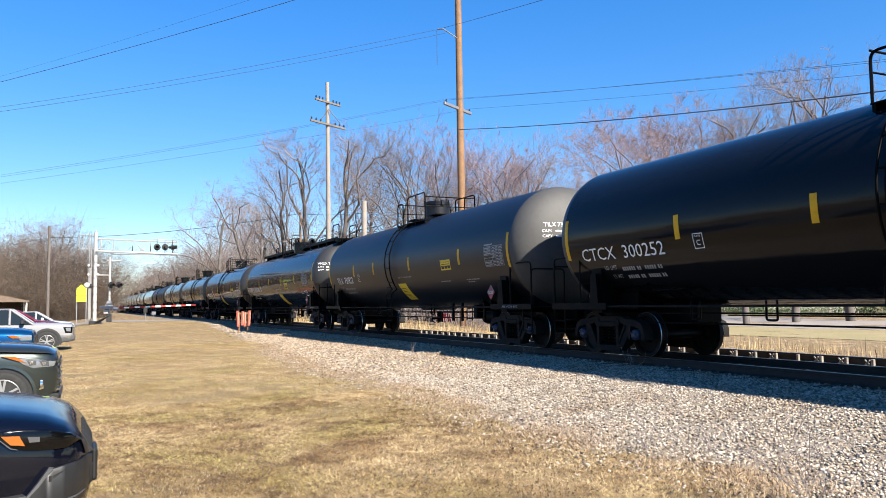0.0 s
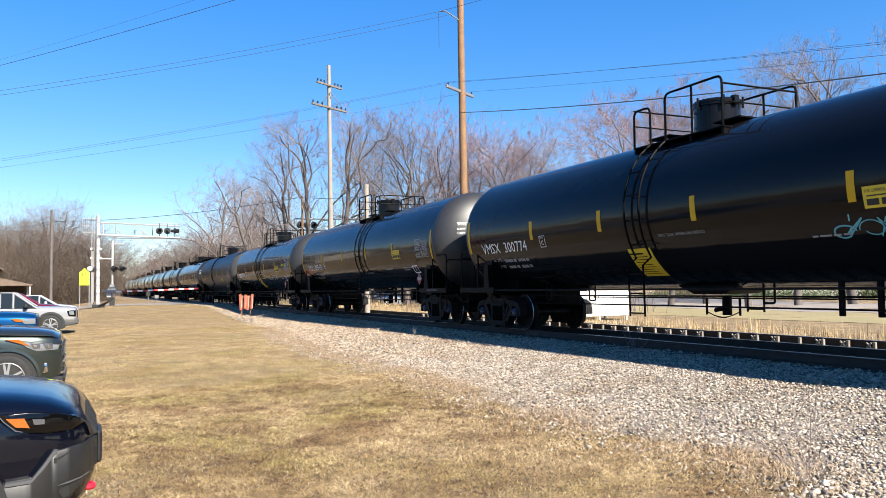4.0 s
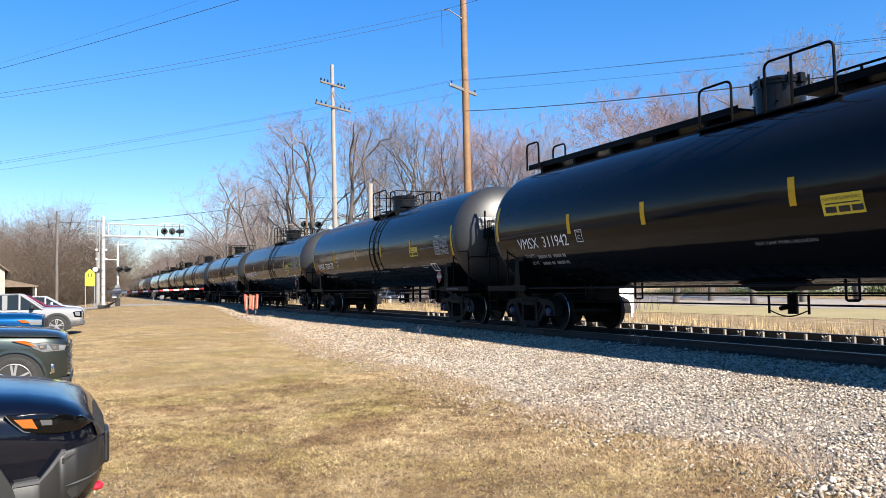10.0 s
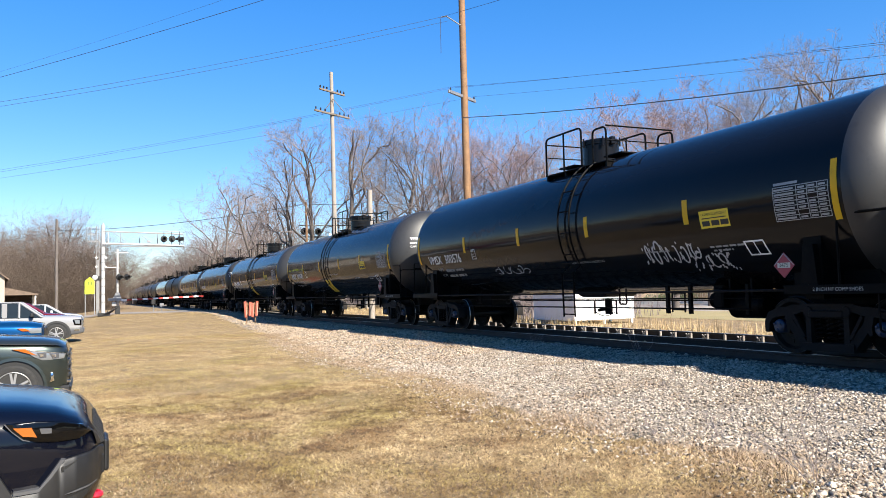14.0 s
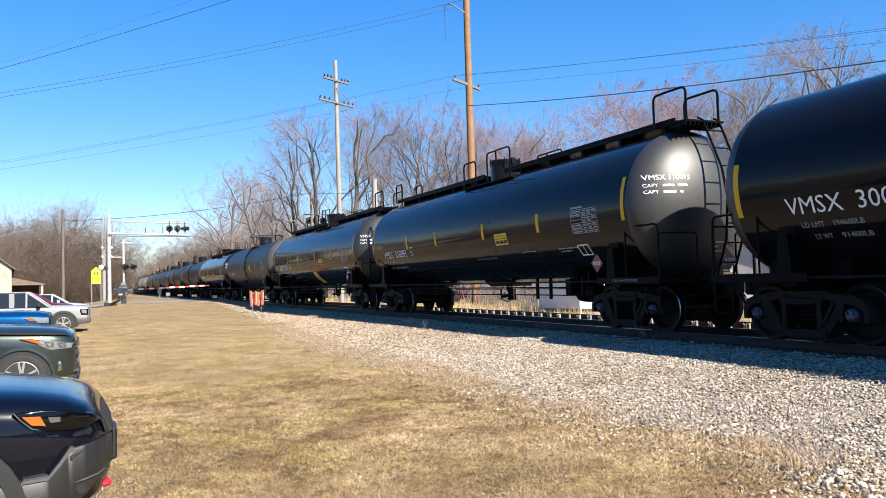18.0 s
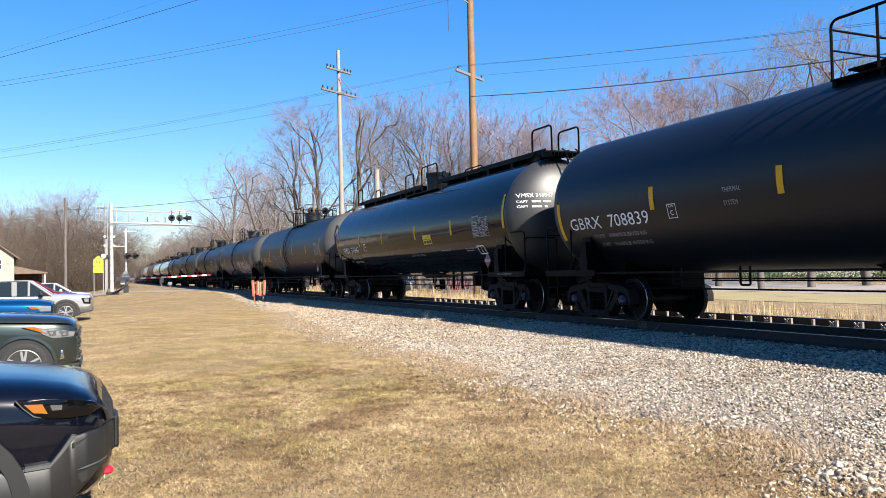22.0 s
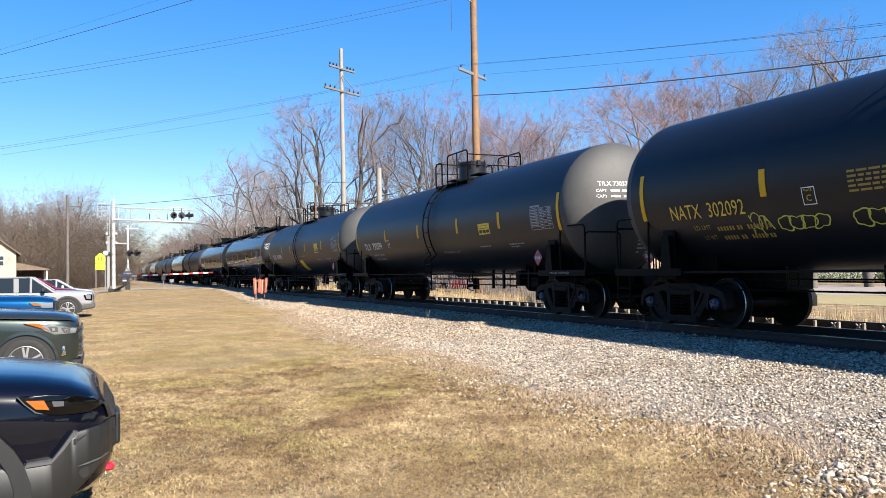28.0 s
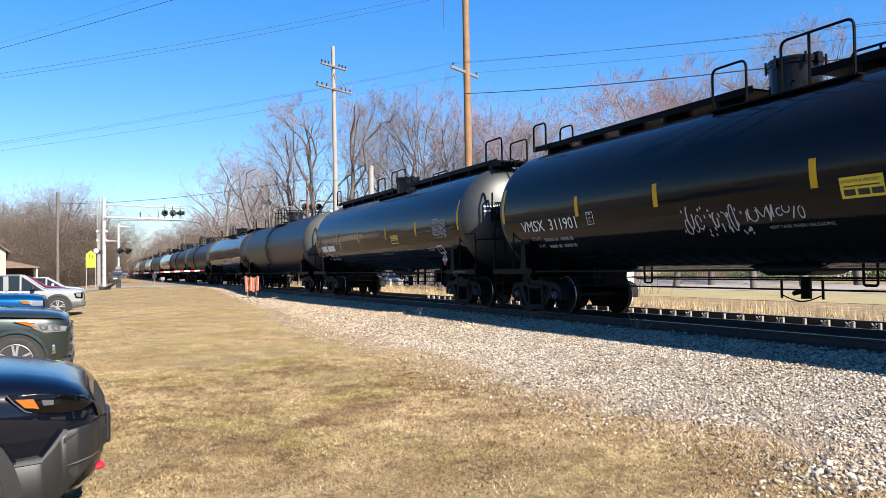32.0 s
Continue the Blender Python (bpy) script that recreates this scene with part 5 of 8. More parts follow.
M["dryblade"] = island_vary(material("dry_blades", (0.4579, 0.3663, 0.1832), 0.9), (0.1431, 0.09158, 0.04236), (0.6869, 0.5323, 0.3034), (0.4407, 0.3171, 0.1568), patches=[(0.3, 0.45, 0.62, (0.86, 0.87, 0.76)), (1.1, 0.5, 0.6, (0.66, 0.58, 0.5)), (0.5, 0.53, 0.66, (0.82, 0.87, 0.62)), (2.6, 0.5, 0.62, (0.66, 0.59, 0.52)), (7.0, 0.5, 0.62, (0.6, 0.54, 0.48)), (26.0, 0.52, 0.6, (0.52, 0.46, 0.4))])
M["farblade"] = island_vary(material("far_dry_blades", (0.42, 0.335, 0.168), 0.9), (0.25, 0.18, 0.085), (0.52, 0.405, 0.225), (0.41, 0.3, 0.15), patches=[(0.3, 0.45, 0.62, (0.86, 0.87, 0.76)), (0.5, 0.53, 0.66, (0.82, 0.87, 0.62)), (1.1, 0.5, 0.6, (0.74, 0.67, 0.58)), (2.6, 0.5, 0.62, (0.76, 0.7, 0.62))])
M["litter"] = island_vary(material("brown_litter", (0.27, 0.19, 0.12), 0.9), (0.12, 0.078, 0.05), (0.44, 0.33, 0.215), (0.29, 0.205, 0.13))
M["deadleaf"] = island_vary(material("dead_leaves", (0.09, 0.06, 0.035), 0.9), (0.05, 0.034, 0.022), (0.16, 0.105, 0.06))
M["bleached"] = island_vary(material("bleached_straw", (0.5, 0.41, 0.26), 0.9), (0.38, 0.3, 0.18), (0.56, 0.46, 0.3))
M["greenblade"] = island_vary(material("green_blades", (0.14, 0.14, 0.042), 0.9), (0.105, 0.1015, 0.0315), (0.238, 0.196, 0.07))
M["stone"] = island_vary(material("limestone", (0.405, 0.378, 0.342), 0.9, bump=0.4, bump_scale=60), (0.0765, 0.0657, 0.054), (0.522, 0.4545, 0.3735), (0.3645, 0.3105, 0.2493), patches=[(0.9, 0.5, 0.68, (0.86, 0.79, 0.72)), (3.5, 0.52, 0.66, (0.78, 0.72, 0.66)), (12.0, 0.52, 0.62, (0.6, 0.56, 0.52))])
M["dusty_stone"] = island_vary(material("dusty_limestone", (0.414, 0.345, 0.253), 0.9, bump=0.4, bump_scale=60), (0.115, 0.0897, 0.06325), (0.46, 0.3737, 0.2818), (0.345, 0.2702, 0.1898), patches=[(0.9, 0.5, 0.68, (0.86, 0.79, 0.72)), (3.5, 0.52, 0.66, (0.78, 0.72, 0.66))])
M["bark"] = material("bare_bark", (0.07507, 0.06298, 0.05606), 0.9, spots=[(2, 5, 0.4, 0.7, (0.1104, 0.09584, 0.0876)), (18, 4, 0.5, 0.75, (0.03533, 0.02738, 0.02502))], bump=0.5, bump_scale=20, vary=0.2)
M["twig"] = material("bare_twigs", (0.1502, 0.1235, 0.1195), 0.9, spots=[(0.5, 4, 0.4, 0.7, (0.1925, 0.1564, 0.1482))], vary=0.2)
M["redtwig"] = material("reddish_twigs", (0.1818, 0.1256, 0.1274), 0.9, spots=[(0.5, 4, 0.4, 0.7, (0.2135, 0.156, 0.158))], vary=0.15)


def flat_sheet(name, x0, x1, y0, y1, lift, mat, label, category, nx=30, ny=6):
    X, Y = np.meshgrid(np.linspace(x0, x1, nx), np.linspace(y0, y1, ny))
    Z = ground_height(X, Y) + lift
    idx = np.arange(nx * ny).reshape(ny, nx)
    q = np.stack([idx[:-1, :-1], idx[:-1, 1:], idx[1:, 1:], idx[1:, :-1]], -1).reshape(-1, 4)
    return tagged(new(name, raw_mesh(name, np.stack([X, Y, Z], -1).reshape(-1, 3), q, mat)), label, category, kind="structure")


flat_sheet("road_beyond", -330, 120, 36.5, 52.0, 0.02, M["asphalt"], "broad pale worn street running along the railway", "road", 160, 10)
M["olive"] = material("winter_lawn", (0.2, 0.165, 0.075), 0.95, spots=[(0.5, 4, 0.4, 0.7, (0.24, 0.19, 0.095)), (6, 4, 0.5, 0.75, (0.14, 0.125, 0.05))], bump=0.4)
flat_sheet("lawn_beyond", -69, 120, 27.5, 36.4, 0.014, M["olive"], "olive winter lawn between the track and the street", "lawn", 60, 6)
flat_sheet("road_crossing", -80, -70.5, -60, 9.6, 0.03, M["asphalt"], "pale worn road leading to the level crossing", "road", 8, 60)
flat_sheet("road_crossing_far", -80, -70.5, 14.4, 36.5, 0.03, M["asphalt"], "pale worn road beyond the level crossing", "road", 8, 20)
flat_sheet("parking_lot", -60, 6, -26, -1.15, 0.015, M["parking"], "grey asphalt parking lot beside the lawn", "parking lot", 80, 24)

# far side rail laid on blocks beside the track
rail("rail_spare", TRACK_Y + 1.85, 0.05, -120, 40, "dark rusty spare rail lying on blocks")
block = Geo().box(-0.028, 0.028, -0.06, -0.005, -0.15, 0.02, 0.006).mesh("block", M["white_paint"])
# pale steel: the sunlight on plates and anchors is put into their colour
M["plate_steel"] = material("sunlit_steel_plate", (0.208, 0.188, 0.168), 0.7, spots=[(9, 4, 0.4, 0.7, (0.176, 0.144, 0.12))], vary=0.25)
block.materials[0] = M["plate_steel"]
support = thing("rail_support", "row of steel tie plates along the spare rail, coloured as sunlit", "rail hardware", kind="structure", at=(0, TRACK_Y + 1.85, 0.01))
for i in range(64):
    part("tie_plate", block, None, support, at=(-30.0 + 0.54 * i, -0.075, 0))
    if i % 4 != 3:
        g = Geo()
        if "anchor" not in MESH:
            for d in (-1, 1):
                g.box(-0.07, 0.07, -0.012, 0.012, -0.012, 0.012, m=Matrix.Translation((-0.12, -0.03, -0.03)) @ Matrix.Rotation(radians(45 * d), 4, "Y"))
            MESH["anchor"] = g.mesh("rail_anchor", M["plate_steel"])
        part("rail_anchor", MESH["anchor"], None, support, at=(-30.0 + 0.54 * i, -0.075, -0.02))

# ties under the track, most of them hidden in ballast
tie_mesh = Geo().box(-0.11, 0.11, -1.3, 1.3, -0.36, -0.175, 0.02).mesh("tie", M["tie"])
bed = thing("track_ties", "dark creosoted wooden ties under the rails", "railway ties", kind="structure", at=(0, TRACK_Y, 0))
for i in range(150):
    part("tie", tie_mesh, None, bed, at=(-75 + 0.53 * i + random.uniform(-0.02, 0.02), 0, random.uniform(-0.01, 0.006)))


# ---- bare trees ----
def unit(v):
    return v / (np.linalg.norm(v, axis=-1, keepdims=True) + 1e-9)


def branch_tree(seed, height, spread, stems, counts, upright, thick, droop=0.0, crook=0.15):
    """Limbs and twigs, level by level: arrays of (from, to, radius, radius)."""
    rs = np.random.RandomState(seed)
    limbs, twigs = [], []
    if stems == 1:
        p = np.array([[0, 0, -0.3]])
        d = unit(np.array([[rs.randn() * 0.05, rs.randn() * 0.05, 1.0]]))
        length = np.array([height * 0.62])
        rad = np.array([height * 0.017 * thick])
    else:
        w = 6.283 * np.arange(stems) / stems + rs.uniform(-0.4, 0.4, stems)
        k = rs.uniform(0.12, 0.62, stems) * spread
        p = np.stack([0.25 * np.cos(w), 0.25 * np.sin(w), np.full(stems, -0.3)], -1)
        d = unit(np.stack([np.cos(w) * k, np.sin(w) * k, np.ones(stems)], -1))
        length = height * rs.uniform(0.6, 0.78, stems)
        rad = np.full(stems, height * 0.008 * thick)
    for level in range(len(counts) + 1):
        steps = (7, 6, 5, 4, 3, 3)[level]
        nodes_p, nodes_d, nodes_r = [], [], []
        q, e, r = p.copy(), d.copy(), rad.copy()
        for i in range(steps):
            e = unit(e + rs.randn(len(q), 3) * (0.07 if level == 0 else crook) + np.array([0, 0, 0.07 * upright - droop * level * 0.02]))
            nq = q + e * (length / steps)[:, None]
            nr = r * (0.88 if level < 2 else 0.8)
            (limbs if level <= 1 else twigs).append((q, nq, r, nr))
            q, r = nq, nr
            nodes_p.append(q)
            nodes_d.append(e)
            nodes_r.append(r)
        if level == len(counts):
            break
        P_, D_, R_ = np.stack(nodes_p), np.stack(nodes_d), np.stack(nodes_r)
        m = counts[level]
        n = len(p)
        pick = np.minimum((steps * (1 - rs.rand(n, m) ** 1.35 * (0.72 if level == 0 and stems == 1 else 0.85))).astype(int), steps - 1)
        own = np.repeat(np.arange(n)[:, None], m, 1)
        pp, dd, rr = P_[pick, own].reshape(-1, 3), D_[pick, own].reshape(-1, 3), R_[pick, own].ravel()
        left = 1.15 - 0.55 * (pick / steps).ravel()
        side = unit(np.cross(dd, rs.randn(len(dd), 3)))
        d = unit(dd + side * (rs.uniform(0.45, 1.05, len(dd)) * spread)[:, None] + np.array([0, 0, 1]) * (upright * rs.uniform(0.1, 0.7, len(dd)))[:, None])
        length = np.repeat(length, m) * rs.uniform(0.42, 0.72, len(pp)) * left
        rad = np.minimum(rr * rs.uniform(0.5, 0.75, len(pp)), (9, 0.085, 0.036, 0.0165, 0.008, 0.005)[level + 1] * thick)
        p = pp
    join = lambda s: tuple(np.concatenate([x[k] for x in s]) for k in range(4))
    return join(limbs), join(twigs)


def sticks(pieces, seg, least):
    """Tapered sticks from pieces, as arrays."""
    if isinstance(pieces, list):
        pieces = tuple(np.array([p[k] for p in pieces], dtype=np.float64) for k in range(4))
    a, b = pieces[0], pieces[1]
    ra, rb = np.maximum(pieces[2], least), np.maximum(pieces[3], least)
    d = b - a
    d /= np.linalg.norm(d, axis=1)[:, None] + 1e-9
    ref = np.where(np.abs(d[:, 2:3]) < 0.9, [[0, 0, 1.0]], [[1.0, 0, 0]])
    u = np.cross(d, ref)
    u /= np.linalg.norm(u, axis=1)[:, None]
    w = np.cross(d, u)
    ring = []
    for c, r in ((a, ra), (b, rb)):
        for k in range(seg):
            t = 2 * math.pi * k / seg
            ring.append(c + (u * math.cos(t) + w * math.sin(t)) * r[:, None])
    v = np.stack(ring, 1).reshape(-1, 3)
    o = np.arange(len(a))[:, None] * (2 * seg)
    f = np.concatenate([np.stack([o[:, 0] + k, o[:, 0] + (k + 1) % seg, o[:, 0] + seg + (k + 1) % seg, o[:, 0] + seg + k], -1) for k in range(seg)])
    return v, f


HEIGHTS = {}


def tree_kind(name, seed, height, spread, twig, stems=1, counts=(9, 6, 5, 4, 3), upright=0.35, thick=1.0, droop=0.0, crook=0.15):
    limbs, twigs = branch_tree(seed, height, spread, stems, counts, upright, thick, droop, crook)
    top = float(np.percentile(twigs[1][:, 2], 99.5))
    HEIGHTS[name] = top
    v, f = sticks(limbs, 6, 0.02)
    trunk = raw_mesh("trunk", v, f, M["bark"])
    trunk.polygons.foreach_set("use_smooth", [True] * len(trunk.polygons))
    v, f = sticks(twigs, 3, 0.0042)
    return trunk, raw_mesh("crown", v, f, twig)


TREES = dict(
    open1=tree_kind("open1", 3, 15, 0.95, M["twig"], counts=(9, 6, 5, 5, 2), upright=0.34, thick=1.0, crook=0.22),
    open2=tree_kind("open2", 11, 14, 1.05, M["twig"], counts=(9, 6, 5, 4, 2), upright=0.28, thick=1.0, crook=0.25),
    bush1=tree_kind("bush1", 5, 12, 0.6, M["twig"], stems=6, counts=(7, 6, 5, 3), upright=0.3, thick=1.1, crook=0.17),
    bush2=tree_kind("bush2", 8, 11, 0.62, M["redtwig"], stems=6, counts=(7, 6, 5, 3), upright=0.3, thick=1.1, crook=0.17),
    wide1=tree_kind("wide1", 21, 11, 1.0, M["redtwig"], counts=(9, 6, 6, 5, 3), upright=0.22, thick=0.9, crook=0.18),
    tall1=tree_kind("tall1", 33, 14, 0.7, M["twig"], counts=(9, 6, 5, 4, 3), upright=0.3, thick=0.9, crook=0.2),
    far1=tree_kind("far1", 41, 13, 1.0, M["twig"], counts=(8, 6, 6, 3), upright=0.15, thick=1.2, crook=0.25),
    far2=tree_kind("far2", 47, 12, 0.8, M["twig"], stems=10, counts=(7, 6, 6), upright=0.22, thick=0.8, crook=0.22),
    far3=tree_kind("far3", 52, 12, 1.0, M["redtwig"], counts=(8, 7, 6, 3), upright=0.2, thick=1.2, crook=0.22),
)


def plant(kind, x, y, height, turn, label, group="bare trees beyond the track", wide=1.0):
    trunk, crown = TREES[kind]
    ob = thing("tree", label, "tree", group)
    k = height / HEIGHTS[kind]
    ob.matrix_basis = Matrix.Translation((x, y, float(ground_height(np.array(x), np.array(y))))) @ Matrix.Rotation(radians(turn), 4, "Z") @ Matrix.Diagonal((k * wide, k * wide, k, 1))
    part("trunk", trunk, None, ob)
    part("crown", crown, None, ob)
    return ob


def at_angle(deg, dist):
    return -dist * math.cos(radians(deg)), dist * math.sin(radians(deg))


# direction from the eye (degrees), distance, height, kind, width
ROW = [
    (11.6, 74, 11.9, "open2", 1.0), (14, 66, 12.8, "open2", 1.0), (16.9, 58, 13.9, "open1", 1.0),
    (7.2, 118, 13.0, "open2", 1.0), (8.6, 96, 14.5, "open1", 0.9), (10.3, 105, 12.5, "wide1", 0.9), (12.4, 84, 12.1, "open1", 0.9), (13.2, 100, 13.2, "open2", 1.1),
    (15.3, 62, 13.9, "open1", 1.0), (19.8, 74, 14.3, "open2", 1.0), (22.2, 60, 14.2, "tall1", 1.1), (24, 60, 14.8, "bush1", 1.15),
    (25.5, 60, 14.1, "wide1", 0.9), (28.2, 60, 14.0, "bush2", 1), (30, 62, 13.0, "wide1", 0.8), (33.2, 60, 14.2, "tall1", 0.9), (35.4, 66, 12.2, "wide1", 0.9),
    (38.2, 52, 13.8, "wide1", 1.05), (41.2, 58, 14.8, "wide1", 1.0), (43.6, 62, 16.1, "wide1", 1.0), (46.4, 56, 16.2, "open2", 0.85), (49.5, 60, 17.4, "tall1", 1.1), (52.8, 64, 18.6, "open1", 0.9), (57, 66, 17.0, "wide1", 1.1),
]
for i, (deg, dist, hh, kind, wide) in enumerate(ROW):
    x, y = at_angle(deg, dist)
    words = {"open1": "tall bare deciduous tree with open dark limbs", "open2": "bare deciduous tree with crooked spreading limbs", "bush1": "bare many-stemmed tree fanning out from its base", "bush2": "reddish bare many-stemmed tree", "wide1": "wide bare tree with reddish fine twigs", "tall1": "slender tall bare tree"}[kind]
    plant(kind, x, y, hh * 1.06, 47 * i, words, wide=wide)
rnd = random.Random(4)
for i in range(30):      # the wood that lines the track into the distance
    X = -128 - 7.5 * i + rnd.uniform(-4, 4)
    plant(rnd.choice(["far1", "far2", "far3"]), X, 19 + rnd.uniform(-2.5, 12) + 0.02 * (-X - 128), rnd.uniform(10.5, 14.5) + 0.012 * (-X - 128), rnd.uniform(0, 360), "distant bare tree in the wood along the track", "wood along the track", 1.2)
for i in range(16):      # the thicket beyond the parked cars
    deg = -9.0 + 0.68 * i + rnd.uniform(-0.3, 0.3)
    x, y = at_angle(deg, rnd.uniform(104, 122))
    edge = 1 - 0.42 * min(1, abs((i - 9.5) / 6)) ** 2
    plant(rnd.choice(["far1", "far2", "open2", "far1"]), x, y, 13.4 * edge * rnd.uniform(0.92, 1.02), rnd.uniform(0, 360), "bare brownish thicket tree beside the crossing", "thicket beside the crossing", 1.15)
for i in range(22):      # far tree line behind the street
    deg = 33 + 1.9 * i
    x, y = at_angle(deg, rnd.uniform(105, 125))
    plant(rnd.choice(["far1", "far2", "far3"]), x, y, rnd.uniform(9, 13), rnd.uniform(0, 360), "distant bare tree beyond the street", "far trees beyond the street", 1.2)
for i in range(26):
    x, y = at_angle(-60 + 2.2 * i, rnd.uniform(125, 150))
    plant(rnd.choice(["far1", "far2", "far3"]), x, y, rnd.uniform(9, 13), rnd.uniform(0, 360), "distant bare tree beyond the parking lot", "far trees beyond the parking lot", 1.2)


def brush(name, n, place, low, high, radius, label, seed, mat, dome=None):
    """Woods too far or too thin to count: leaning sticks with side twigs, joined."""
    rs = np.random.RandomState(seed)
    x, y = place(rs, n)
    z = ground_height(x, y) - 0.1
    hh = low + (high - low) * rs.rand(n) ** 1.5
    if dome is not None:      # lower towards the sides of the clump
        hh *= np.sqrt(np.clip(1 - ((np.degrees(np.arctan2(y, -x)) - dome[0]) / dome[1]) ** 2, 0.3, 1))
    a = np.stack([x, y, z], -1)
    lean = rs.randn(n, 3) * (0.16 if dome is None else 0.75)
    lean[:, 2] = 1
    b = a + unit(lean) * (hh * 0.55)[:, None]
    c = b + unit(lean + rs.randn(n, 3) * 0.3) * (hh * 0.45)[:, None]
    r = radius * (0.6 + 0.8 * rs.rand(n))
    t0 = np.concatenate([b * (1 - k) + c * k for k in (0.0, 0.25, 0.5, 0.75)] + [a * 0.4 + b * 0.6])
    t1 = t0 + unit(np.repeat(lean[None], 5, 0).reshape(-1, 3) * (0.6 if dome is None else 0.15) + rs.randn(5 * n, 3) * 0.7) * np.tile(hh * 0.2, 5)[:, None]
    rt = np.tile(r * 0.4, 5)
    v, f = sticks((np.concatenate([a, b, t0]), np.concatenate([b, c, t1]), np.concatenate([r, r * 0.6, rt]), np.concatenate([r * 0.6, r * 0.25, rt * 0.5])), 3, 0.004)
    tagged(new(name, raw_mesh(name, v, f, mat)), label, "woods", kind="stuff")


def ring(lo, hi, d0, d1):
    def place(rs, n):
        w = np.radians(rs.uniform(lo, hi, n))
        d = rs.uniform(d0, d1, n)
        return -d * np.cos(w), d * np.sin(w)
    return place


brush("far_woods", 6000, ring(-75, 75, 190, 260), 3, 9, 0.08, "distant brown winter woods on the horizon", 1, M["twig"])
M["brushtwig"] = material("brown_brush", (0.1064, 0.0784, 0.06048), 0.9, spots=[(0.08, 4, 0.4, 0.7, (0.0784, 0.056, 0.0448)), (0.5, 4, 0.4, 0.7, (0.1344, 0.1036, 0.0784))])
brush("far_woods", 9000, lambda rs, n: (rs.uniform(-330, -88, n), rs.uniform(17, 36, n)), 3.5, 13.5, 0.03, "brown undergrowth of the wood along the track", 2, M["brushtwig"])
# unseen behind the thicket; added to darken what the far tanks reflect
brush("far_woods", 2200, ring(-14, -0.4, 190, 240), 9, 17, 0.09, "tall brown woods hidden behind the thicket, added for reflections", 5, M["brushtwig"])
# also out of sight: added to keep low sky out of the tank gloss
brush("far_woods", 5000, lambda rs, n: (rs.uniform(-330, -128, n), rs.uniform(-34, -3, n)), 6, 14.0, 0.05, "unseen brown woods beside the track, added for reflections", 6, M["brushtwig"])
brush("thicket_brush", 13000, ring(-10, 1.4, 106, 124), 5.0, 16.0, 0.014, "brown twiggy growth of the thicket", 3, M["brushtwig"], (-2.7, 4.8))
brush("thicket_brush", 1800, lambda rs, n: (rs.uniform(-95, -34, n), rs.uniform(22, 30, n)), 1, 4.5, 0.025, "brown brush beyond the track", 4, M["twig"])


# ---- poles and wires ----
def pole(x, y, top, r0, r1, mat, lean=(0, 0)):
    z0 = float(ground_height(np.array(x), np.array(y))) - 0.1
    pts = [(x + lean[0] * k / 6, y + lean[1] * k / 6, z0 + (top - z0) * k / 6) for k in range(7)]
    return Geo().tube(pts, r0, 14, r1=r1).mesh("shaft", mat)


def insulator(g, x, y, z):
    g.spin([(0, 0.025), (0.05, 0.025), (0.06, 0.06), (0.1, 0.06), (0.12, 0.04), (0.15, 0.055), (0.19, 0.03), (0.2, 0.0)], 8, "z", (x, y, z))


M["armwood"] = material("weathered_crossarm", (0.105, 0.0875, 0.0735), 0.85, spots=[(6, 5, 0.4, 0.7, (0.154, 0.126, 0.105))])
PA = at_angle(16.69, 49.8)
PB = at_angle(26.55, 52.0)
poleA = thing("utility_pole", "grey weathered wooden utility pole with two crossarms", "utility pole", "utility poles")
part("shaft", pole(*PA, 15.55, 0.165, 0.115, M["greywood"], (0.0, -0.1)), None, poleA)
for z, w in ((14.2, 1.15), (12.75, 1.6)):
    g = Geo()
    g.box(-0.06, 0.06, -w, w, -0.06, 0.06, 0.01, m=Matrix.Translation((PA[0] + 0.16, PA[1] - 0.1, z)) @ Matrix.Rotation(radians(30), 4, "Z"))
    arm = part("crossarm", g, M["armwood"], poleA)
    for s in (-1, -0.72, -0.45, 0.45, 0.72, 1):
        q = Matrix.Translation((PA[0] + 0.16, PA[1] - 0.1, z)) @ Matrix.Rotation(radians(30), 4, "Z") @ Vector((0, s * w * 0.94, 0.06))
        g = Geo()
        insulator(g, *q)
        part("insulator", g, M["signalblack"], arm)
for s in (-1, 1):
    g = Geo().tube([(PA[0] + 0.22, PA[1] - 0.08, 13.75), (PA[0] + 0.25 + 0.4 * s, PA[1] - 0.08 + 0.62 * s, 12.8)], 0.025, 6)
    part("brace", g, M["armwood"], poleA)

poleB = thing("utility_pole", "tall brown wooden utility pole with a pale crossarm", "utility pole", "utility poles")
part("shaft", pole(*PB, 24.07, 0.28, 0.21, M["wood"], (-0.16, 0.0)), None, poleB)
g = Geo()
armB = Matrix.Translation((PB[0] + 0.16, PB[1] - 0.45, 14.42)) @ Matrix.Rotation(radians(33), 4, "Z")
g.box(-0.08, 0.08, -1.47, 2.04, -0.1, 0.1, 0.015, m=armB)
arm = part("crossarm", g, M["galv"], poleB, "pale fibreglass crossarm")
for s in (-1.22, 0.57, 1.87):
    g = Geo()
    insulator(g, *(armB @ Vector((0, s, 0.1))))
    part("insulator", g, M["signalblack"], arm)
g = Geo()
g.tube([(PB[0], PB[1] - 0.2, 19.34), (PB[0] - 0.6, PB[1] - 0.95, 20.07), (PB[0] - 0.85, PB[1] - 1.25, 20.07)], 0.045, 6)
part("bracket", g, M["galv"], poleB)
g = Geo()
g.tube([(PB[0] - 0.9, PB[1] - 1.3, 20.07), (PB[0] - 0.9, PB[1] - 1.3, 17.55)], 0.018, 5)
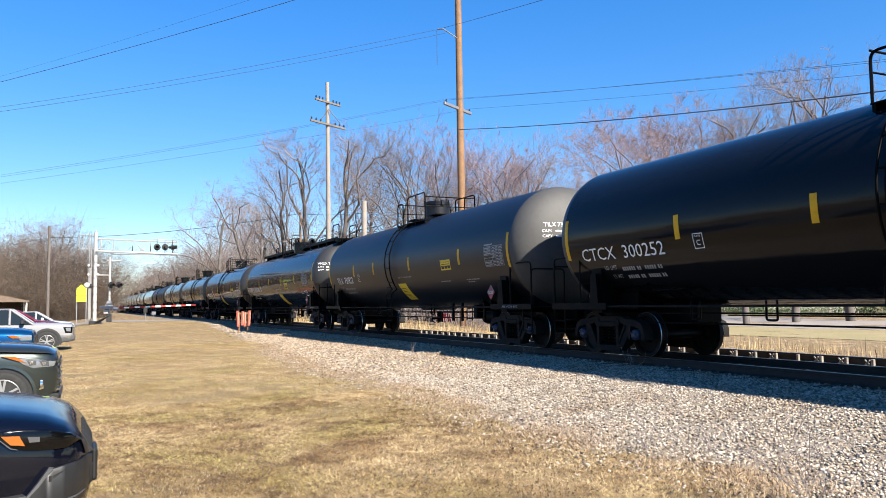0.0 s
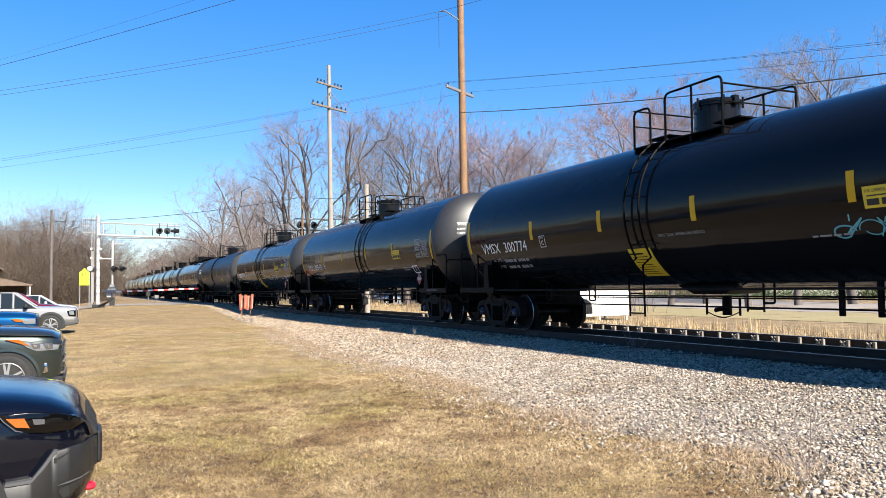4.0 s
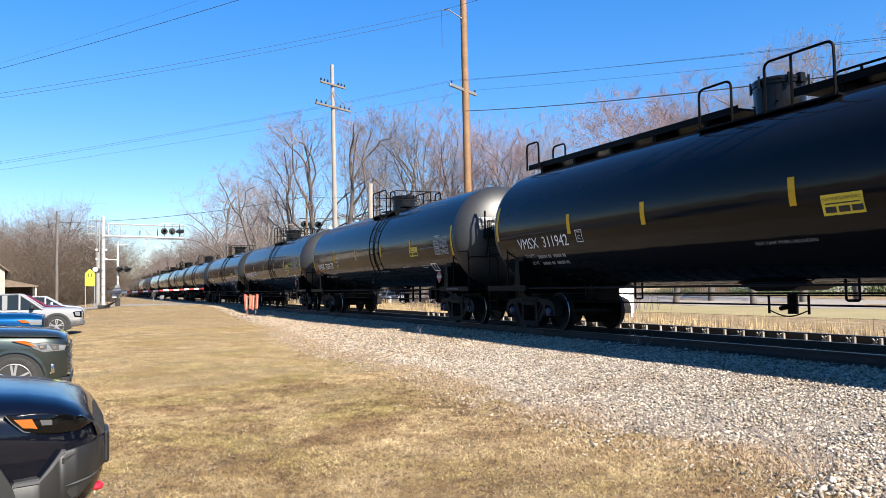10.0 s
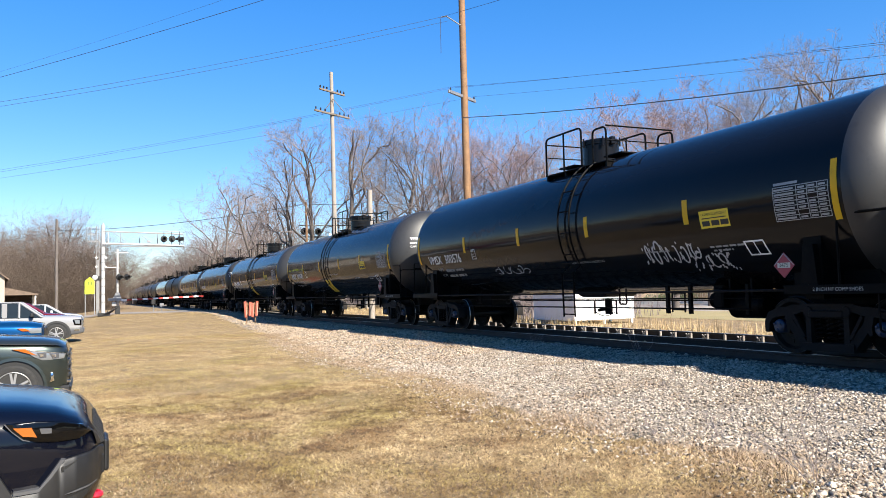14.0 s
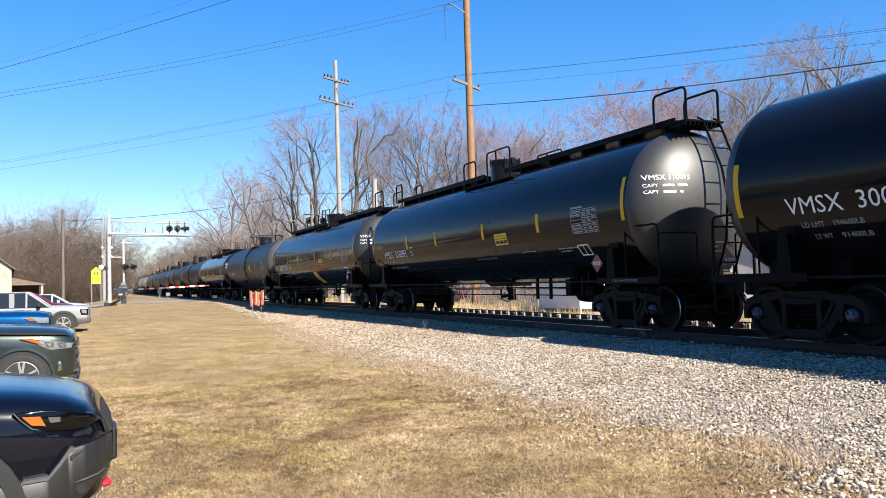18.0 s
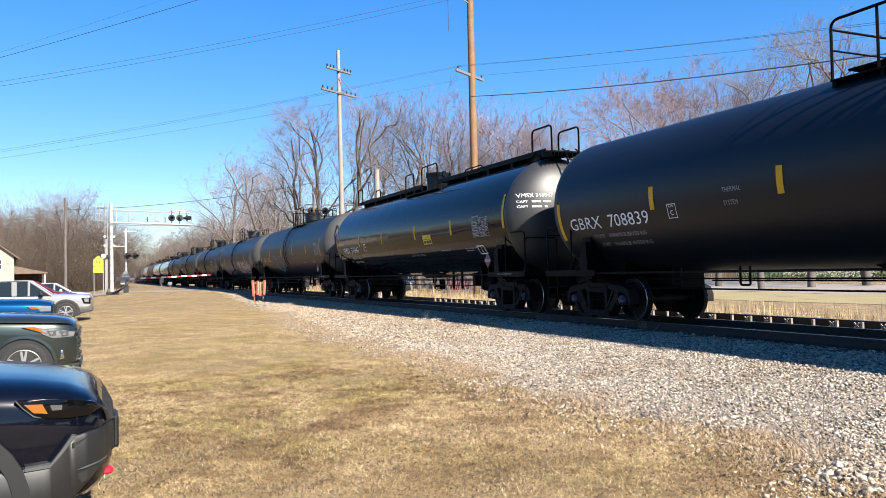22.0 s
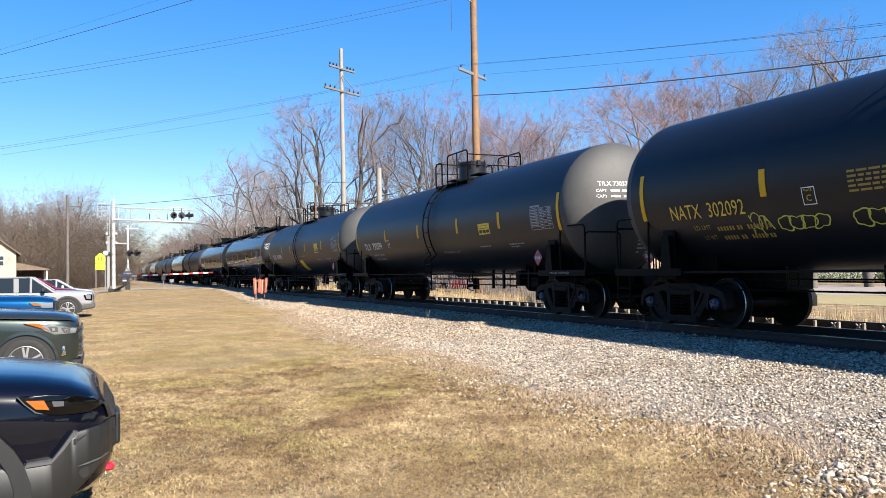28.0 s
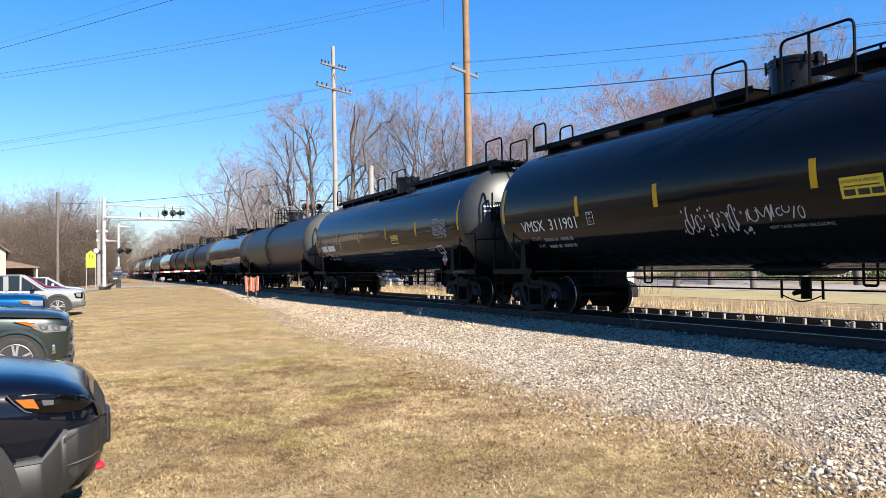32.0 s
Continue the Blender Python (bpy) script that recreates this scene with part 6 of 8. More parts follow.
part("ground_wire", g, M["wire"], poleB)

PW = at_angle(19.26, 38)
stub = thing("utility_pole", "short pale cut-off utility pole", "utility pole", "utility poles")
part("shaft", pole(*PW, 6.24, 0.15, 0.125, M["greywood"]), None, stub)
PD = at_angle(14.6, 60)
thin = thing("utility_pole", "thin dark utility pole behind the train", "utility pole", "utility poles")
part("shaft", pole(*PD, 8.3, 0.1, 0.08, M["wood"]), None, thin)
PC = at_angle(-2.0, 82)
far_pole = thing("utility_pole", "thin weathered utility pole near the thicket", "utility pole", "utility poles")
part("shaft", pole(*PC, 9.0, 0.15, 0.11, M["bark"]), None, far_pole)


def wire(p, q, sag, r, label, n=24):
    p, q = Vector(p), Vector(q)
    pts = [p.lerp(q, i / n) - Vector((0, 0, 4 * sag * (i / n) * (1 - i / n))) for i in range(n + 1)]
    solid("cable", Geo().tube(pts, r, 5), M["wire"], label, "cable", "overhead cables")


def far(deg, elev, dist):
    x, y = at_angle(deg, dist)
    return (x, y, EYE + dist * math.tan(radians(elev)))


topB = (PB[0] - 0.85, PB[1] - 1.25, 20.07)
L0 = at_angle(-9.0, 57)
off = thing("utility_pole", "brown wooden utility pole beside the parking lot", "utility pole", "utility poles")
part("shaft", pole(L0[0], L0[1], 15.3, 0.2, 0.14, M["wood"]), None, off)
wire(topB, (L0[0], L0[1], 13.1), 0.35, 0.011, "thin dark overhead power line")
wire((topB[0] + 0.32, topB[1] + 0.4, 19.75), (L0[0] + 0.6, L0[1] + 0.3, 12.75), 0.35, 0.011, "thin dark overhead power line")
wire(topB, far(52, 24.5, 27), 0.1, 0.013, "thin dark overhead power line")
wire(far(-9, 12.9, 50), far(30, 26.0, 27), 0.25, 0.012, "thin dark overhead power line")
wire((L0[0], L0[1], 14.4), far(20, 24.6, 33), 0.2, 0.005, "thin dark overhead power line")
for s, dz in ((-0.78, 0.0), (-0.62, -0.08), (1.15, -0.4)):
    p = armB @ Vector((0, s * 1.63, 0.3))
    wire(p, (L0[0] + s, L0[1], 8.95 + 2 * dz), 0.25, 0.007, "thin dark overhead power line")
    q = far(60, 14.75 + (s + 0.78) if s < 1 else 14.1, 31 + s)
    wire(p, q, 0.12, 0.007, "thin dark overhead power line")
cabB = (PB[0] + 0.24, PB[1] - 0.3, 12.9)
wire(cabB, far(60, 13.15, 31), 0.28, 0.024, "thick black overhead cable")
wire((PB[0] + 0.1, PB[1] - 0.2, 7.28), (PW[0], PW[1], 5.65), 0.2, 0.014, "thin dark overhead cable")
wire((PW[0], PW[1], 5.65), (PD[0], PD[1], 8.2), 0.1, 0.016, "thin dark overhead cable")
wire((PD[0], PD[1], 8.2), (PC[0], PC[1], 7.9), 0.45, 0.022, "thick black overhead cable")
wire((PC[0], PC[1], 7.9), far(-14, 3.0, 70), 0.5, 0.022, "thick black overhead cable")
wire((PC[0], PC[1], 7.7), far(-14, 2.4, 70), 0.6, 0.016, "thin dark overhead cable")



# ---- level crossing signals ----
def crossing_lamp(parent, x, y, z, face):
    """A round signal lamp with its black backing disc and hood."""
    g = Geo()
    g.spin([(-0.02, 0.0), (-0.02, 0.27), (0.0, 0.27), (0.01, 0.0)], 20, "x")
    g.spin([(-0.3, 0.0), (-0.3, 0.1), (-0.02, 0.13)], 14, "x")
    g.spin([(0.0, 0.14), (0.3, 0.15), (0.3, 0.165), (0.0, 0.155)], 16, "x")
    m = Matrix.Translation((x, y, z)) @ Matrix.Rotation(radians(face), 4, "Z")
    lamp = part("signal_lamp", g, M["signalblack"], parent, at=m)
    g = Geo()
    g.spin([(0.012, 0.11), (0.03, 0.1), (0.05, 0.0)], 16, "x")
    part("lens", g, M["lens"], lamp)


def cantilever(x, y, z0, side, arm_len, label):
    """A mast with a truss arm over the road, its lamps and a service ladder; side: the way the arm goes along Y."""
    c = thing("crossing_cantilever", label, "crossing signal", "crossing signals")
    g = Geo().tube([(x, y, z0), (x, y, 7.0)], 0.19, 18, r1=0.165)
    g.spin([(7.0, 0.185), (7.08, 0.185), (7.1, 0.0)], 16, "z", (x, y, 0))
    part("mast", g, M["alu"], c, "white tubular mast")
    g = Geo()
    g.box(x - 0.35, x + 0.35, y - 0.35, y + 0.35, z0 - 0.15, z0 + 0.12, 0.03)
    for dx in (-0.28, 0.28):
        for dy in (-0.28, 0.28):
            g.tube([(x + dx, y + dy, z0 + 0.1), (x + dx, y + dy, z0 + 0.3)], 0.025, 6)
    part("mast_base", g, M["signalblack"], c)
    tip = y + side * arm_len
    back = y - side * 1.6
    for z in (5.85, 6.75):
        for dx in (-0.25, 0.25):
            g = Geo().tube([(x + dx, y, z), (x + dx - 2.5 * side if side > 0 else x + dx, tip, z - 0.05)], 0.045 if z < 6 else 0.03, 8)
            part("arm_rail", g, M["alu"], c)
    n = 5
    for i in range(n + 1):
        k = i / n
        yy = y + side * arm_len * k
        xx = x - (2.5 * k if side > 0 else 0)
        g = Geo().tube([(xx, yy, 5.85), (xx, yy, 6.75)], 0.022, 6)
        if i < n:
            k2 = (i + 1) / n
            g.tube([(xx, yy, 6.75), (x - (2.5 * k2 if side > 0 else 0), y + side * arm_len * k2, 5.85)], 0.018, 6)
        part("arm_strut", g, M["alu"], c)
    g = Geo()   # service basket behind the mast
    for a, b in (((x, back, 5.1 + 0.75), (x, y, 5.85)), ((x, back, 6.9), (x, y, 6.9)), ((x, back, 5.85), (x, back, 6.9)), ((x, (back + y) / 2, 5.85), (x, (back + y) / 2, 6.9))):
        g.tube([a, b], 0.022, 6)
    part("basket_rail", g, M["alu"], c)
    for k in range(3):
        yy = y + side * arm_len * (0.74 + 0.1 * k)
        crossing_lamp(c, x - (2.5 * (0.74 + 0.1 * k) if side > 0 else 0) + 0.35, yy, 6.2, 0 if k != 1 else 180)
    # ladder
    for dy in (-0.5, -0.28):
        part("ladder_rail", Geo().tube([(x + 0.1, y + dy * side, z0 + 0.6), (x + 0.1, y + dy * side, 6.9)], 0.022, 6), M["alu"], c)
    for k in range(18):
        part("rung", Geo().tube([(x + 0.1, y - 0.5 * side, z0 + 0.9 + 0.33 * k), (x + 0.1, y - 0.28 * side, z0 + 0.9 + 0.33 * k)], 0.014, 5), M["alu"], c)
    for k in range(7):     # clamps
        g = Geo()
        g.spin([(0, 0.2), (0.05, 0.2)], 14, "z", (x, y, 1.2 + 0.7 * k))
        part("clamp", g, M["galv"], c)
    return c


def near_cantilever(x, y, z0):
    """The mast beside the lawn: truss arm over the road with three lamps, a service basket and a ladder."""
    c = thing("crossing_cantilever", "white cantilever crossing signal mast beside the lawn", "crossing signal", "crossing signals")
    g = Geo().tube([(x, y, z0), (x, y, 7.0)], 0.15, 18, r1=0.13)
    g.spin([(7.0, 0.15), (7.06, 0.15), (7.09, 0.05), (7.25, 0.04), (7.26, 0.0)], 16, "z", (x, y, 0))
    part("mast", g, M["mast_white"], c, "white tubular mast")
    part("mast_base", Geo().box(x - 0.35, x + 0.35, y - 0.4, y + 0.5, z0 - 0.15, z0 + 0.12, 0.03), M["signalblack"], c)
    for dx in (-0.28, 0.28):
        for dy in (-0.3, 0.32):
            part("bolt", Geo().tube([(x + dx, y + dy, z0 + 0.1), (x + dx, y + dy, z0 + 0.3)], 0.025, 6), M["signalblack"], c)
    inner, tip = y + 0.36, y + 6.02
    for dx in (-0.28, 0.28):
        part("arm_rail", Geo().tube([(x + dx, y, 5.6), (x + dx, tip, 5.44)], 0.06, 8), M["mast_white"], c)
        part("arm_rail", Geo().tube([(x + dx, y, 6.56), (x + dx, tip, 6.4)], 0.03, 8), M["alu"], c)
    part("arm_deck", Geo().box(x - 0.26, x + 0.26, y + 1.2, tip, 5.36, 5.4, 0.005), M["galv"], c, "dark grating under the arm")
    for yy in (inner, y + 1.26, y + 4.0, tip):
        k = (yy - y) / 6.02
        for dx in (-0.28, 0.28):
            part("arm_strut", Geo().tube([(x + dx, yy, 5.6 - 0.16 * k), (x + dx, yy, 6.56 - 0.16 * k)], 0.03 if yy == inner else 0.016, 6), M["mast_white"] if yy == inner else M["alu"], c)
    for ya, yb in ((0.72, 1.78), (2.48, 3.62)):
        part("arm_strut", Geo().tube([(x + 0.28, y + ya, 6.5), (x + 0.28, y + yb, 5.6)], 0.026, 6), M["alu"], c)
    part("junction_box", Geo().box(x + 0.1, x + 0.34, y + 3.2, y + 3.42, 5.68, 5.86, 0.01), M["galv"], c)
    for yy in (2.66, 3.98):
        part("hanger", Geo().tube([(x + 0.3, y + yy, 5.62), (x + 0.3, y + yy, 6.05)], 0.035, 6), M["signalblack"], c)
    part("lamp_rail", Geo().tube([(x + 0.3, y + 4.1, 6.62), (x + 0.3, tip, 6.54)], 0.03, 6), M["alu"], c)
    for k, yy in enumerate((4.48, 5.08, 5.66)):
        crossing_lamp(c, x + 0.36, y + yy, 5.98, (0, 195, 62)[k])
        part("lamp_stem", Geo().tube([(x + 0.3, y + yy, 5.45), (x + 0.3, y + yy, 6.6)], 0.028, 6), M["signalblack"], c)
    for a, b in (((-1.16, 5.77), (0, 5.77)), ((-1.16, 6.83), (0, 6.83)), ((-1.16, 5.77), (-1.16, 6.83)), ((-0.88, 5.77), (-0.88, 6.83)), ((-0.6, 6.3), (-1.16, 6.3))):
        part("basket_rail", Geo().tube([(x, y + a[0], a[1]), (x, y + b[0], b[1])], 0.032, 6), M["alu"], c)
    for dy in (-0.46, -0.29):
        part("ladder_rail", Geo().tube([(x + 0.1, y + dy, z0 + 0.05), (x + 0.1, y + dy, 7.0)], 0.032, 6), M["alu"], c)
    for k in range(19):
        part("rung", Geo().tube([(x + 0.1, y - 0.46, z0 + 0.6 + 0.33 * k), (x + 0.1, y - 0.29, z0 + 0.6 + 0.33 * k)], 0.018, 5), M["alu"], c)
    part("conduit", Geo().tube([(x + 0.06, y - 0.38, z0), (x + 0.06, y - 0.38, 4.3)], 0.075, 8), M["alu"], c, "grey conduit behind the ladder")
    for k in range(8):
        g = Geo().spin([(0, 0.14), (0, 0.168), (0.05, 0.168), (0.05, 0.14)], 14, "z", (x, y, 1.0 + 0.62 * k))
        part("clamp", g, M["galv"], c)
    return c


M["mast_white"] = material("white_mast_paint", (0.34, 0.335, 0.33), 0.45, spots=[(3, 4, 0.5, 0.8, (0.27, 0.265, 0.26))])
near_signal = near_cantilever(-66, 0.95, 0.06)
for z in (4.49, 3.78):
    for yy in (0.47, 1.14):
        g = Geo().box(-0.01, 0.01, -0.085, 0.085, -0.085, 0.085, m=Matrix.Translation((-65.75, yy, z)) @ Matrix.Rotation(radians(45), 4, "X"))
        part("diamond_plate", g, M["mast_white"], near_signal, "small white diamond plate")
g = Geo().spin([(0, 0.0), (0.0, 0.21), (0.1, 0.18), (0.15, 0.0)], 16, "x", (-65.7, 0.37, 2.94))
part("bell", g, M["mast_white"], near_signal, "round pale bell housing")
part("bell_bracket", Geo().box(-65.85, -65.7, 0.5, 0.8, 2.84, 3.04, 0.02), M["signalblack"], near_signal)
for k in range(3):
    part("conduit", Geo().tube([(-65.8 + 0.1 * k, 1.0, 0.06), (-65.6 + 0.1 * k, 1.5 + 0.1 * k, 0.22 + 0.1 * k), (-65.9, 2.05, 0.62)], 0.05, 6), M["signalblack"], near_signal, "black conduit sloping from the base")
far_signal = cantilever(-60, 20.6, -0.3, -1, 5.6, "white cantilever crossing signal beyond the train")
g = Geo()
for d in (-1, 1):
    g.box(-0.02, 0.02, -0.6, 0.6, -0.11, 0.11, m=Matrix.Translation((-59.6, 17.75, 5.6)) @ Matrix.Rotation(radians(50 * d), 4, "X"))
part("crossbuck", g, M["white_paint"], far_signal, "white crossed boards")

gate = thing("crossing_gate", "lowered crossing gate with a red and white striped arm", "crossing gate")
part("mast", Geo().tube([(-71.5, 2.16, 0.0), (-71.5, 2.16, 5.5)], 0.085, 12), M["mast_white"], gate)
part("gate_mechanism", Geo().box(-71.75, -71.25, 1.72, 2.06, 0.68, 1.02, 0.03), M["mast_white"], gate, "small white gate mechanism case")
part("pedestal", Geo().box(-71.65, -71.35, 1.95, 2.35, -0.1, 0.68, 0.03), M["signalblack"], gate)
for s_ in (-1, 1):
    g = Geo().plate([(1.42, 1.12), (1.42, 1.32), (1.8, 1.34), (2.03, 1.8), (2.28, 1.8), (2.45, 1.3), (2.85, 1.04), (2.75, 0.96), (2.3, 1.1), (2.0, 1.1)], -0.03, 0.03)
    part("counterweight", g, M["galv"], gate, "grey counterweight arm of the gate", at=Matrix.Translation((-71.5 + 0.3 * s_, 0, 0)) @ Matrix.Rotation(radians(90), 4, "Z"))
for y0, y1, z in ((1.93, 3.0, 5.21), (1.2, 2.16, 3.95)):
    part("signal_arm", Geo().tube([(-71.5, y0, z), (-71.5, y1, z)], 0.045, 6), M["mast_white"], gate)
part("signal_arm", Geo().tube([(-71.35, 2.1, 3.12), (-71.35, 3.3, 3.16)], 0.05, 6), M["signalblack"], gate)
for yy in (2.26, 2.86):
    crossing_lamp(gate, -71.2, yy, 3.1, 40)
for k in range(16):
    y0 = 2.45 + 0.42 * k
    zz = 1.15 + 0.012 * k
    part("gate_stripe", Geo().box(-71.16, -71.1, y0, y0 + 0.42, zz - 0.06, zz + 0.07, 0.006), M["gate_red"] if k % 2 else M["white_paint"], gate)

sign = thing("school_sign", "fluorescent yellow-green pentagon crossing sign on two posts", "road sign")
SX, SY, SZ = -80.0, 0.0, -0.05
g = Geo().plate([(-0.42, 0.0), (-0.42, 0.6), (0.0, 1.0), (0.42, 0.6), (0.42, 0.0)], -0.01, 0.01)
face = Matrix.Translation((SX, SY, SZ + 2.45)) @ Matrix.Rotation(radians(90), 4, "Z")
part("sign_plate", g, M["lime"], sign, at=face)
g = Geo().box(-0.42, 0.42, -0.01, 0.01, -0.6, -0.04)
part("lower_plate", g, M["lime"], sign, at=face)
g = Geo()
for x in (-0.13, 0.13):
    g.box(x - 0.04, x + 0.04, -0.016, -0.012, 0.22, 0.55)
    g.box(x - 0.035, x + 0.035, -0.016, -0.012, 0.58, 0.66)
part("sign_marks", g, M["ink"], sign, at=face)
for y in (-0.38, 0.42):
    part("post", Geo().box(SX - 0.08, SX - 0.03, SY + y - 0.035, SY + y + 0.035, SZ - 0.2, SZ + 3.1, 0.006), M["galv"], sign)
for k, (yy, hh) in enumerate(((5.9, 1.25), (6.7, 0.8))):
    box_ = thing("relay_box", "small grey trackside box on a post", "relay box")
    zb = float(ground_height(np.array(-84.0), np.array(yy)))
    part("post", Geo().tube([(-84, yy, zb - 0.1), (-84, yy, zb + hh)], 0.05, 8), M["galv"], box_)
    part("case", Geo().box(-84.15, -83.85, yy - 0.2, yy + 0.2, zb + hh * 0.55, zb + hh, 0.03), M["galv"] if k else M["signalblack"], box_)

# ---- orange barrier on the ballast edge ----
OX, OY = -44.6, 8.35
OZ = float(bed_height(np.array([OX]), np.array([OY]))[0])
barrier = thing("orange_barrier", "weathered orange board marker standing on the gravel", "barrier", at=(OX, OY, OZ))
M["pale_band"] = material("pale_stripe", (0.33, 0.2376, 0.1848), 0.6, spots=[(9, 4, 0.45, 0.7, (0.2376, 0.132, 0.0858))])
for k in range(4):
    y = -0.27 + 0.18 * k
    m_ = Matrix.Translation((0.03 * (k % 2), 0, 0)) @ Matrix.Rotation(radians((3, -2, 1, -3)[k]), 4, "X")
    part("panel", Geo().box(-0.02, 0.02, y - 0.08, y + 0.075, 0.36 + 0.06 * (k % 2), 1.28 - 0.05 * (k % 3), 0.014), M["orange"], barrier, at=m_)
    part("stripe", Geo().box(0.021, 0.026, y + 0.02, y + 0.05, 0.5, 1.16), M["pale_band"], barrier, at=m_)
for z in (0.55, 1.05):
    part("crossbar", Geo().box(-0.06, -0.022, -0.34, 0.34, z, z + 0.09, 0.01), M["wood"], barrier)
for y, d in ((-0.2, -0.05), (0.2, 0.07)):
    part("leg", Geo().tube([(-0.08, y + d, -0.1), (-0.08, y, 1.2)], 0.035, 6), M["wood"], barrier)

# ---- white equipment cabinet beyond the track ----
CX, CY, CW, CD, CH = -29.8, 20.2, 3.4, 3.5, 2.5
czz = float(ground_height(np.array(CX), np.array(CY)))
cab = thing("equipment_cabinet", "white metal equipment cabinet raised on short legs", "cabinet", at=Matrix.Translation((CX, CY, czz)) @ Matrix.Rotation(radians(2), 4, "Z"))
part("case", Geo().box(-CW, 0, 0, CD, 0.16, CH, 0.02), M["white_paint"], cab)
part("roof", Geo().box(-CW - 0.06, 0.06, -0.06, CD + 0.06, CH, CH + 0.07, 0.015), M["white_paint"], cab)
for k in range(4):
    part("door_panel", Geo().box(-0.0, 0.018, 0.04 + CD / 4 * k, CD / 4 * (k + 1) - 0.03, 0.24, CH - 0.1, 0.006), M["white_paint"], cab)
    part("handle", Geo().box(0.018, 0.05, CD / 4 * (k + 1) - 0.12, CD / 4 * (k + 1) - 0.08, 1.0, 1.16, 0.006), M["galv"], cab)
for x in (-CW + 0.1, -CW / 2, -0.1):
    for y in (0.1, CD / 2, CD - 0.1):
        part("leg", Geo().box(x - 0.05, x + 0.05, y - 0.05, y + 0.05, -0.1, 0.16, 0.005), M["white_paint"], cab)

# ---- houses ----
M["siding"] = material("cream_siding", (0.2971, 0.2581, 0.2122), 0.7, spots=[(1.5, 4, 0.5, 0.8, (0.2687, 0.2334, 0.191))])
M["whiteside"] = material("white_siding", (0.4312, 0.4042, 0.3665), 0.7, spots=[(1.5, 4, 0.5, 0.8, (0.3773, 0.3503, 0.3126))])
M["tanside"] = material("tan_brick", (0.2448, 0.1768, 0.1292), 0.8, spots=[(5, 4, 0.5, 0.8, (0.1904, 0.136, 0.102))])
M["shingle"] = material("brown_shingles", (0.1088, 0.0782, 0.0578), 0.9, spots=[(4, 5, 0.4, 0.7, (0.1496, 0.1088, 0.0816)), (20, 4, 0.5, 0.8, (0.068, 0.051, 0.0408))], bump=0.3)
M["pane"] = material("dark_pane", (0.02, 0.025, 0.03), 0.08, spec=0.7)
M["trim"] = material("white_trim", (0.75, 0.74, 0.71), 0.6)
M["fence"] = material("brown_fence", (0.14, 0.098, 0.063), 0.85, spots=[(4, 5, 0.4, 0.7, (0.196, 0.14, 0.091))], vary=0.2)


def house(x, y, turn, w, d, wall_h, roof_h, wall, label, windows, porch=False):
    """A gabled house: w along its front (local x), d deep; the front faces local -y."""
    z = float(ground_height(np.array(x), np.array(y)))
    h_ = thing("house", label, "house", at=Matrix.Translation((x, y, z)) @ Matrix.Rotation(radians(turn), 4, "Z"))
    g = Geo()
    g.plate([(-w / 2, -0.3), (w / 2, -0.3), (w / 2, wall_h), (0, wall_h + roof_h), (-w / 2, wall_h)], 0, d)
    part("house_body", g, wall, h_)
    for s in (-1, 1):
        L = math.hypot(w / 2 + 0.4, roof_h * (w / 2 + 0.4) / (w / 2))
        g = Geo().box(0, L, -0.4, d + 0.4, 0, 0.14, 0.02)
        m = Matrix.Translation((0, 0, wall_h + roof_h + 0.02)) @ Matrix.Rotation(math.atan2(roof_h, w / 2), 4, "Y")
        if s < 0:
            m = Matrix.Rotation(math.pi, 4, "Z") @ Matrix.Translation((0, -d, 0)) @ m
        part("roof", g, M["shingle"], h_, at=m)
    for face, u, zz, ww, hh in windows:
        if face == "front":
            m = Matrix.Translation((u, 0, zz))
        else:
            m = Matrix.Translation((w / 2 if face == "right" else -w / 2, u, zz)) @ Matrix.Rotation(radians(90 if face == "right" else -90), 4, "Z")
        win = part("window", Geo().box(-ww / 2, ww / 2, -0.05, 0.0, 0, hh, 0.01), M["trim"], h_, at=m)
        part("pane", Geo().box(-ww / 2 + 0.09, ww / 2 - 0.09, -0.058, -0.052, 0.09, hh / 2 - 0.03), M["pane"], win)
        part("pane", Geo().box(-ww / 2 + 0.09, ww / 2 - 0.09, -0.058, -0.052, hh / 2 + 0.03, hh - 0.09), M["pane"], win)
    if porch:
        g = Geo().plate([(0, 2.5), (0, 3.4), (3.4, 2.62), (3.4, 2.5)], 0.4, d - 0.4)
        part("porch_roof", g, M["shingle"], h_, at=Matrix.Translation((w / 2, 0, 0)))
        for yy in (0.7, d / 2, d - 0.7):
            part("porch_post", Geo().box(w / 2 + 3.05, w / 2 + 3.2, yy - 0.08, yy + 0.08, -0.2, 2.55, 0.01), M["trim"], h_)
    return h_


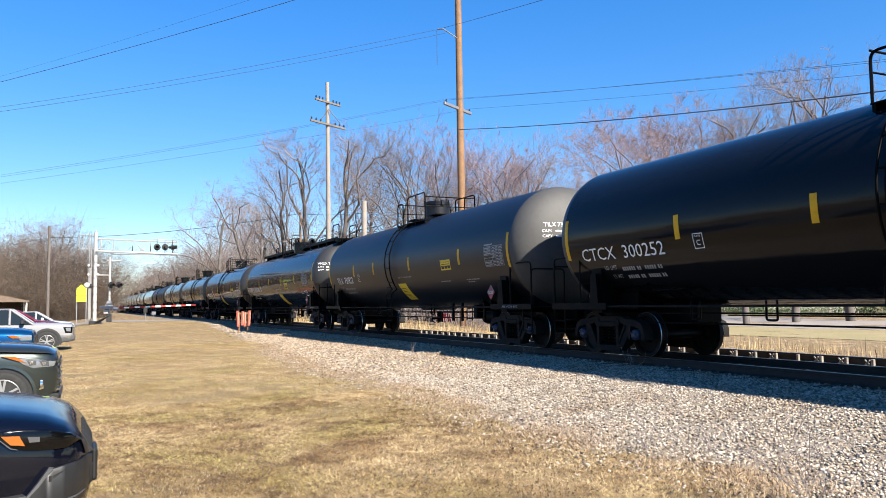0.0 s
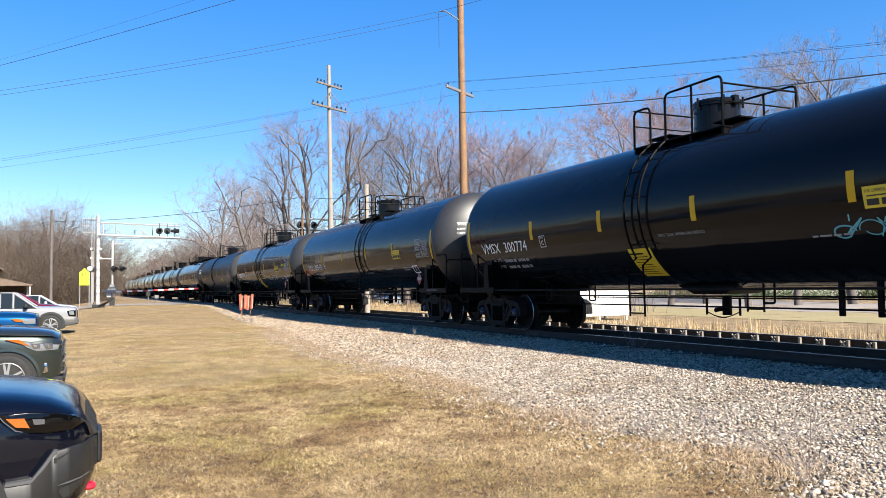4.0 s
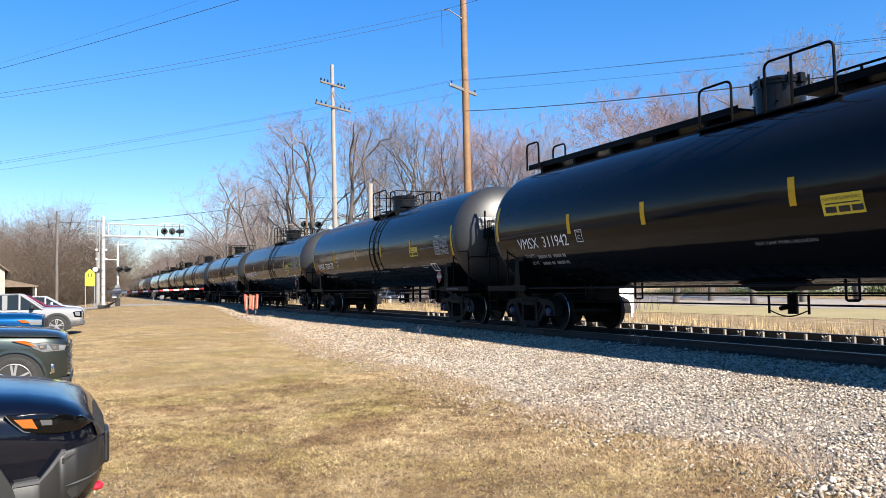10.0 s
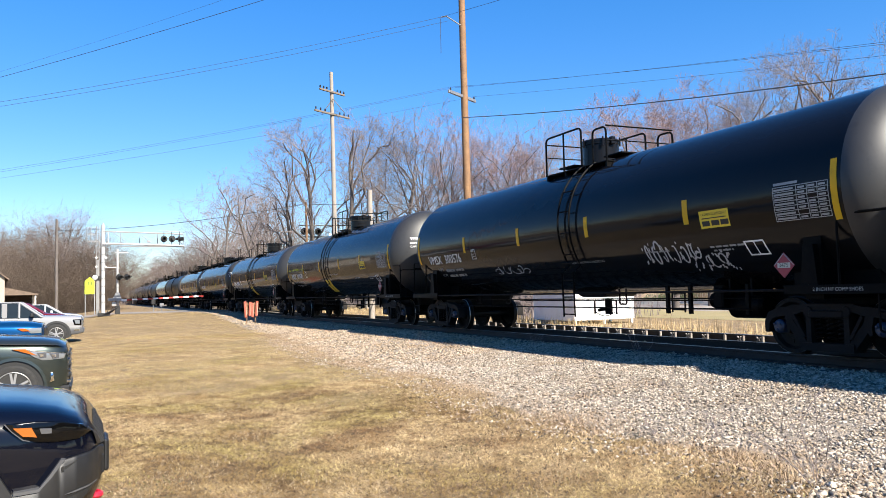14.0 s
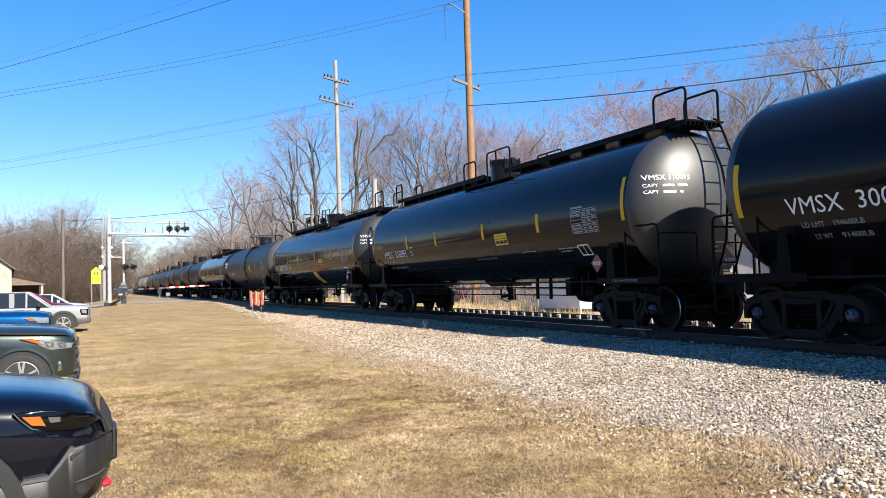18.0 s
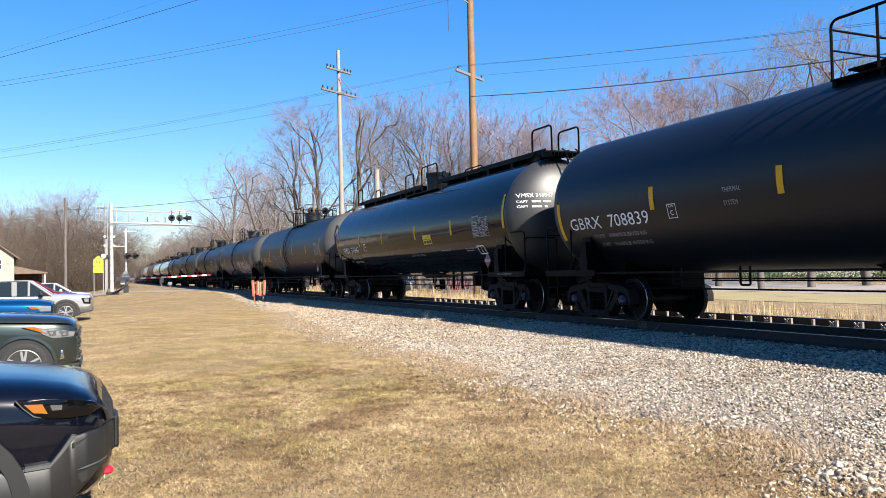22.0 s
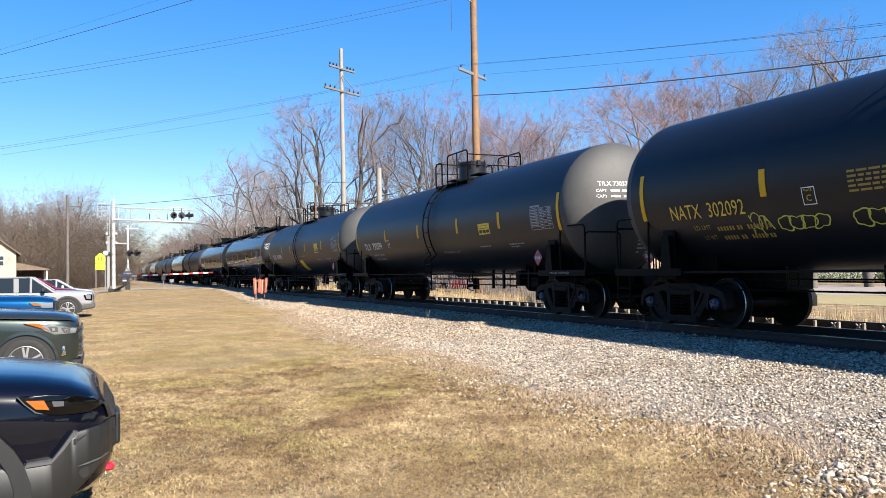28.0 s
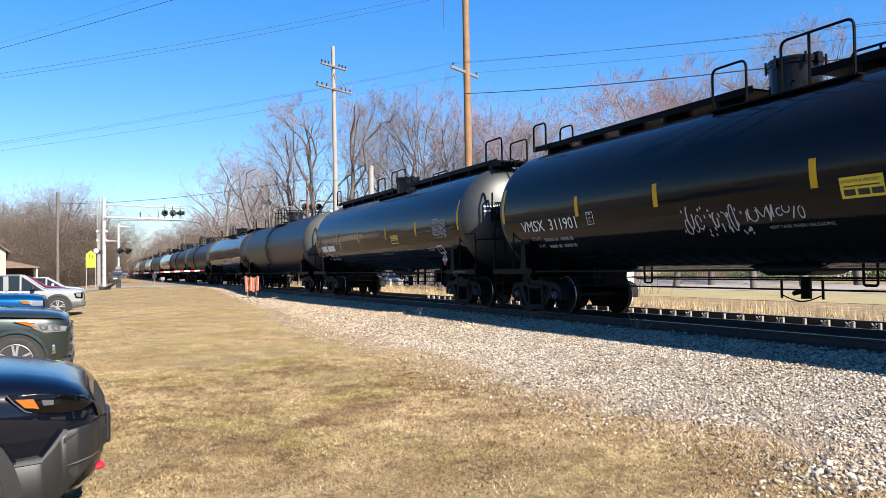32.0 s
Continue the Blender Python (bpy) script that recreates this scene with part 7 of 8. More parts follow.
hx, hy = at_angle(-7.0, 100)
house(hx, hy, 97, 7.0, 9, 4.5, 2.8, M["siding"], "cream two-storey house with a brown porch roof", [("front", -1.5, 0.9, 1.0, 1.5), ("front", 1.5, 0.9, 1.0, 1.5), ("front", 1.9, 2.95, 0.9, 1.25), ("front", -1.3, 2.95, 0.9, 1.25)], porch=True)
for deg, dist, turn, w, d, wh, rh, wall, words in (
    (50.5, 84, 40, 8, 10, 2.8, 2.2, M["whiteside"], "white one-storey house with a gable roof"),
    (46.0, 86, 25, 11, 8, 2.7, 2.0, M["whiteside"], "white house behind a hedge across the street"),
    (35.5, 92, 20, 10, 8, 2.7, 2.0, M["tanside"], "tan brick house across the street"),
    (57.5, 86, 45, 10, 8, 2.8, 2.2, M["tanside"], "tan brick house across the street"),
    (29.5, 108, 10, 9, 8, 2.8, 2.2, M["siding"], "cream house across the street"),
):
    x, y = at_angle(deg, dist)
    house(x, y, turn, w, d, wh, rh, wall, words, [("front", -w / 4, 0.9, 1.1, 1.3), ("front", w / 4, 0.9, 1.1, 1.3), ("left", d / 2, 0.9, 1.0, 1.3)])
fx, fy = at_angle(42.4, 78)
fence = thing("board_fence", "brown wooden board fence across the street", "fence", at=Matrix.Translation((fx, fy, LAWN)) @ Matrix.Rotation(radians(35), 4, "Z"))
pk = Geo().box(-0.07, 0.07, -0.012, 0.012, 0, 1.75, 0.005).mesh("picket", M["fence"])
for k in range(40):
    part("picket", pk, None, fence, at=(-3 + 0.16 * k, 0, random.uniform(0, 0.03)))
for z in (0.4, 1.4):
    part("fence_rail", Geo().box(-3.1, 3.4, 0.013, 0.06, z, z + 0.09), M["fence"], fence)


def hedge(deg, dist, n, seed, label):
    rnd = random.Random(seed)
    x, y = at_angle(deg, dist)
    v, f = [], []
    for k in range(n):
        p = Vector((rnd.gauss(0, 1.5), rnd.gauss(0, 0.5), abs(rnd.gauss(0.55, 0.32))))
        e = Euler((rnd.uniform(0, 6), rnd.uniform(0, 6), rnd.uniform(0, 6))).to_matrix()
        s = rnd.uniform(0.06, 0.13)
        o = len(v)
        v += [p + e @ Vector(q) * s for q in ((-1, 0, 0), (0, -0.45, 0.1), (1, 0, 0), (0, 0.45, 0.1))]
        f.append((o, o + 1, o + 2, o + 3))
    M.setdefault("evergreen", material("evergreen", (0.05, 0.075, 0.03), 0.8, spots=[(3, 3, 0.4, 0.7, (0.09, 0.11, 0.045))]))
    ob = thing("hedge", label, "shrub", at=(x, y, LAWN))
    part("leaves", raw_mesh("leaves", np.array(v), np.array(f), M["evergreen"]), None, ob, label="")
    part("stems", Geo().tube([(0, 0, -0.1), (0.1, 0, 0.8)], 0.04, 5), M["bark"], ob)


for k, deg in enumerate((39.8, 41.3, 44.9, 45.9, 46.9, 48.0, 49.3, 50.6, 52.2, 54.0, 56.0)):
    hedge(deg, 77 + (k % 3), 700, 60 + k, "dark evergreen shrub in front of a house")



# ---- parked vehicles: fronts towards the lawn (+Y), right sides towards the viewer (+X) ----
def car_paint(name, color, rough=0.35, metal=0.0, coat=1.0):
    return material(name, color, rough, coat=coat, spec=0.05, metal=metal, bump=0.0)


M["tyre"] = material("tyre_rubber", (0.014, 0.014, 0.014), 0.85, spots=[(12, 4, 0.5, 0.8, (0.03, 0.028, 0.026))], bump=0.3, bump_scale=60)
M["alloy"] = material("alloy", (0.252, 0.252, 0.2555), 0.45, metal=0.6)
M["plastic"] = material("dark_plastic", (0.00684, 0.00702, 0.00756), 0.5, spots=[(6, 4, 0.4, 0.7, (0.00828, 0.00828, 0.009))], bump=0.04, bump_scale=160)
M["greyplastic"] = material("grey_plastic", (0.055, 0.0561, 0.0594), 0.45, spots=[(20, 4, 0.5, 0.8, (0.0495, 0.0495, 0.055))])
M["chrome"] = material("chrome", (0.7, 0.7, 0.7), 0.12, metal=1.0)
M["amber"] = material("amber_lens", (0.279, 0.07068, 0.00744), 0.2, coat=1.0)
M["clearlens"] = material("clear_lens", (0.13, 0.14, 0.15), 0.08, spec=0.8, coat=1.0)
M["darklens"] = material("dark_lens_housing", (0.0018, 0.0018, 0.002), 0.1, spec=0.35)
M["carglass"] = material("tinted_glass", (0.012, 0.016, 0.018), 0.05, spec=0.4)
M["lamp_edge"] = material("pale_lamp_edge", (0.054, 0.0552, 0.06), 0.2, coat=0.6)
M["tow"] = material("red_tow_hook", (0.385, 0.0105, 0.028), 0.4)


def wheel_meshes(r):
    t, m, sp, br = Geo(), Geo(), Geo(), Geo()
    t.spin([(-0.11, r * 0.7), (-0.115, r * 0.9), (-0.09, r * 0.985), (0, r), (0.09, r * 0.985), (0.115, r * 0.92), (0.118, r * 0.82), (0.112, r * 0.74), (0.09, r * 0.71)], 36, "x")
    m.spin([(-0.06, r * 0.62), (0.05, r * 0.7), (0.1, r * 0.72), (0.106, r * 0.69), (0.07, r * 0.655), (-0.06, r * 0.6)], 32, "x")
    for d in (-0.16, 0.16):
        sp.box(-0.018, 0.018, -0.02, 0.02, r * 0.12, r * 0.67, 0.006, m=Matrix.Translation((0.075, 0, 0)) @ Matrix.Rotation(d, 4, "X"))
    hub = Geo().spin([(0.06, r * 0.17), (0.1, r * 0.14), (0.105, 0.0)], 16, "x")
    br.spin([(-0.05, 0.0), (-0.03, r * 0.1), (-0.03, r * 0.48), (-0.05, r * 0.6)], 24, "x")
    return t.mesh("tyre", M["tyre"]), m.mesh("rim", M["alloy"]), sp.mesh("spoke", M["alloy"]), hub.mesh("hub_cap", M["alloy"]), br.mesh("brake_disc", M["signalblack"])


def vehicle(name, label, x, front, z, p):
    """A car from stations along its length: (distance behind the nose, half width, underside, shoulder, top)."""
    car = thing(name, label, p["category"], "parked cars", at=(x, front, z))
    st = p["stations"]
    rows = []
    for u, w, zb, zs, zt in st:
        sec = [(0.0, zb), (w * 0.8, zb), (w * 0.965, zb + 0.05), (w, zb + 0.2), (w, zs - 0.22), (w * 0.992, zs - 0.1), (w * 0.955, zs - 0.025), (w * 0.86, zs + (zt - zs) * 0.45), (w * 0.6, zt - (zt - zs) * 0.1), (w * 0.3, zt), (0.0, zt)]
        rows.append((u, sec))
    g = Geo()
    ring = len(rows[0][1])
    v = []
    for u, sec in rows:
        v += [(a, -u, b) for a, b in sec] + [(-a, -u, b) for a, b in sec[1:-1][::-1]]
    n = ring * 2 - 2
    f = []
    for i in range(len(rows) - 1):
        for k in range(n):
            l = (k + 1) % n
            f.append((i * n + k, i * n + l, (i + 1) * n + l, (i + 1) * n + k))
    f += [tuple(range(n))[::-1], tuple((len(rows) - 1) * n + k for k in range(n))]
    g.add(v, f)
    part("body", g, p["paint"], car, p.get("body_label", ""), smooth=38)
    # cabin: glass with a painted roof
    if "cabin" in p:
        cab_ = p["cabin"]      # (distance, half width at belt, half width at roof, belt, roof)
        g = Geo()
        v = []
        for u, wb, wr, zb, zr in cab_:
            v += [(wb, -u, zb), (wr, -u, zr), (-wr, -u, zr), (-wb, -u, zb)]
        f = []
        for i in range(len(cab_) - 1):
            for k in range(4):
                f.append((i * 4 + k, i * 4 + (k + 1) % 4, i * 4 + 4 + (k + 1) % 4, i * 4 + 4 + k))
        f += [(3, 2, 1, 0), tuple(len(cab_) * 4 - 4 + k for k in range(4))]
        g.add(v, f)
        part("window_glass", g, M["carglass"], car, smooth=20)
        g = Geo()
        us = [c for c in cab_ if c[4] >= max(q[4] for q in cab_) - 0.12]
        for a, b in zip(us, us[1:]):
            g.add([(a[2] + 0.015, -a[0], a[4] - 0.03), (a[2] * 0.9, -a[0], a[4] + 0.03), (-a[2] * 0.9, -a[0], a[4] + 0.03), (-a[2] - 0.015, -a[0], a[4] - 0.03),
                   (b[2] + 0.015, -b[0], b[4] - 0.03), (b[2] * 0.9, -b[0], b[4] + 0.03), (-b[2] * 0.9, -b[0], b[4] + 0.03), (-b[2] - 0.015, -b[0], b[4] - 0.03)],
                  [(0, 1, 5, 4), (1, 2, 6, 5), (2, 3, 7, 6), (0, 4, 7, 3), (0, 3, 2, 1), (4, 5, 6, 7)])
        part("roof", g, p["paint"], car)
        for s in (-1, 1):      # pillars
            for i, (u, wb, wr, zb, zr) in enumerate(cab_):
                if i in p["pillars"]:
                    u2, wr2, zr2 = u, wr, zr
                    if i == 0:
                        u2, wr2, zr2 = cab_[1][0], cab_[1][2], cab_[1][4]
                    g = Geo().tube([(s * (wb + 0.005), -u, zb), (s * (wr2 + 0.01), -u2, zr2)], 0.045, 6)
                    part("pillar", g, p["paint"], car)
    r = p["wheel"]
    tyre, rim, spoke, hub, disc = wheel_meshes(r)
    half = max(q[1] for q in st)
    for u in p["axles"]:
        for s in (-1, 1):
            m = Matrix.Translation((s * (half - 0.1), -u, r)) @ (Matrix.Identity(4) if s > 0 else Matrix.Rotation(math.pi, 4, "Z"))
            # dark wheel housing with its arch
            g = Geo()
            pts = [((r + 0.09) * math.cos(a), r + (r + 0.09) * math.sin(a)) for a in np.linspace(-0.35, math.pi + 0.35, 17)]
            g.add([(0.0, a, b) for a, b in pts] + [(0.104, a, b) for a, b in pts], [(i, i + 1, i + 18, i + 17) for i in range(16)] + [tuple(range(17, 34))])
            part("wheel_housing", g, M["signalblack"], car, at=Matrix.Translation((s * (half - 0.1), -u, 0)) @ (Matrix.Identity(4) if s > 0 else Matrix.Rotation(math.pi, 4, "Z")))
            g = Geo()
            ro, ri = r + (0.16 if p.get("flares") else 0.115), r + 0.07
            n_ = 18
            vv = []
            for a in np.linspace(-0.25, math.pi + 0.25, n_):
                for q, dx in ((ri, 0.095), (ri, 0.13), (ro, 0.125), (ro, 0.09)):
                    vv.append((dx, q * math.cos(a), r + q * math.sin(a)))
            ff = []
            for i in range(n_ - 1):
                for k in range(4):
                    ff.append((i * 4 + k, i * 4 + (k + 1) % 4, i * 4 + 4 + (k + 1) % 4, i * 4 + 4 + k))
            g.add(vv, ff)
            part("wheel_arch", g, p.get("arch", p["paint"]), car, at=Matrix.Translation((s * (half - 0.1), -u, 0)) @ (Matrix.Identity(4) if s > 0 else Matrix.Rotation(math.pi, 4, "Z")))
            wh = part("wheel", rim, None, car, at=m @ Matrix.Translation((0.03, 0, 0)))
            part("tyre", tyre, None, wh)
            part("hub_cap", hub, None, wh)
            part("brake_disc", disc, None, wh)
            for k in range(5):
                part("spoke", spoke, None, wh, at=Matrix.Rotation(2 * math.pi * k / 5, 4, "X"))
    if "doors" in p:
        for u0, u1, z0, z1 in p["doors"]:
            for s in (-1, 1):
                g = Geo()
                for a, b in (((u0, z0), (u0, z1)), ((u1, z0), (u1, z1)), ((u0, z0), (u1, z0))):
                    g.tube([(s * (half + 0.001), -a[0], a[1]), (s * (half + 0.001), -b[0], b[1])], 0.005, 4)
                d_ = part("door_seam", g, M["signalblack"], car)
                part("door_handle", Geo().box(s * (half + 0.015) - 0.015, s * (half + 0.015) + 0.015, -(u1 - 0.08), -(u1 - 0.28), z1 - 0.14, z1 - 0.1, 0.006), p["paint"], car)
    if "mirror" in p:
        u, zz = p["mirror"]
        for s in (-1, 1):
            part("mirror", Geo().box(min(s * half, s * (half + 0.22)), max(s * half, s * (half + 0.22)), -u - 0.09, -u + 0.05, zz, zz + 0.17, 0.03), p.get("mirror_mat", p["paint"]), car)
    return car


def add_box(car, name, mat, x0, x1, u0, u1, z0, z1, c=0.01, both=True, label=""):
    """A box part between distances u0 and u1 behind the nose, on both sides or across."""
    if both:
        for s in (-1, 1):
            part(name, Geo().box(min(s * x0, s * x1), max(s * x0, s * x1), -u1, -u0, z0, z1, c), mat, car, label)
    else:
        part(name, Geo().box(x0, x1, -u1, -u0, z0, z1, c), mat, car, label)


def side_shape(car, name, mat, outline, x, thick=0.02, label="", curve=None):
    """A flat shape on both flanks: outline of (distance behind the nose, height); curve bends it in towards the nose."""
    us = np.array([q[0] for q in outline])
    marks = sorted({round(float(k), 4) for k in [*us, *np.linspace(us.min(), us.max(), 16)]})
    bands = []
    for u in marks:
        u_ = min(max(u, us.min() + 1e-4), us.max() - 1e-4)
        cut = []
        for (ua, za), (ub, zb) in zip(outline, outline[1:] + outline[:1]):
            if (ua - u_) * (ub - u_) <= 0 and ua != ub:
                cut.append(za + (zb - za) * (u_ - ua) / (ub - ua))
        bands.append((u, min(cut), max(cut)))
    for s in (-1, 1):
        g = Geo()
        v, f = [], []
        for u, lo, hi in bands:
            q = x if curve is None else curve(u)
            for k in range(4):
                v.append((s * (q + thick * (1.0 if 0 < k < 3 else 0.55)), -u, lo + (hi - lo) * (0, 0.06, 0.94, 1)[k]))
            v.append((s * (q - 0.05), -u, hi))
            v.append((s * (q - 0.05), -u, lo))
        for i in range(len(bands) - 1):
            for k in range(6):
                f.append((i * 6 + k, i * 6 + (k + 1) % 6, i * 6 + 6 + (k + 1) % 6, i * 6 + 6 + k))
        f += [tuple(range(6)), tuple(len(bands) * 6 - 6 + k for k in range(6))]
        part(name, g.add(v, f), mat, car, label, smooth=40)


# black compact SUV, its nose nearest to the viewer
P_JEEP = car_paint("dark_blue_paint", (0.0015, 0.002, 0.005), 0.3, coat=0.7)
jeep = vehicle("parked_suv", "black compact SUV with grey plastic cladding and a red tow hook", -6.14, 0.03, LAWN, dict(
    category="car", paint=P_JEEP, wheel=0.37, axles=(0.93, 3.64), flares=True, arch=M["plastic"], mirror=(1.55, 1.08),
    stations=[(-0.045, 0.46, 0.5, 0.72, 0.77), (-0.02, 0.6, 0.45, 0.81, 0.835), (0.03, 0.715, 0.38, 0.895, 0.91), (0.1, 0.79, 0.33, 0.96, 0.975), (0.22, 0.85, 0.29, 0.995, 1.03), (0.4, 0.885, 0.26, 1.02, 1.07), (0.8, 0.91, 0.25, 1.06, 1.115), (1.35, 0.915, 0.25, 1.09, 1.14), (1.6, 0.92, 0.25, 1.08, 1.1), (3.9, 0.92, 0.25, 1.1, 1.12), (4.45, 0.9, 0.3, 1.1, 1.12), (4.6, 0.84, 0.4, 1.05, 1.08)],
    cabin=[(1.35, 0.86, 0.86, 1.08, 1.1), (2.05, 0.87, 0.68, 1.08, 1.62), (3.9, 0.87, 0.66, 1.1, 1.6), (4.5, 0.84, 0.78, 1.1, 1.14)], pillars=(0, 1, 2), doors=[(1.65, 2.6, 0.4, 1.05), (2.62, 3.4, 0.5, 1.05)]))
nose = lambda u: float(np.interp(u, [-0.06, -0.02, 0.03, 0.1, 0.22, 0.4, 0.8], [0.46, 0.6, 0.715, 0.79, 0.85, 0.885, 0.91]))
wrap = lambda u: nose(u) + (0.02 if u > 0.02 else 0.01)
side_shape(jeep, "headlamp", M["darklens"], [(0.48, 0.978), (0.326, 0.977), (0.173, 0.962), (0.068, 0.925), (0.019, 0.875), (0.09, 0.845), (0.205, 0.846), (0.307, 0.857), (0.387, 0.879), (0.446, 0.935)], 0, 0.008, "smoked wraparound headlamp", nose)
side_shape(jeep, "lamp_trim", M["lamp_edge"], [(0.486, 0.98), (0.45, 0.935), (0.388, 0.876), (0.35, 0.866), (0.35, 0.87), (0.384, 0.882), (0.442, 0.935), (0.474, 0.977)], 0, 0.013, "bright lamp edging", nose)
side_shape(jeep, "turn_lamp", M["amber"], [(0.438, 0.954), (0.341, 0.947), (0.312, 0.886), (0.386, 0.896)], 0, 0.014, "amber turn lamp", nose)
side_shape(jeep, "lamp_lens", M["lamp_edge"], [(0.3, 0.938), (0.235, 0.932), (0.235, 0.9), (0.29, 0.902)], 0, 0.014, "clear projector lens", nose)
side_shape(jeep, "bumper_cover", M["plastic"], [(-0.058, 0.74), (-0.02, 0.762), (0.003, 0.75), (0.101, 0.744), (0.185, 0.731), (0.247, 0.65), (0.309, 0.58), (0.433, 0.577), (0.6, 0.57), (0.6, 0.26), (0.35, 0.26), (0.208, 0.339), (0.093, 0.443), (0.05, 0.486), (-0.029, 0.548), (-0.054, 0.618)], 0, 0.03, "dark plastic bumper wrap", wrap)
side_shape(jeep, "bumper_trim", M["greyplastic"], [(0.433, 0.586), (0.3, 0.592), (0.247, 0.658), (0.185, 0.745), (0.16, 0.738), (0.235, 0.64), (0.3, 0.57), (0.433, 0.567)], 0, 0.036, "satin grey trim strip", wrap)
add_box(jeep, "bumper", M["plastic"], -0.6, 0.6, -0.06, 0.12, 0.52, 0.745, 0.06, False, "dark plastic front bumper")
add_box(jeep, "plate_holder", M["plastic"], 0.12, 0.45, -0.09, -0.05, 0.56, 0.77, 0.015, False, "dark plate holder")
add_box(jeep, "skid_plate", M["plastic"], -0.45, 0.45, -0.01, 0.25, 0.34, 0.5, 0.05, False, "dark lower skid plate")
for k in range(7):
    m_ = Matrix.Translation((-0.4 + 0.13 * k, 0.022, 0.815)) @ Matrix.Rotation(radians(28), 4, "X")
    part("grille_slot", Geo().box(-0.05, 0.05, -0.03, 0.01, -0.065, 0.065, 0.012), M["signalblack"], jeep, at=m_)
    part("grille_frame", Geo().box(0.055, 0.066, -0.03, 0.014, -0.07, 0.07, 0.004), M["plastic"], jeep, at=m_)
side_shape(jeep, "grille_edge", M["signalblack"], [(-0.042, 0.76), (-0.02, 0.83), (0.035, 0.9), (0.045, 0.89), (0.008, 0.87), (-0.015, 0.775)], 0, 0.006, "", nose)
part("tow_hook", Geo().tube(round_corner([(0.42, -0.12, 0.43), (0.42, 0.035, 0.42), (0.5, 0.035, 0.42), (0.5, -0.12, 0.43)], 0.05), 0.022, 8), M["tow"], jeep, "red tow hook")
side_shape(jeep, "fog_recess", M["signalblack"], [(0.0, 0.545), (0.1, 0.525), (0.15, 0.51), (0.155, 0.485), (0.13, 0.445), (0.085, 0.46)], 0, 0.033, "", wrap)
side_shape(jeep, "fog_bezel", M["greyplastic"], [(-0.018, 0.557), (0.103, 0.545), (0.165, 0.53), (0.103, 0.534), (-0.01, 0.547)], 0, 0.038, "", wrap)
side_shape(jeep, "bumper_slot", M["signalblack"], [(0.091, 0.724), (0.16, 0.7), (0.16, 0.682), (0.14, 0.692)], 0, 0.034, "", wrap)
side_shape(jeep, "sensor", M["signalblack"], [(0.165, 0.7), (0.18, 0.7), (0.18, 0.67), (0.165, 0.67)], 0, 0.04, "", wrap)
for ob in jeep.children:      # the body rides low on its wheels
    if ob.name.split(".")[0] not in ("wheel", "wheel_housing"):
        ob.location.z -= 0.062

# green-grey mid-size SUV
P_SUV = car_paint("green_grey_paint", (0.04, 0.049, 0.046), 0.34, 0.75, 0.8)
suv = vehicle("parked_suv", "green-grey mid-size SUV with dark wheel-arch trim", -14.3, -0.3, LAWN, dict(
    category="car", paint=P_SUV, wheel=0.345, axles=(0.74, 3.56), mirror=(1.75, 1.1), arch=P_SUV,
    stations=[(0.0, 0.7, 0.38, 0.78, 0.86), (0.04, 0.8, 0.3, 0.9, 0.97), (0.15, 0.87, 0.26, 0.97, 1.03), (0.35, 0.92, 0.24, 1.0, 1.07), (0.7, 0.955, 0.24, 1.02, 1.1), (1.4, 0.96, 0.24, 1.06, 1.14), (1.7, 0.96, 0.24, 1.05, 1.07), (4.3, 0.96, 0.26, 1.1, 1.12), (4.8, 0.92, 0.34, 1.1, 1.12), (4.92, 0.86, 0.42, 1.05, 1.08)],
    cabin=[(1.35, 0.9, 0.88, 1.06, 1.08), (2.2, 0.9, 0.7, 1.06, 1.7), (4.3, 0.9, 0.68, 1.1, 1.68), (4.8, 0.88, 0.8, 1.1, 1.14)], pillars=(0, 1, 2), doors=[(1.8, 2.75, 0.42, 1.0), (2.77, 3.6, 0.5, 1.02)]))
nose2 = lambda u: float(np.interp(u, [0.0, 0.04, 0.15, 0.35, 0.7, 1.4], [0.7, 0.8, 0.87, 0.92, 0.955, 0.96]))
side_shape(suv, "headlamp", M["clearlens"], [(0.62, 0.92), (0.3, 0.87), (0.03, 0.83), (0.06, 0.75), (0.35, 0.74), (0.48, 0.8)], 0, 0.012, "clear wraparound headlamp", nose2)
for k, (u, zz) in enumerate(((0.36, 0.82), (0.19, 0.8))):
    side_shape(suv, "lamp_recess", M["lamp_edge"], [(u + 0.075, zz + 0.045), (u - 0.06, zz + 0.035), (u - 0.06, zz - 0.04), (u + 0.03, zz - 0.042)], 0, 0.016, "grey bowl round the projector", nose2)
    side_shape(suv, "lamp_lens", M["chrome"], [(u + 0.035, zz + 0.022), (u - 0.02, zz + 0.02), (u - 0.02, zz - 0.022), (u + 0.02, zz - 0.024)], 0, 0.021, "bright projector lens", nose2)
side_shape(suv, "lamp_trim", M["chrome"], [(0.6, 0.92), (0.3, 0.872), (0.03, 0.832), (0.03, 0.822), (0.3, 0.86), (0.6, 0.908)], 0, 0.018, "bright lamp edging", nose2)
side_shape(suv, "turn_lamp", M["amber"], [(0.76, 0.93), (0.58, 0.925), (0.43, 0.82), (0.54, 0.85)], 0, 0.02, "amber side marker", nose2)
side_shape(suv, "fog_lamp", M["chrome"], [(0.24, 0.55), (0.21, 0.55), (0.19, 0.42), (0.26, 0.4), (0.25, 0.43), (0.22, 0.45)], 0, 0.012, "bright fog lamp bezel", nose2)
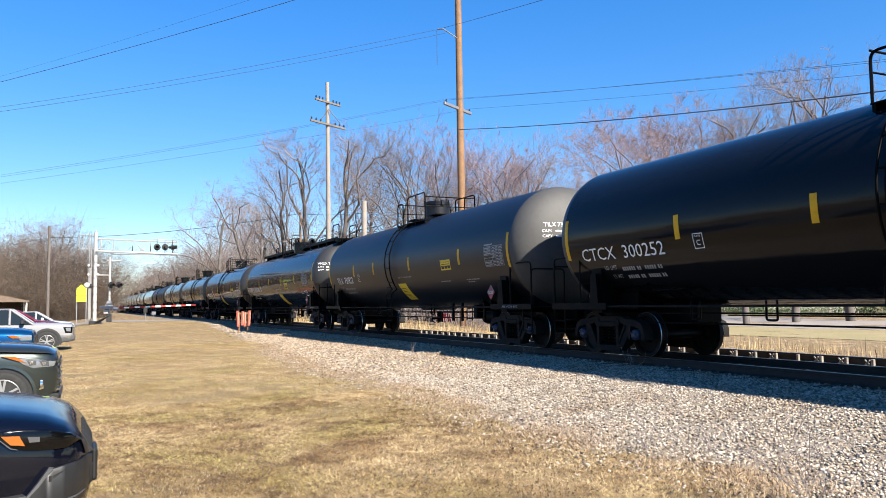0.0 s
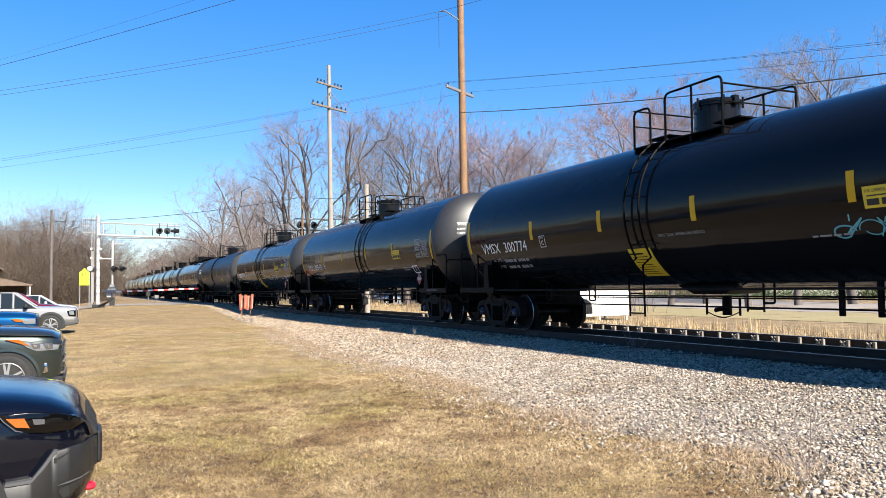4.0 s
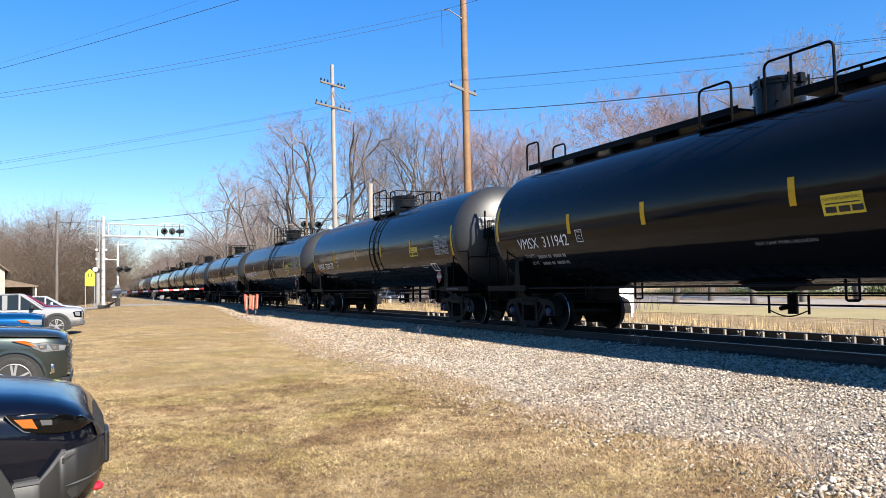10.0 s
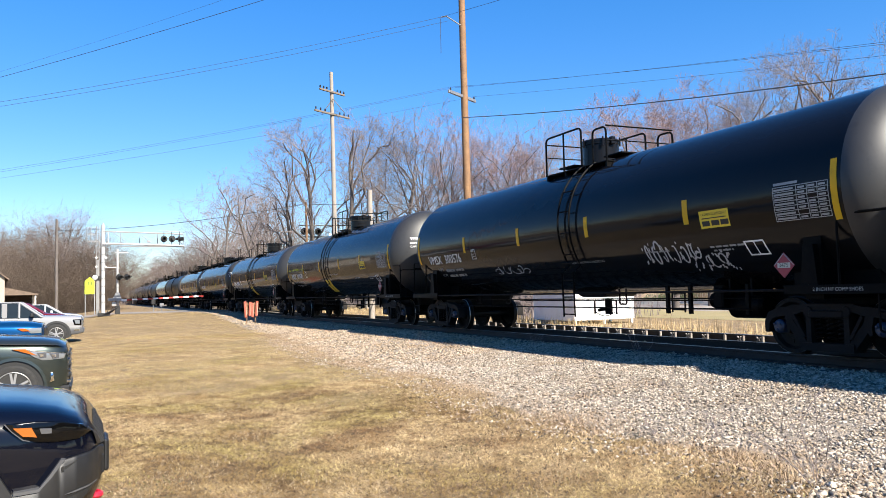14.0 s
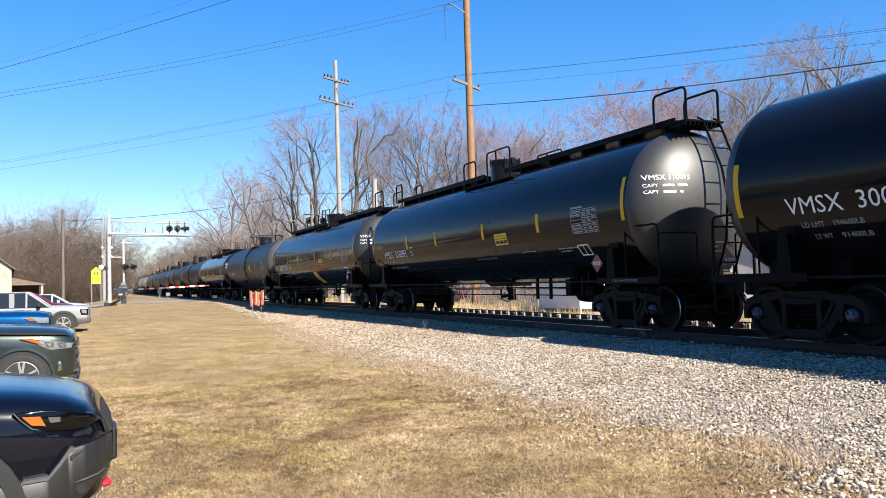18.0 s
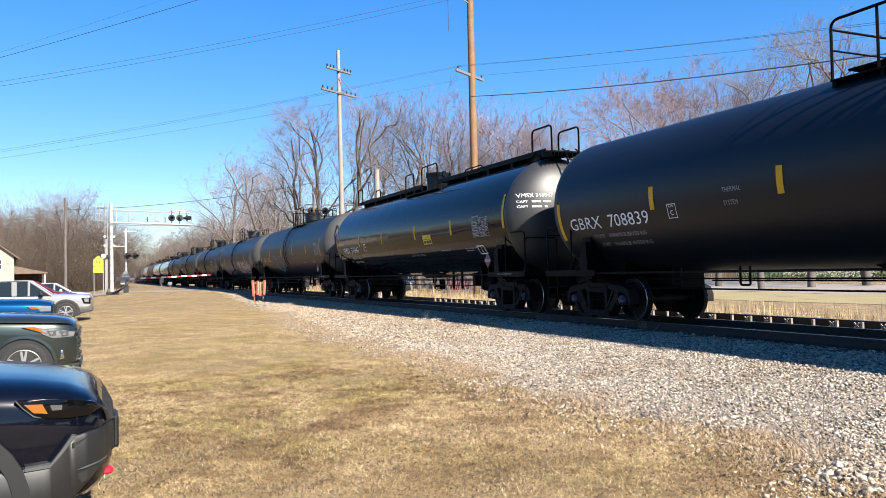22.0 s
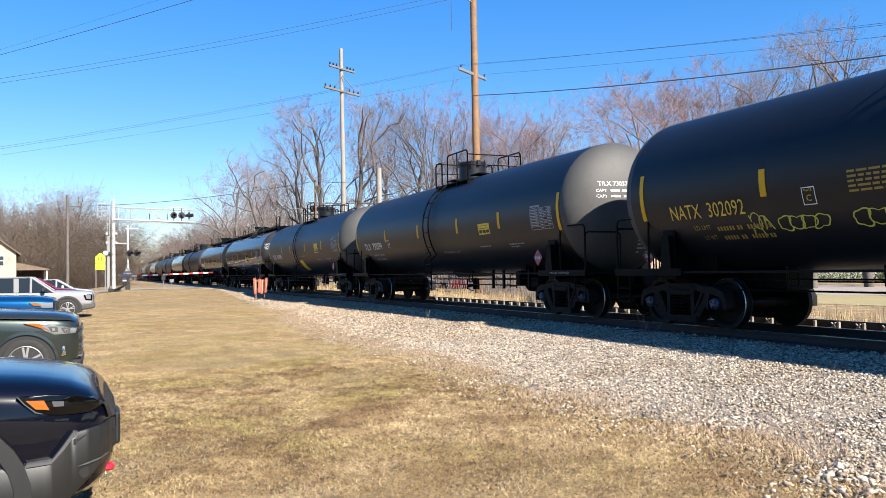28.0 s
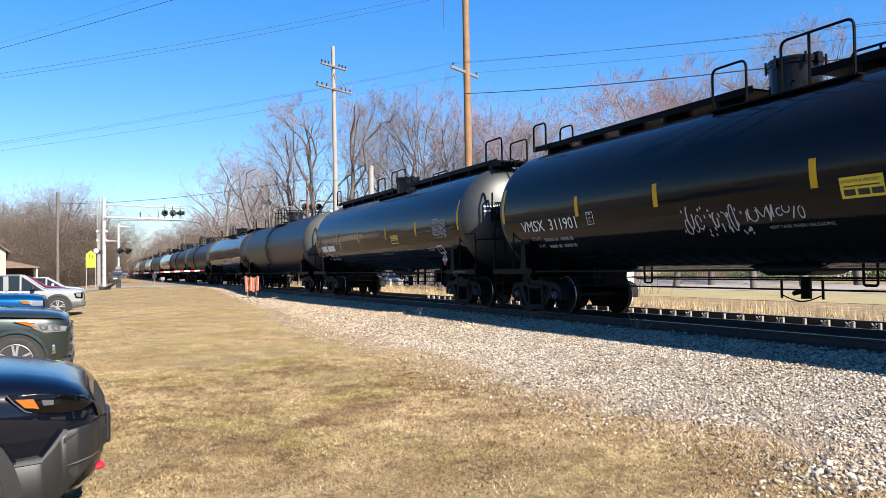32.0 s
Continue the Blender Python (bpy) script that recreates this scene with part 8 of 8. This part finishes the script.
for k in range(6):
    add_box(suv, "grille_bar", M["signalblack"] if k % 2 else M["chrome"], -0.72, 0.72, -0.03 + 0.01 * (k % 2), 0.06, 0.36 + 0.085 * k, 0.41 + 0.085 * k, 0.012, False)
add_box(suv, "bumper", M["plastic"], -0.82, 0.82, -0.04, 0.3, 0.22, 0.33, 0.03, False, "dark lower bumper")
side_shape(suv, "hood_edge", M["signalblack"], [(0.05, 0.955), (0.35, 0.985), (1.4, 1.045), (1.4, 1.035), (0.35, 0.975)], 0, 0.004, "", nose2)

# blue pickup
P_BLUE = car_paint("bright_blue_paint", (0.003, 0.04, 0.12), 0.34, 0.6)
blue = vehicle("parked_pickup", "bright blue pickup truck with an amber lamp", -24.2, -1.12, LAWN - 0.03, dict(
    category="pickup truck", paint=P_BLUE, wheel=0.4, axles=(0.95, 4.2), mirror=(1.8, 1.15), arch=P_BLUE,
    stations=[(0.0, 0.75, 0.45, 0.95, 1.02), (0.05, 0.85, 0.38, 1.02, 1.09), (0.3, 0.92, 0.36, 1.05, 1.14), (0.7, 0.94, 0.36, 1.07, 1.17), (1.5, 0.94, 0.36, 1.1, 1.19), (1.8, 0.94, 0.36, 1.1, 1.12), (3.6, 0.94, 0.4, 1.12, 1.14), (3.65, 0.94, 0.4, 1.18, 1.18), (5.3, 0.94, 0.45, 1.18, 1.18)],
    cabin=[(1.5, 0.88, 0.86, 1.1, 1.12), (2.15, 0.88, 0.72, 1.1, 1.74), (3.4, 0.88, 0.72, 1.12, 1.74), (3.6, 0.88, 0.76, 1.12, 1.2)], pillars=(0, 1, 2)))
side_shape(blue, "headlamp", M["clearlens"], [(0.45, 0.98), (0.05, 0.98), (0.05, 0.84), (0.3, 0.84)], 0, 0.012, "clear headlamp", lambda u: float(np.interp(u, [0, 0.05, 0.3, 0.7], [0.75, 0.85, 0.92, 0.94])))
side_shape(blue, "turn_lamp", M["amber"], [(0.62, 0.985), (0.45, 0.985), (0.3, 0.9), (0.5, 0.9)], 0, 0.02, "amber marker lamp", lambda u: float(np.interp(u, [0, 0.05, 0.3, 0.7], [0.75, 0.85, 0.92, 0.94])))
add_box(blue, "bumper", M["signalblack"], -0.86, 0.86, -0.05, 0.3, 0.4, 0.6, 0.03, False, "black front bumper")
add_box(blue, "grille", M["signalblack"], -0.7, 0.7, -0.03, 0.05, 0.66, 0.98, 0.02, False)
for s in (-1, 1):
    add_box(blue, "fog_lamp", M["clearlens"], 0.6 * s - 0.08, 0.6 * s + 0.08, -0.07, 0.0, 0.45, 0.53, 0.01, False)

# white pickup
P_WHITE = car_paint("silver_white_paint", (0.2, 0.2, 0.205), 0.35)
white = vehicle("parked_pickup", "silver-white crew-cab pickup truck with dark lower trim", -37.0, -0.28, LAWN - 0.12, dict(
    category="pickup truck", paint=P_WHITE, wheel=0.4, axles=(0.98, 4.25), flares=True, arch=M["signalblack"], mirror=(1.85, 1.15), mirror_mat=M["signalblack"],
    stations=[(0.0, 0.78, 0.48, 0.95, 1.05), (0.05, 0.88, 0.4, 1.05, 1.12), (0.3, 0.94, 0.36, 1.08, 1.15), (0.8, 0.95, 0.36, 1.1, 1.18), (1.55, 0.95, 0.36, 1.12, 1.2), (1.8, 0.95, 0.36, 1.12, 1.14), (3.9, 0.95, 0.4, 1.15, 1.17), (3.95, 0.95, 0.4, 1.2, 1.2), (5.5, 0.95, 0.45, 1.2, 1.2)],
    cabin=[(1.5, 0.9, 0.88, 1.12, 1.14), (2.35, 0.9, 0.74, 1.12, 1.76), (3.8, 0.9, 0.74, 1.15, 1.76), (3.92, 0.9, 0.76, 1.15, 1.25)], pillars=(0, 1, 2), doors=[(1.95, 2.85, 0.45, 1.1), (2.87, 3.7, 0.5, 1.1)]))
nose3 = lambda u: float(np.interp(u, [0, 0.05, 0.3, 0.8], [0.78, 0.88, 0.94, 0.95]))
side_shape(white, "headlamp", M["darklens"], [(0.38, 1.0), (0.03, 1.0), (0.03, 0.74), (0.3, 0.76)], 0, 0.014, "dark-framed headlamp", nose3)
side_shape(white, "lamp_lens", M["clearlens"], [(0.3, 0.97), (0.1, 0.97), (0.1, 0.8), (0.26, 0.82)], 0, 0.024, "", nose3)
add_box(white, "grille", M["chrome"], -0.72, 0.72, -0.04, 0.05, 0.66, 1.0, 0.03, False, "chrome grille")
add_box(white, "bumper", M["greyplastic"], -0.92, 0.92, -0.08, 0.35, 0.42, 0.64, 0.05, False, "grey front bumper")
side_shape(white, "bumper_corner", M["greyplastic"], [(0.5, 0.68), (0.04, 0.68), (0.04, 0.42), (0.44, 0.38)], 0, 0.02, "grey bumper corner", nose3)
side_shape(white, "fog_lamp", M["chrome"], [(0.3, 0.6), (0.08, 0.6), (0.08, 0.52), (0.3, 0.52)], 0, 0.03, "", nose3)
for s in (-1, 1):   # white centre pillar between the doors
    part("pillar", Geo().box(min(s * 0.78, s * 0.9), max(s * 0.78, s * 0.9), -2.98, -2.78, 1.12, 1.72, 0.02), P_WHITE, white)


def plain_sedan(name, label, x, front, z, paint, turn=0):
    c = vehicle(name, label, x, front, z, dict(
        category="car", paint=paint, wheel=0.34, axles=(0.9, 3.6), mirror=(1.6, 0.95), arch=paint,
        stations=[(0.0, 0.7, 0.3, 0.62, 0.68), (0.1, 0.82, 0.24, 0.74, 0.8), (0.4, 0.88, 0.2, 0.82, 0.88), (1.2, 0.9, 0.2, 0.9, 0.97), (1.5, 0.9, 0.2, 0.92, 0.96), (3.6, 0.9, 0.22, 0.95, 0.99), (4.4, 0.88, 0.28, 0.95, 1.0), (4.65, 0.8, 0.36, 0.85, 0.9)],
        cabin=[(1.15, 0.82, 0.8, 0.93, 0.95), (1.95, 0.82, 0.6, 0.93, 1.43), (3.3, 0.82, 0.6, 0.95, 1.42), (4.1, 0.8, 0.72, 0.96, 1.0)], pillars=(0, 1, 2), doors=[(1.6, 2.55, 0.3, 0.9), (2.57, 3.4, 0.35, 0.9)]))
    side_shape(c, "headlamp", M["clearlens"], [(0.5, 0.76), (0.08, 0.7), (0.1, 0.6), (0.4, 0.64)], 0, 0.014, "", lambda u: float(np.interp(u, [0, 0.1, 0.4], [0.7, 0.82, 0.88])))
    if turn:
        c.matrix_basis = Matrix.Translation((x, front, z)) @ Matrix.Rotation(radians(turn), 4, "Z")
    return c


P_RED = car_paint("dark_red_paint", (0.085, 0.006, 0.009), 0.3)
P_SILV = car_paint("silver_paint", (0.297, 0.3036, 0.3168), 0.3)
P_DARK = car_paint("dark_grey_paint", (0.02, 0.022, 0.026), 0.3)
zr = LAWN - 0.1
plain_sedan("parked_car", "dark red car parked beyond the pickup", -43.5, -0.9, zr + 0.25, P_RED)
plain_sedan("parked_car", "silver car parked at the end of the row", -49.0, -0.3, zr + 0.15, P_SILV)
plain_sedan("parked_car", "dark grey car parked at the far end of the lot", -57.0, -4.2, zr + 0.35, P_DARK)
# across the tracks
x, y = at_angle(24.5, 62)
plain_sedan("parked_car", "dark red car parked beside the far street", x, y, LAWN, P_RED, 75)
x, y = at_angle(27.8, 66)
plain_sedan("parked_car", "silver car parked beside the far street", x, y, LAWN, P_SILV, 80)
x, y = at_angle(30.4, 64)
plain_sedan("parked_car", "dark grey car parked beside the far street", x, y, LAWN, P_DARK, 80)
x, y = at_angle(20.5, 66)
plain_sedan("parked_car", "silver car parked beside the far street", x, y, LAWN, P_SILV, 80)



# ---- ballast stones, grass and weeds ----
def scatter_stones(name, n, pick, size, seed, label, mat="stone"):
    rs = np.random.RandomState(seed)
    x, y = pick(rs, n)
    n = len(x)
    z = bed_height(x, y)
    s = size * (0.55 + 0.9 * rs.rand(n) ** 1.6)
    base = np.array([(1, 0, 0.1), (-0.9, 0.1, -0.1), (0.1, 0.8, 0.05), (-0.1, -0.8, 0.1), (0.15, 0.1, 0.6), (0, 0, -0.5), (0.65, 0.5, 0.45), (-0.65, -0.45, 0.42)])
    tris = np.array([(4, 6, 2), (4, 0, 6), (6, 0, 2), (4, 2, 1), (4, 1, 7), (4, 7, 3), (4, 3, 0), (7, 1, 3), (5, 2, 0), (5, 1, 2), (5, 3, 1), (5, 0, 3)])
    b = base[None] * (1 + 0.28 * rs.randn(n, 8, 3))
    b *= (s[:, None] * (0.65 + 0.6 * rs.rand(n, 3)))[:, None, :]
    a = rs.rand(n) * 6.283
    t = rs.randn(n) * 0.5
    ca, sa, ct, st = np.cos(a), np.sin(a), np.cos(t), np.sin(t)
    R = np.zeros((n, 3, 3))
    R[:, 0, 0], R[:, 0, 1], R[:, 0, 2] = ca, -sa * ct, sa * st
    R[:, 1, 0], R[:, 1, 1], R[:, 1, 2] = sa, ca * ct, -ca * st
    R[:, 2, 1], R[:, 2, 2] = st, ct
    v = np.einsum("nij,nkj->nki", R, b) + np.stack([x, y, z + s * 0.25], -1)[:, None, :]
    f = (tris[None] + (np.arange(n) * 8)[:, None, None]).reshape(-1, 3)
    tagged(new(name, raw_mesh(name, v.reshape(-1, 3), f, M[mat])), label, "gravel", kind="stuff")


def bed_pick(x0, x1, y1=10.3):
    def pick(rs, n):
        x = x0 + (x1 - x0) * rs.rand(n)
        e = bed_edge(x)
        y = e - 0.25 + (y1 - e + 0.25) * rs.rand(n)
        bare = rs.rand(n) < smooth_step(-0.25, 0.75, y - e + 0.3 * np.sin(x * 3.3) * np.sin(y * 4 + x))     # thins out towards the lawn
        return x[bare], y[bare]
    return pick


scatter_stones("ballast_stones", 70000, bed_pick(-17, -1), 0.0185, 1, "loose pale crushed stone of the track bed")
scatter_stones("ballast_stones", 22000, bed_pick(-40, -16), 0.03, 2, "dusty tan crushed stone of the track bed", "dusty_stone")
scatter_stones("ballast_stones", 6000, bed_pick(-75, -40), 0.045, 3, "dusty tan crushed stone of the track bed", "dusty_stone")
scatter_stones("ballast_stones", 7000, lambda rs, n: (-40 + 42 * rs.rand(n), 10.3 + 1.9 * rs.rand(n)), 0.035, 4, "loose pale crushed stone between the rails")
def stray(rs, n):
    x = -30 + 29 * rs.rand(n)
    return x, bed_edge(x) - 0.1 - np.abs(rs.randn(n)) * 0.35
scatter_stones("stray_stones", 3200, stray, 0.018, 5, "stray pale stones spilled onto the lawn edge")


def corner(rs, n):
    """A heap of coarser stone where the gravel meets the lawn nearest the viewer."""
    return -3.95 + 0.25 * rs.randn(n), 5.35 + 0.42 * rs.randn(n)
scatter_stones("coarse_stones", 420, corner, 0.031, 6, "coarser pale stones in a heap at the gravel edge")


def blades(name, x, y, z, length, width, mat, label, seed, flat=0.6, category="grass"):
    """Bent blades of grass, one island each."""
    rs = np.random.RandomState(seed)
    n = len(x)
    a = rs.rand(n) * 6.283
    L = length * (0.5 + rs.rand(n))
    d = np.stack([np.cos(a), np.sin(a)], -1)
    side = np.stack([-np.sin(a), np.cos(a)], -1) * (width * (0.6 + 0.8 * rs.rand(n)))[:, None]
    lay = np.clip(flat + 0.3 * min(1.0, 1.4 - flat) * rs.randn(n), 0.05, 1.3)
    z = z + rs.rand(n) * 0.012
    p0 = np.stack([x, y], -1)
    p1 = p0 + d * (L * 0.5 * lay)[:, None]
    p2 = p0 + d * (L * lay)[:, None]
    h1, h2 = L * 0.55 * np.maximum(1 - lay * 0.65, 0.08), L * np.maximum(1 - lay * 0.85, 0.03)
    v = np.zeros((n, 5, 3))
    v[:, 0, :2], v[:, 0, 2] = p0 - side, z - 0.01
    v[:, 1, :2], v[:, 1, 2] = p0 + side, z - 0.01
    v[:, 2, :2], v[:, 2, 2] = p1 + side * 0.7, z + h1
    v[:, 3, :2], v[:, 3, 2] = p1 - side * 0.7, z + h1
    v[:, 4, :2], v[:, 4, 2] = p2, z + h2
    o = (np.arange(n) * 5)[:, None]
    f = np.concatenate([np.concatenate([o, o + 1, o + 2], 1), np.concatenate([o, o + 2, o + 3], 1), np.concatenate([o + 3, o + 2, o + 4], 1)])
    tagged(new(name, raw_mesh(name, v.reshape(-1, 3), f, mat)), label, category, kind="stuff")


def clumpy(x, y, seed):
    return np.sin(x * 1.3 + seed) * np.sin(y * 1.7 + 2 * seed) + 0.6 * np.sin(x * 3.1 + y * 2.3 + seed) + 0.5 * np.sin(x * 0.45 - y * 0.6 + seed)


def lawn_area(rs, n, x0, x1, power):
    """Points of the lawn, denser near x1."""
    x = x1 - (x1 - x0) * rs.rand(n) ** power
    y = -1.1 + (bed_edge(x) + 0.3 + 1.1) * rs.rand(n)
    return x, y


rs = np.random.RandomState(9)
for name, n, x0, x1, power, length, width, seed in (("lawn_blades", 330000, -14, -2.4, 1.5, 0.06, 0.0034, 1), ("lawn_blades", 150000, -36, -13, 1.25, 0.07, 0.0036, 2), ("lawn_blades", 60000, -75, -34, 1.1, 0.1, 0.0055, 3)):
    x, y = lawn_area(rs, n, x0, x1, power)
    keep = clumpy(x, y, 1.0) + 0.9 * rs.randn(len(x)) > -0.9
    x, y = x[keep], y[keep]
    k = np.clip(np.hypot(x, y) / 9.0, 0.65, 1.15) if seed == 1 else 1.0      # finer where it is seen close
    blades(name, x, y, ground_height(x, y), length * k, width * k, M["dryblade" if seed == 1 else "farblade"], "short matted dry straw-coloured lawn grass", seed, 1.08)
x, y = lawn_area(rs, 40000, -30, -2.4, 1.4)
keep = clumpy(x, y, 4.0) + 0.5 * rs.randn(len(x)) > 0.75
x, y = x[keep], y[keep]
blades("green_blades", x, y, ground_height(x, y), 0.06, 0.004, M["greenblade"], "patches of greenish winter grass", 7, 1.0)
# bleached stalks and dead leaves lying loose on the lawn
x, y = lawn_area(rs, 40000, -13, -2.4, 1.3)
keep = clumpy(x * 1.7, y * 1.7, 6.0) + 0.8 * rs.randn(len(x)) > 0.3
x, y = x[keep], y[keep]
blades("bleached_stalks", x, y, ground_height(x, y) + 0.01, 0.04, 0.0019, M["bleached"], "pale bleached grass stalks lying on the lawn", 21, 1.1)
x, y = lawn_area(rs, 30000, -13, -2.4, 1.5)
keep = clumpy(x * 1.3, y * 1.3, 8.5) + 0.9 * rs.randn(len(x)) > 0.4
x, y = x[keep], y[keep]
blades("dead_leaves", x, y, ground_height(x, y) + 0.012, 0.024, 0.006, M["deadleaf"], "small dark dead leaves scattered over the lawn", 22, 1.1, "leaves")
# straw litter and ragged tufts along the gravel edge
x = -34 + 32.5 * rs.rand(52000)
y = bed_edge(x) + 0.05 + 0.4 * rs.randn(len(x))
keep = np.sin(x * 2.1) + np.sin(x * 5.3 + y * 3) + 1.2 * rs.randn(len(x)) > -0.4
x, y = x[keep], y[keep]
blades("edge_litter", x, y, np.maximum(ground_height(x, y), bed_height(x, y)) + 0.006, 0.065, 0.0035, M["litter"], "matted brown straw mixed into the gravel edge", 11, 0.95)
x = -34 + 32.5 * rs.rand(9000)
y = bed_edge(x) + 0.2 * rs.randn(len(x))
keep = np.sin(x * 2.1) + np.sin(x * 5.3 + 1) + 0.6 * rs.randn(len(x)) > 0.9
x, y = x[keep], y[keep]
blades("edge_tufts", x, y, np.maximum(ground_height(x, y), bed_height(x, y)), 0.08, 0.0026, M["litter"], "ragged dry tufts at the gravel edge", 12, 0.6)
# tall straw beyond the track
x = -75 + 82 * rs.rand(26000)
y = 14.0 + 7.5 * rs.rand(len(x)) ** 1.3
keep = clumpy(x * 0.8, y, 2.0) + rs.randn(len(x)) > -0.2
x, y = x[keep], y[keep]
blades("tall_straw", x, y, ground_height(x, y), 0.42, 0.006, M["straw"], "tall dry straw beyond the track", 13, 0.22, "tall grass")


def weed(x, y, hh, seed):
    """A dead weed: a few thin branching stalks."""
    rnd = random.Random(seed)
    pieces = []
    for k in range(5):
        p = Vector((rnd.uniform(-0.05, 0.05), rnd.uniform(-0.05, 0.05), -0.03))
        d = Vector((rnd.gauss(0, 0.4), rnd.gauss(0, 0.4), 1)).normalized()
        for i in range(4):
            q = p + d * hh / 4
            pieces.append((p, q, 0.0035, 0.003))
            for _ in range(2):
                e = (d + Vector((rnd.gauss(0, 0.7), rnd.gauss(0, 0.7), 0.2))).normalized()
                pieces.append((q, q + e * hh * rnd.uniform(0.1, 0.28), 0.0022, 0.0015))
            p, d = q, (d + Vector((rnd.gauss(0, 0.2), rnd.gauss(0, 0.2), 0))).normalized()
    v, f = sticks(pieces, 4, 0.0015)
    z = float(np.maximum(bed_height(np.array([x]), np.array([y])), ground_height(np.array([x]), np.array([y])))[0])
    ob = tagged(new("dead_weed", raw_mesh("dead_weed", v, f, M["twig"])), "dead brown weed stalks on the gravel", "weed", "weeds on the gravel")
    ob.location = (x, y, z)


for k, (x, y, hh) in enumerate(((-11.6, 9.3, 0.5), (-15.6, 9.4, 0.35), (-27.5, 9.2, 0.5), (-30.5, 9.0, 0.45), (-6.3, 6.0, 0.3), (-6.8, 5.6, 0.25), (-9.0, 7.6, 0.15), (-4.4, 5.2, 0.75), (-20.5, 8.6, 0.25))):
    weed(x, y, hh, 30 + k)



# ---- what moves: the train rolls along the track, its wheels turn ----
# seconds, metres by which the train lags (-) or leads its even pace
SLACK = [(0, -0.22), (1, 0.21), (2, -0.11), (3, -0.2), (4.5, -0.14), (6, -0.09), (7, -0.52), (8, -0.07), (9, 0.02), (10, -0.25), (11, 0.25), (12, -0.07), (13, 0.03), (14, -0.27), (15.5, -0.2), (17, -0.15),
         (18, 0.12), (19, -0.22), (20, -0.07), (21, 0.15), (22, -0.35), (23, 0.11), (24, -0.11), (25, 0.06), (26.5, 0.0), (28, -0.03), (29, -0.39), (30, 0.19), (31, -0.23), (32, -0.01)]


def motions():
    for car, row in zip(CARS, TRAIN):
        x = row[0] + MIDDLE
        walk(car, [(t, pose(x + SPEED * t + slip, TRACK_Y, 0)) for t, slip in SLACK])
        turn = SPEED / 0.457                       # radians a second
        # wheels turn while their car is near enough to tell; rows a seventh of a turn apart
        near0, near1 = max(0.0, (-95 - x) / SPEED), min(32.0, (6 - x) / SPEED)
        if near1 <= near0:
            continue
        n = max(1, round((near1 - near0) * FPS))
        times = [near0 + (near1 - near0) * k / n for k in range(n + 1)]
        rows = sorted({0.0, 32.0, *[round(t * FPS) / FPS for t in times]})
        for truck in [o for o in car.children if o.name.split(".")[0] == "truck"]:
            for axle in [o for o in truck.children if o.name.split(".")[0] == "wheelset"]:
                p = axle.location.copy()
                walk(axle, [(t, Matrix.Translation(p) @ Matrix.Rotation(turn * (min(max(t, near0), near1) - near0), 4, "Y")) for t in rows])


motions()
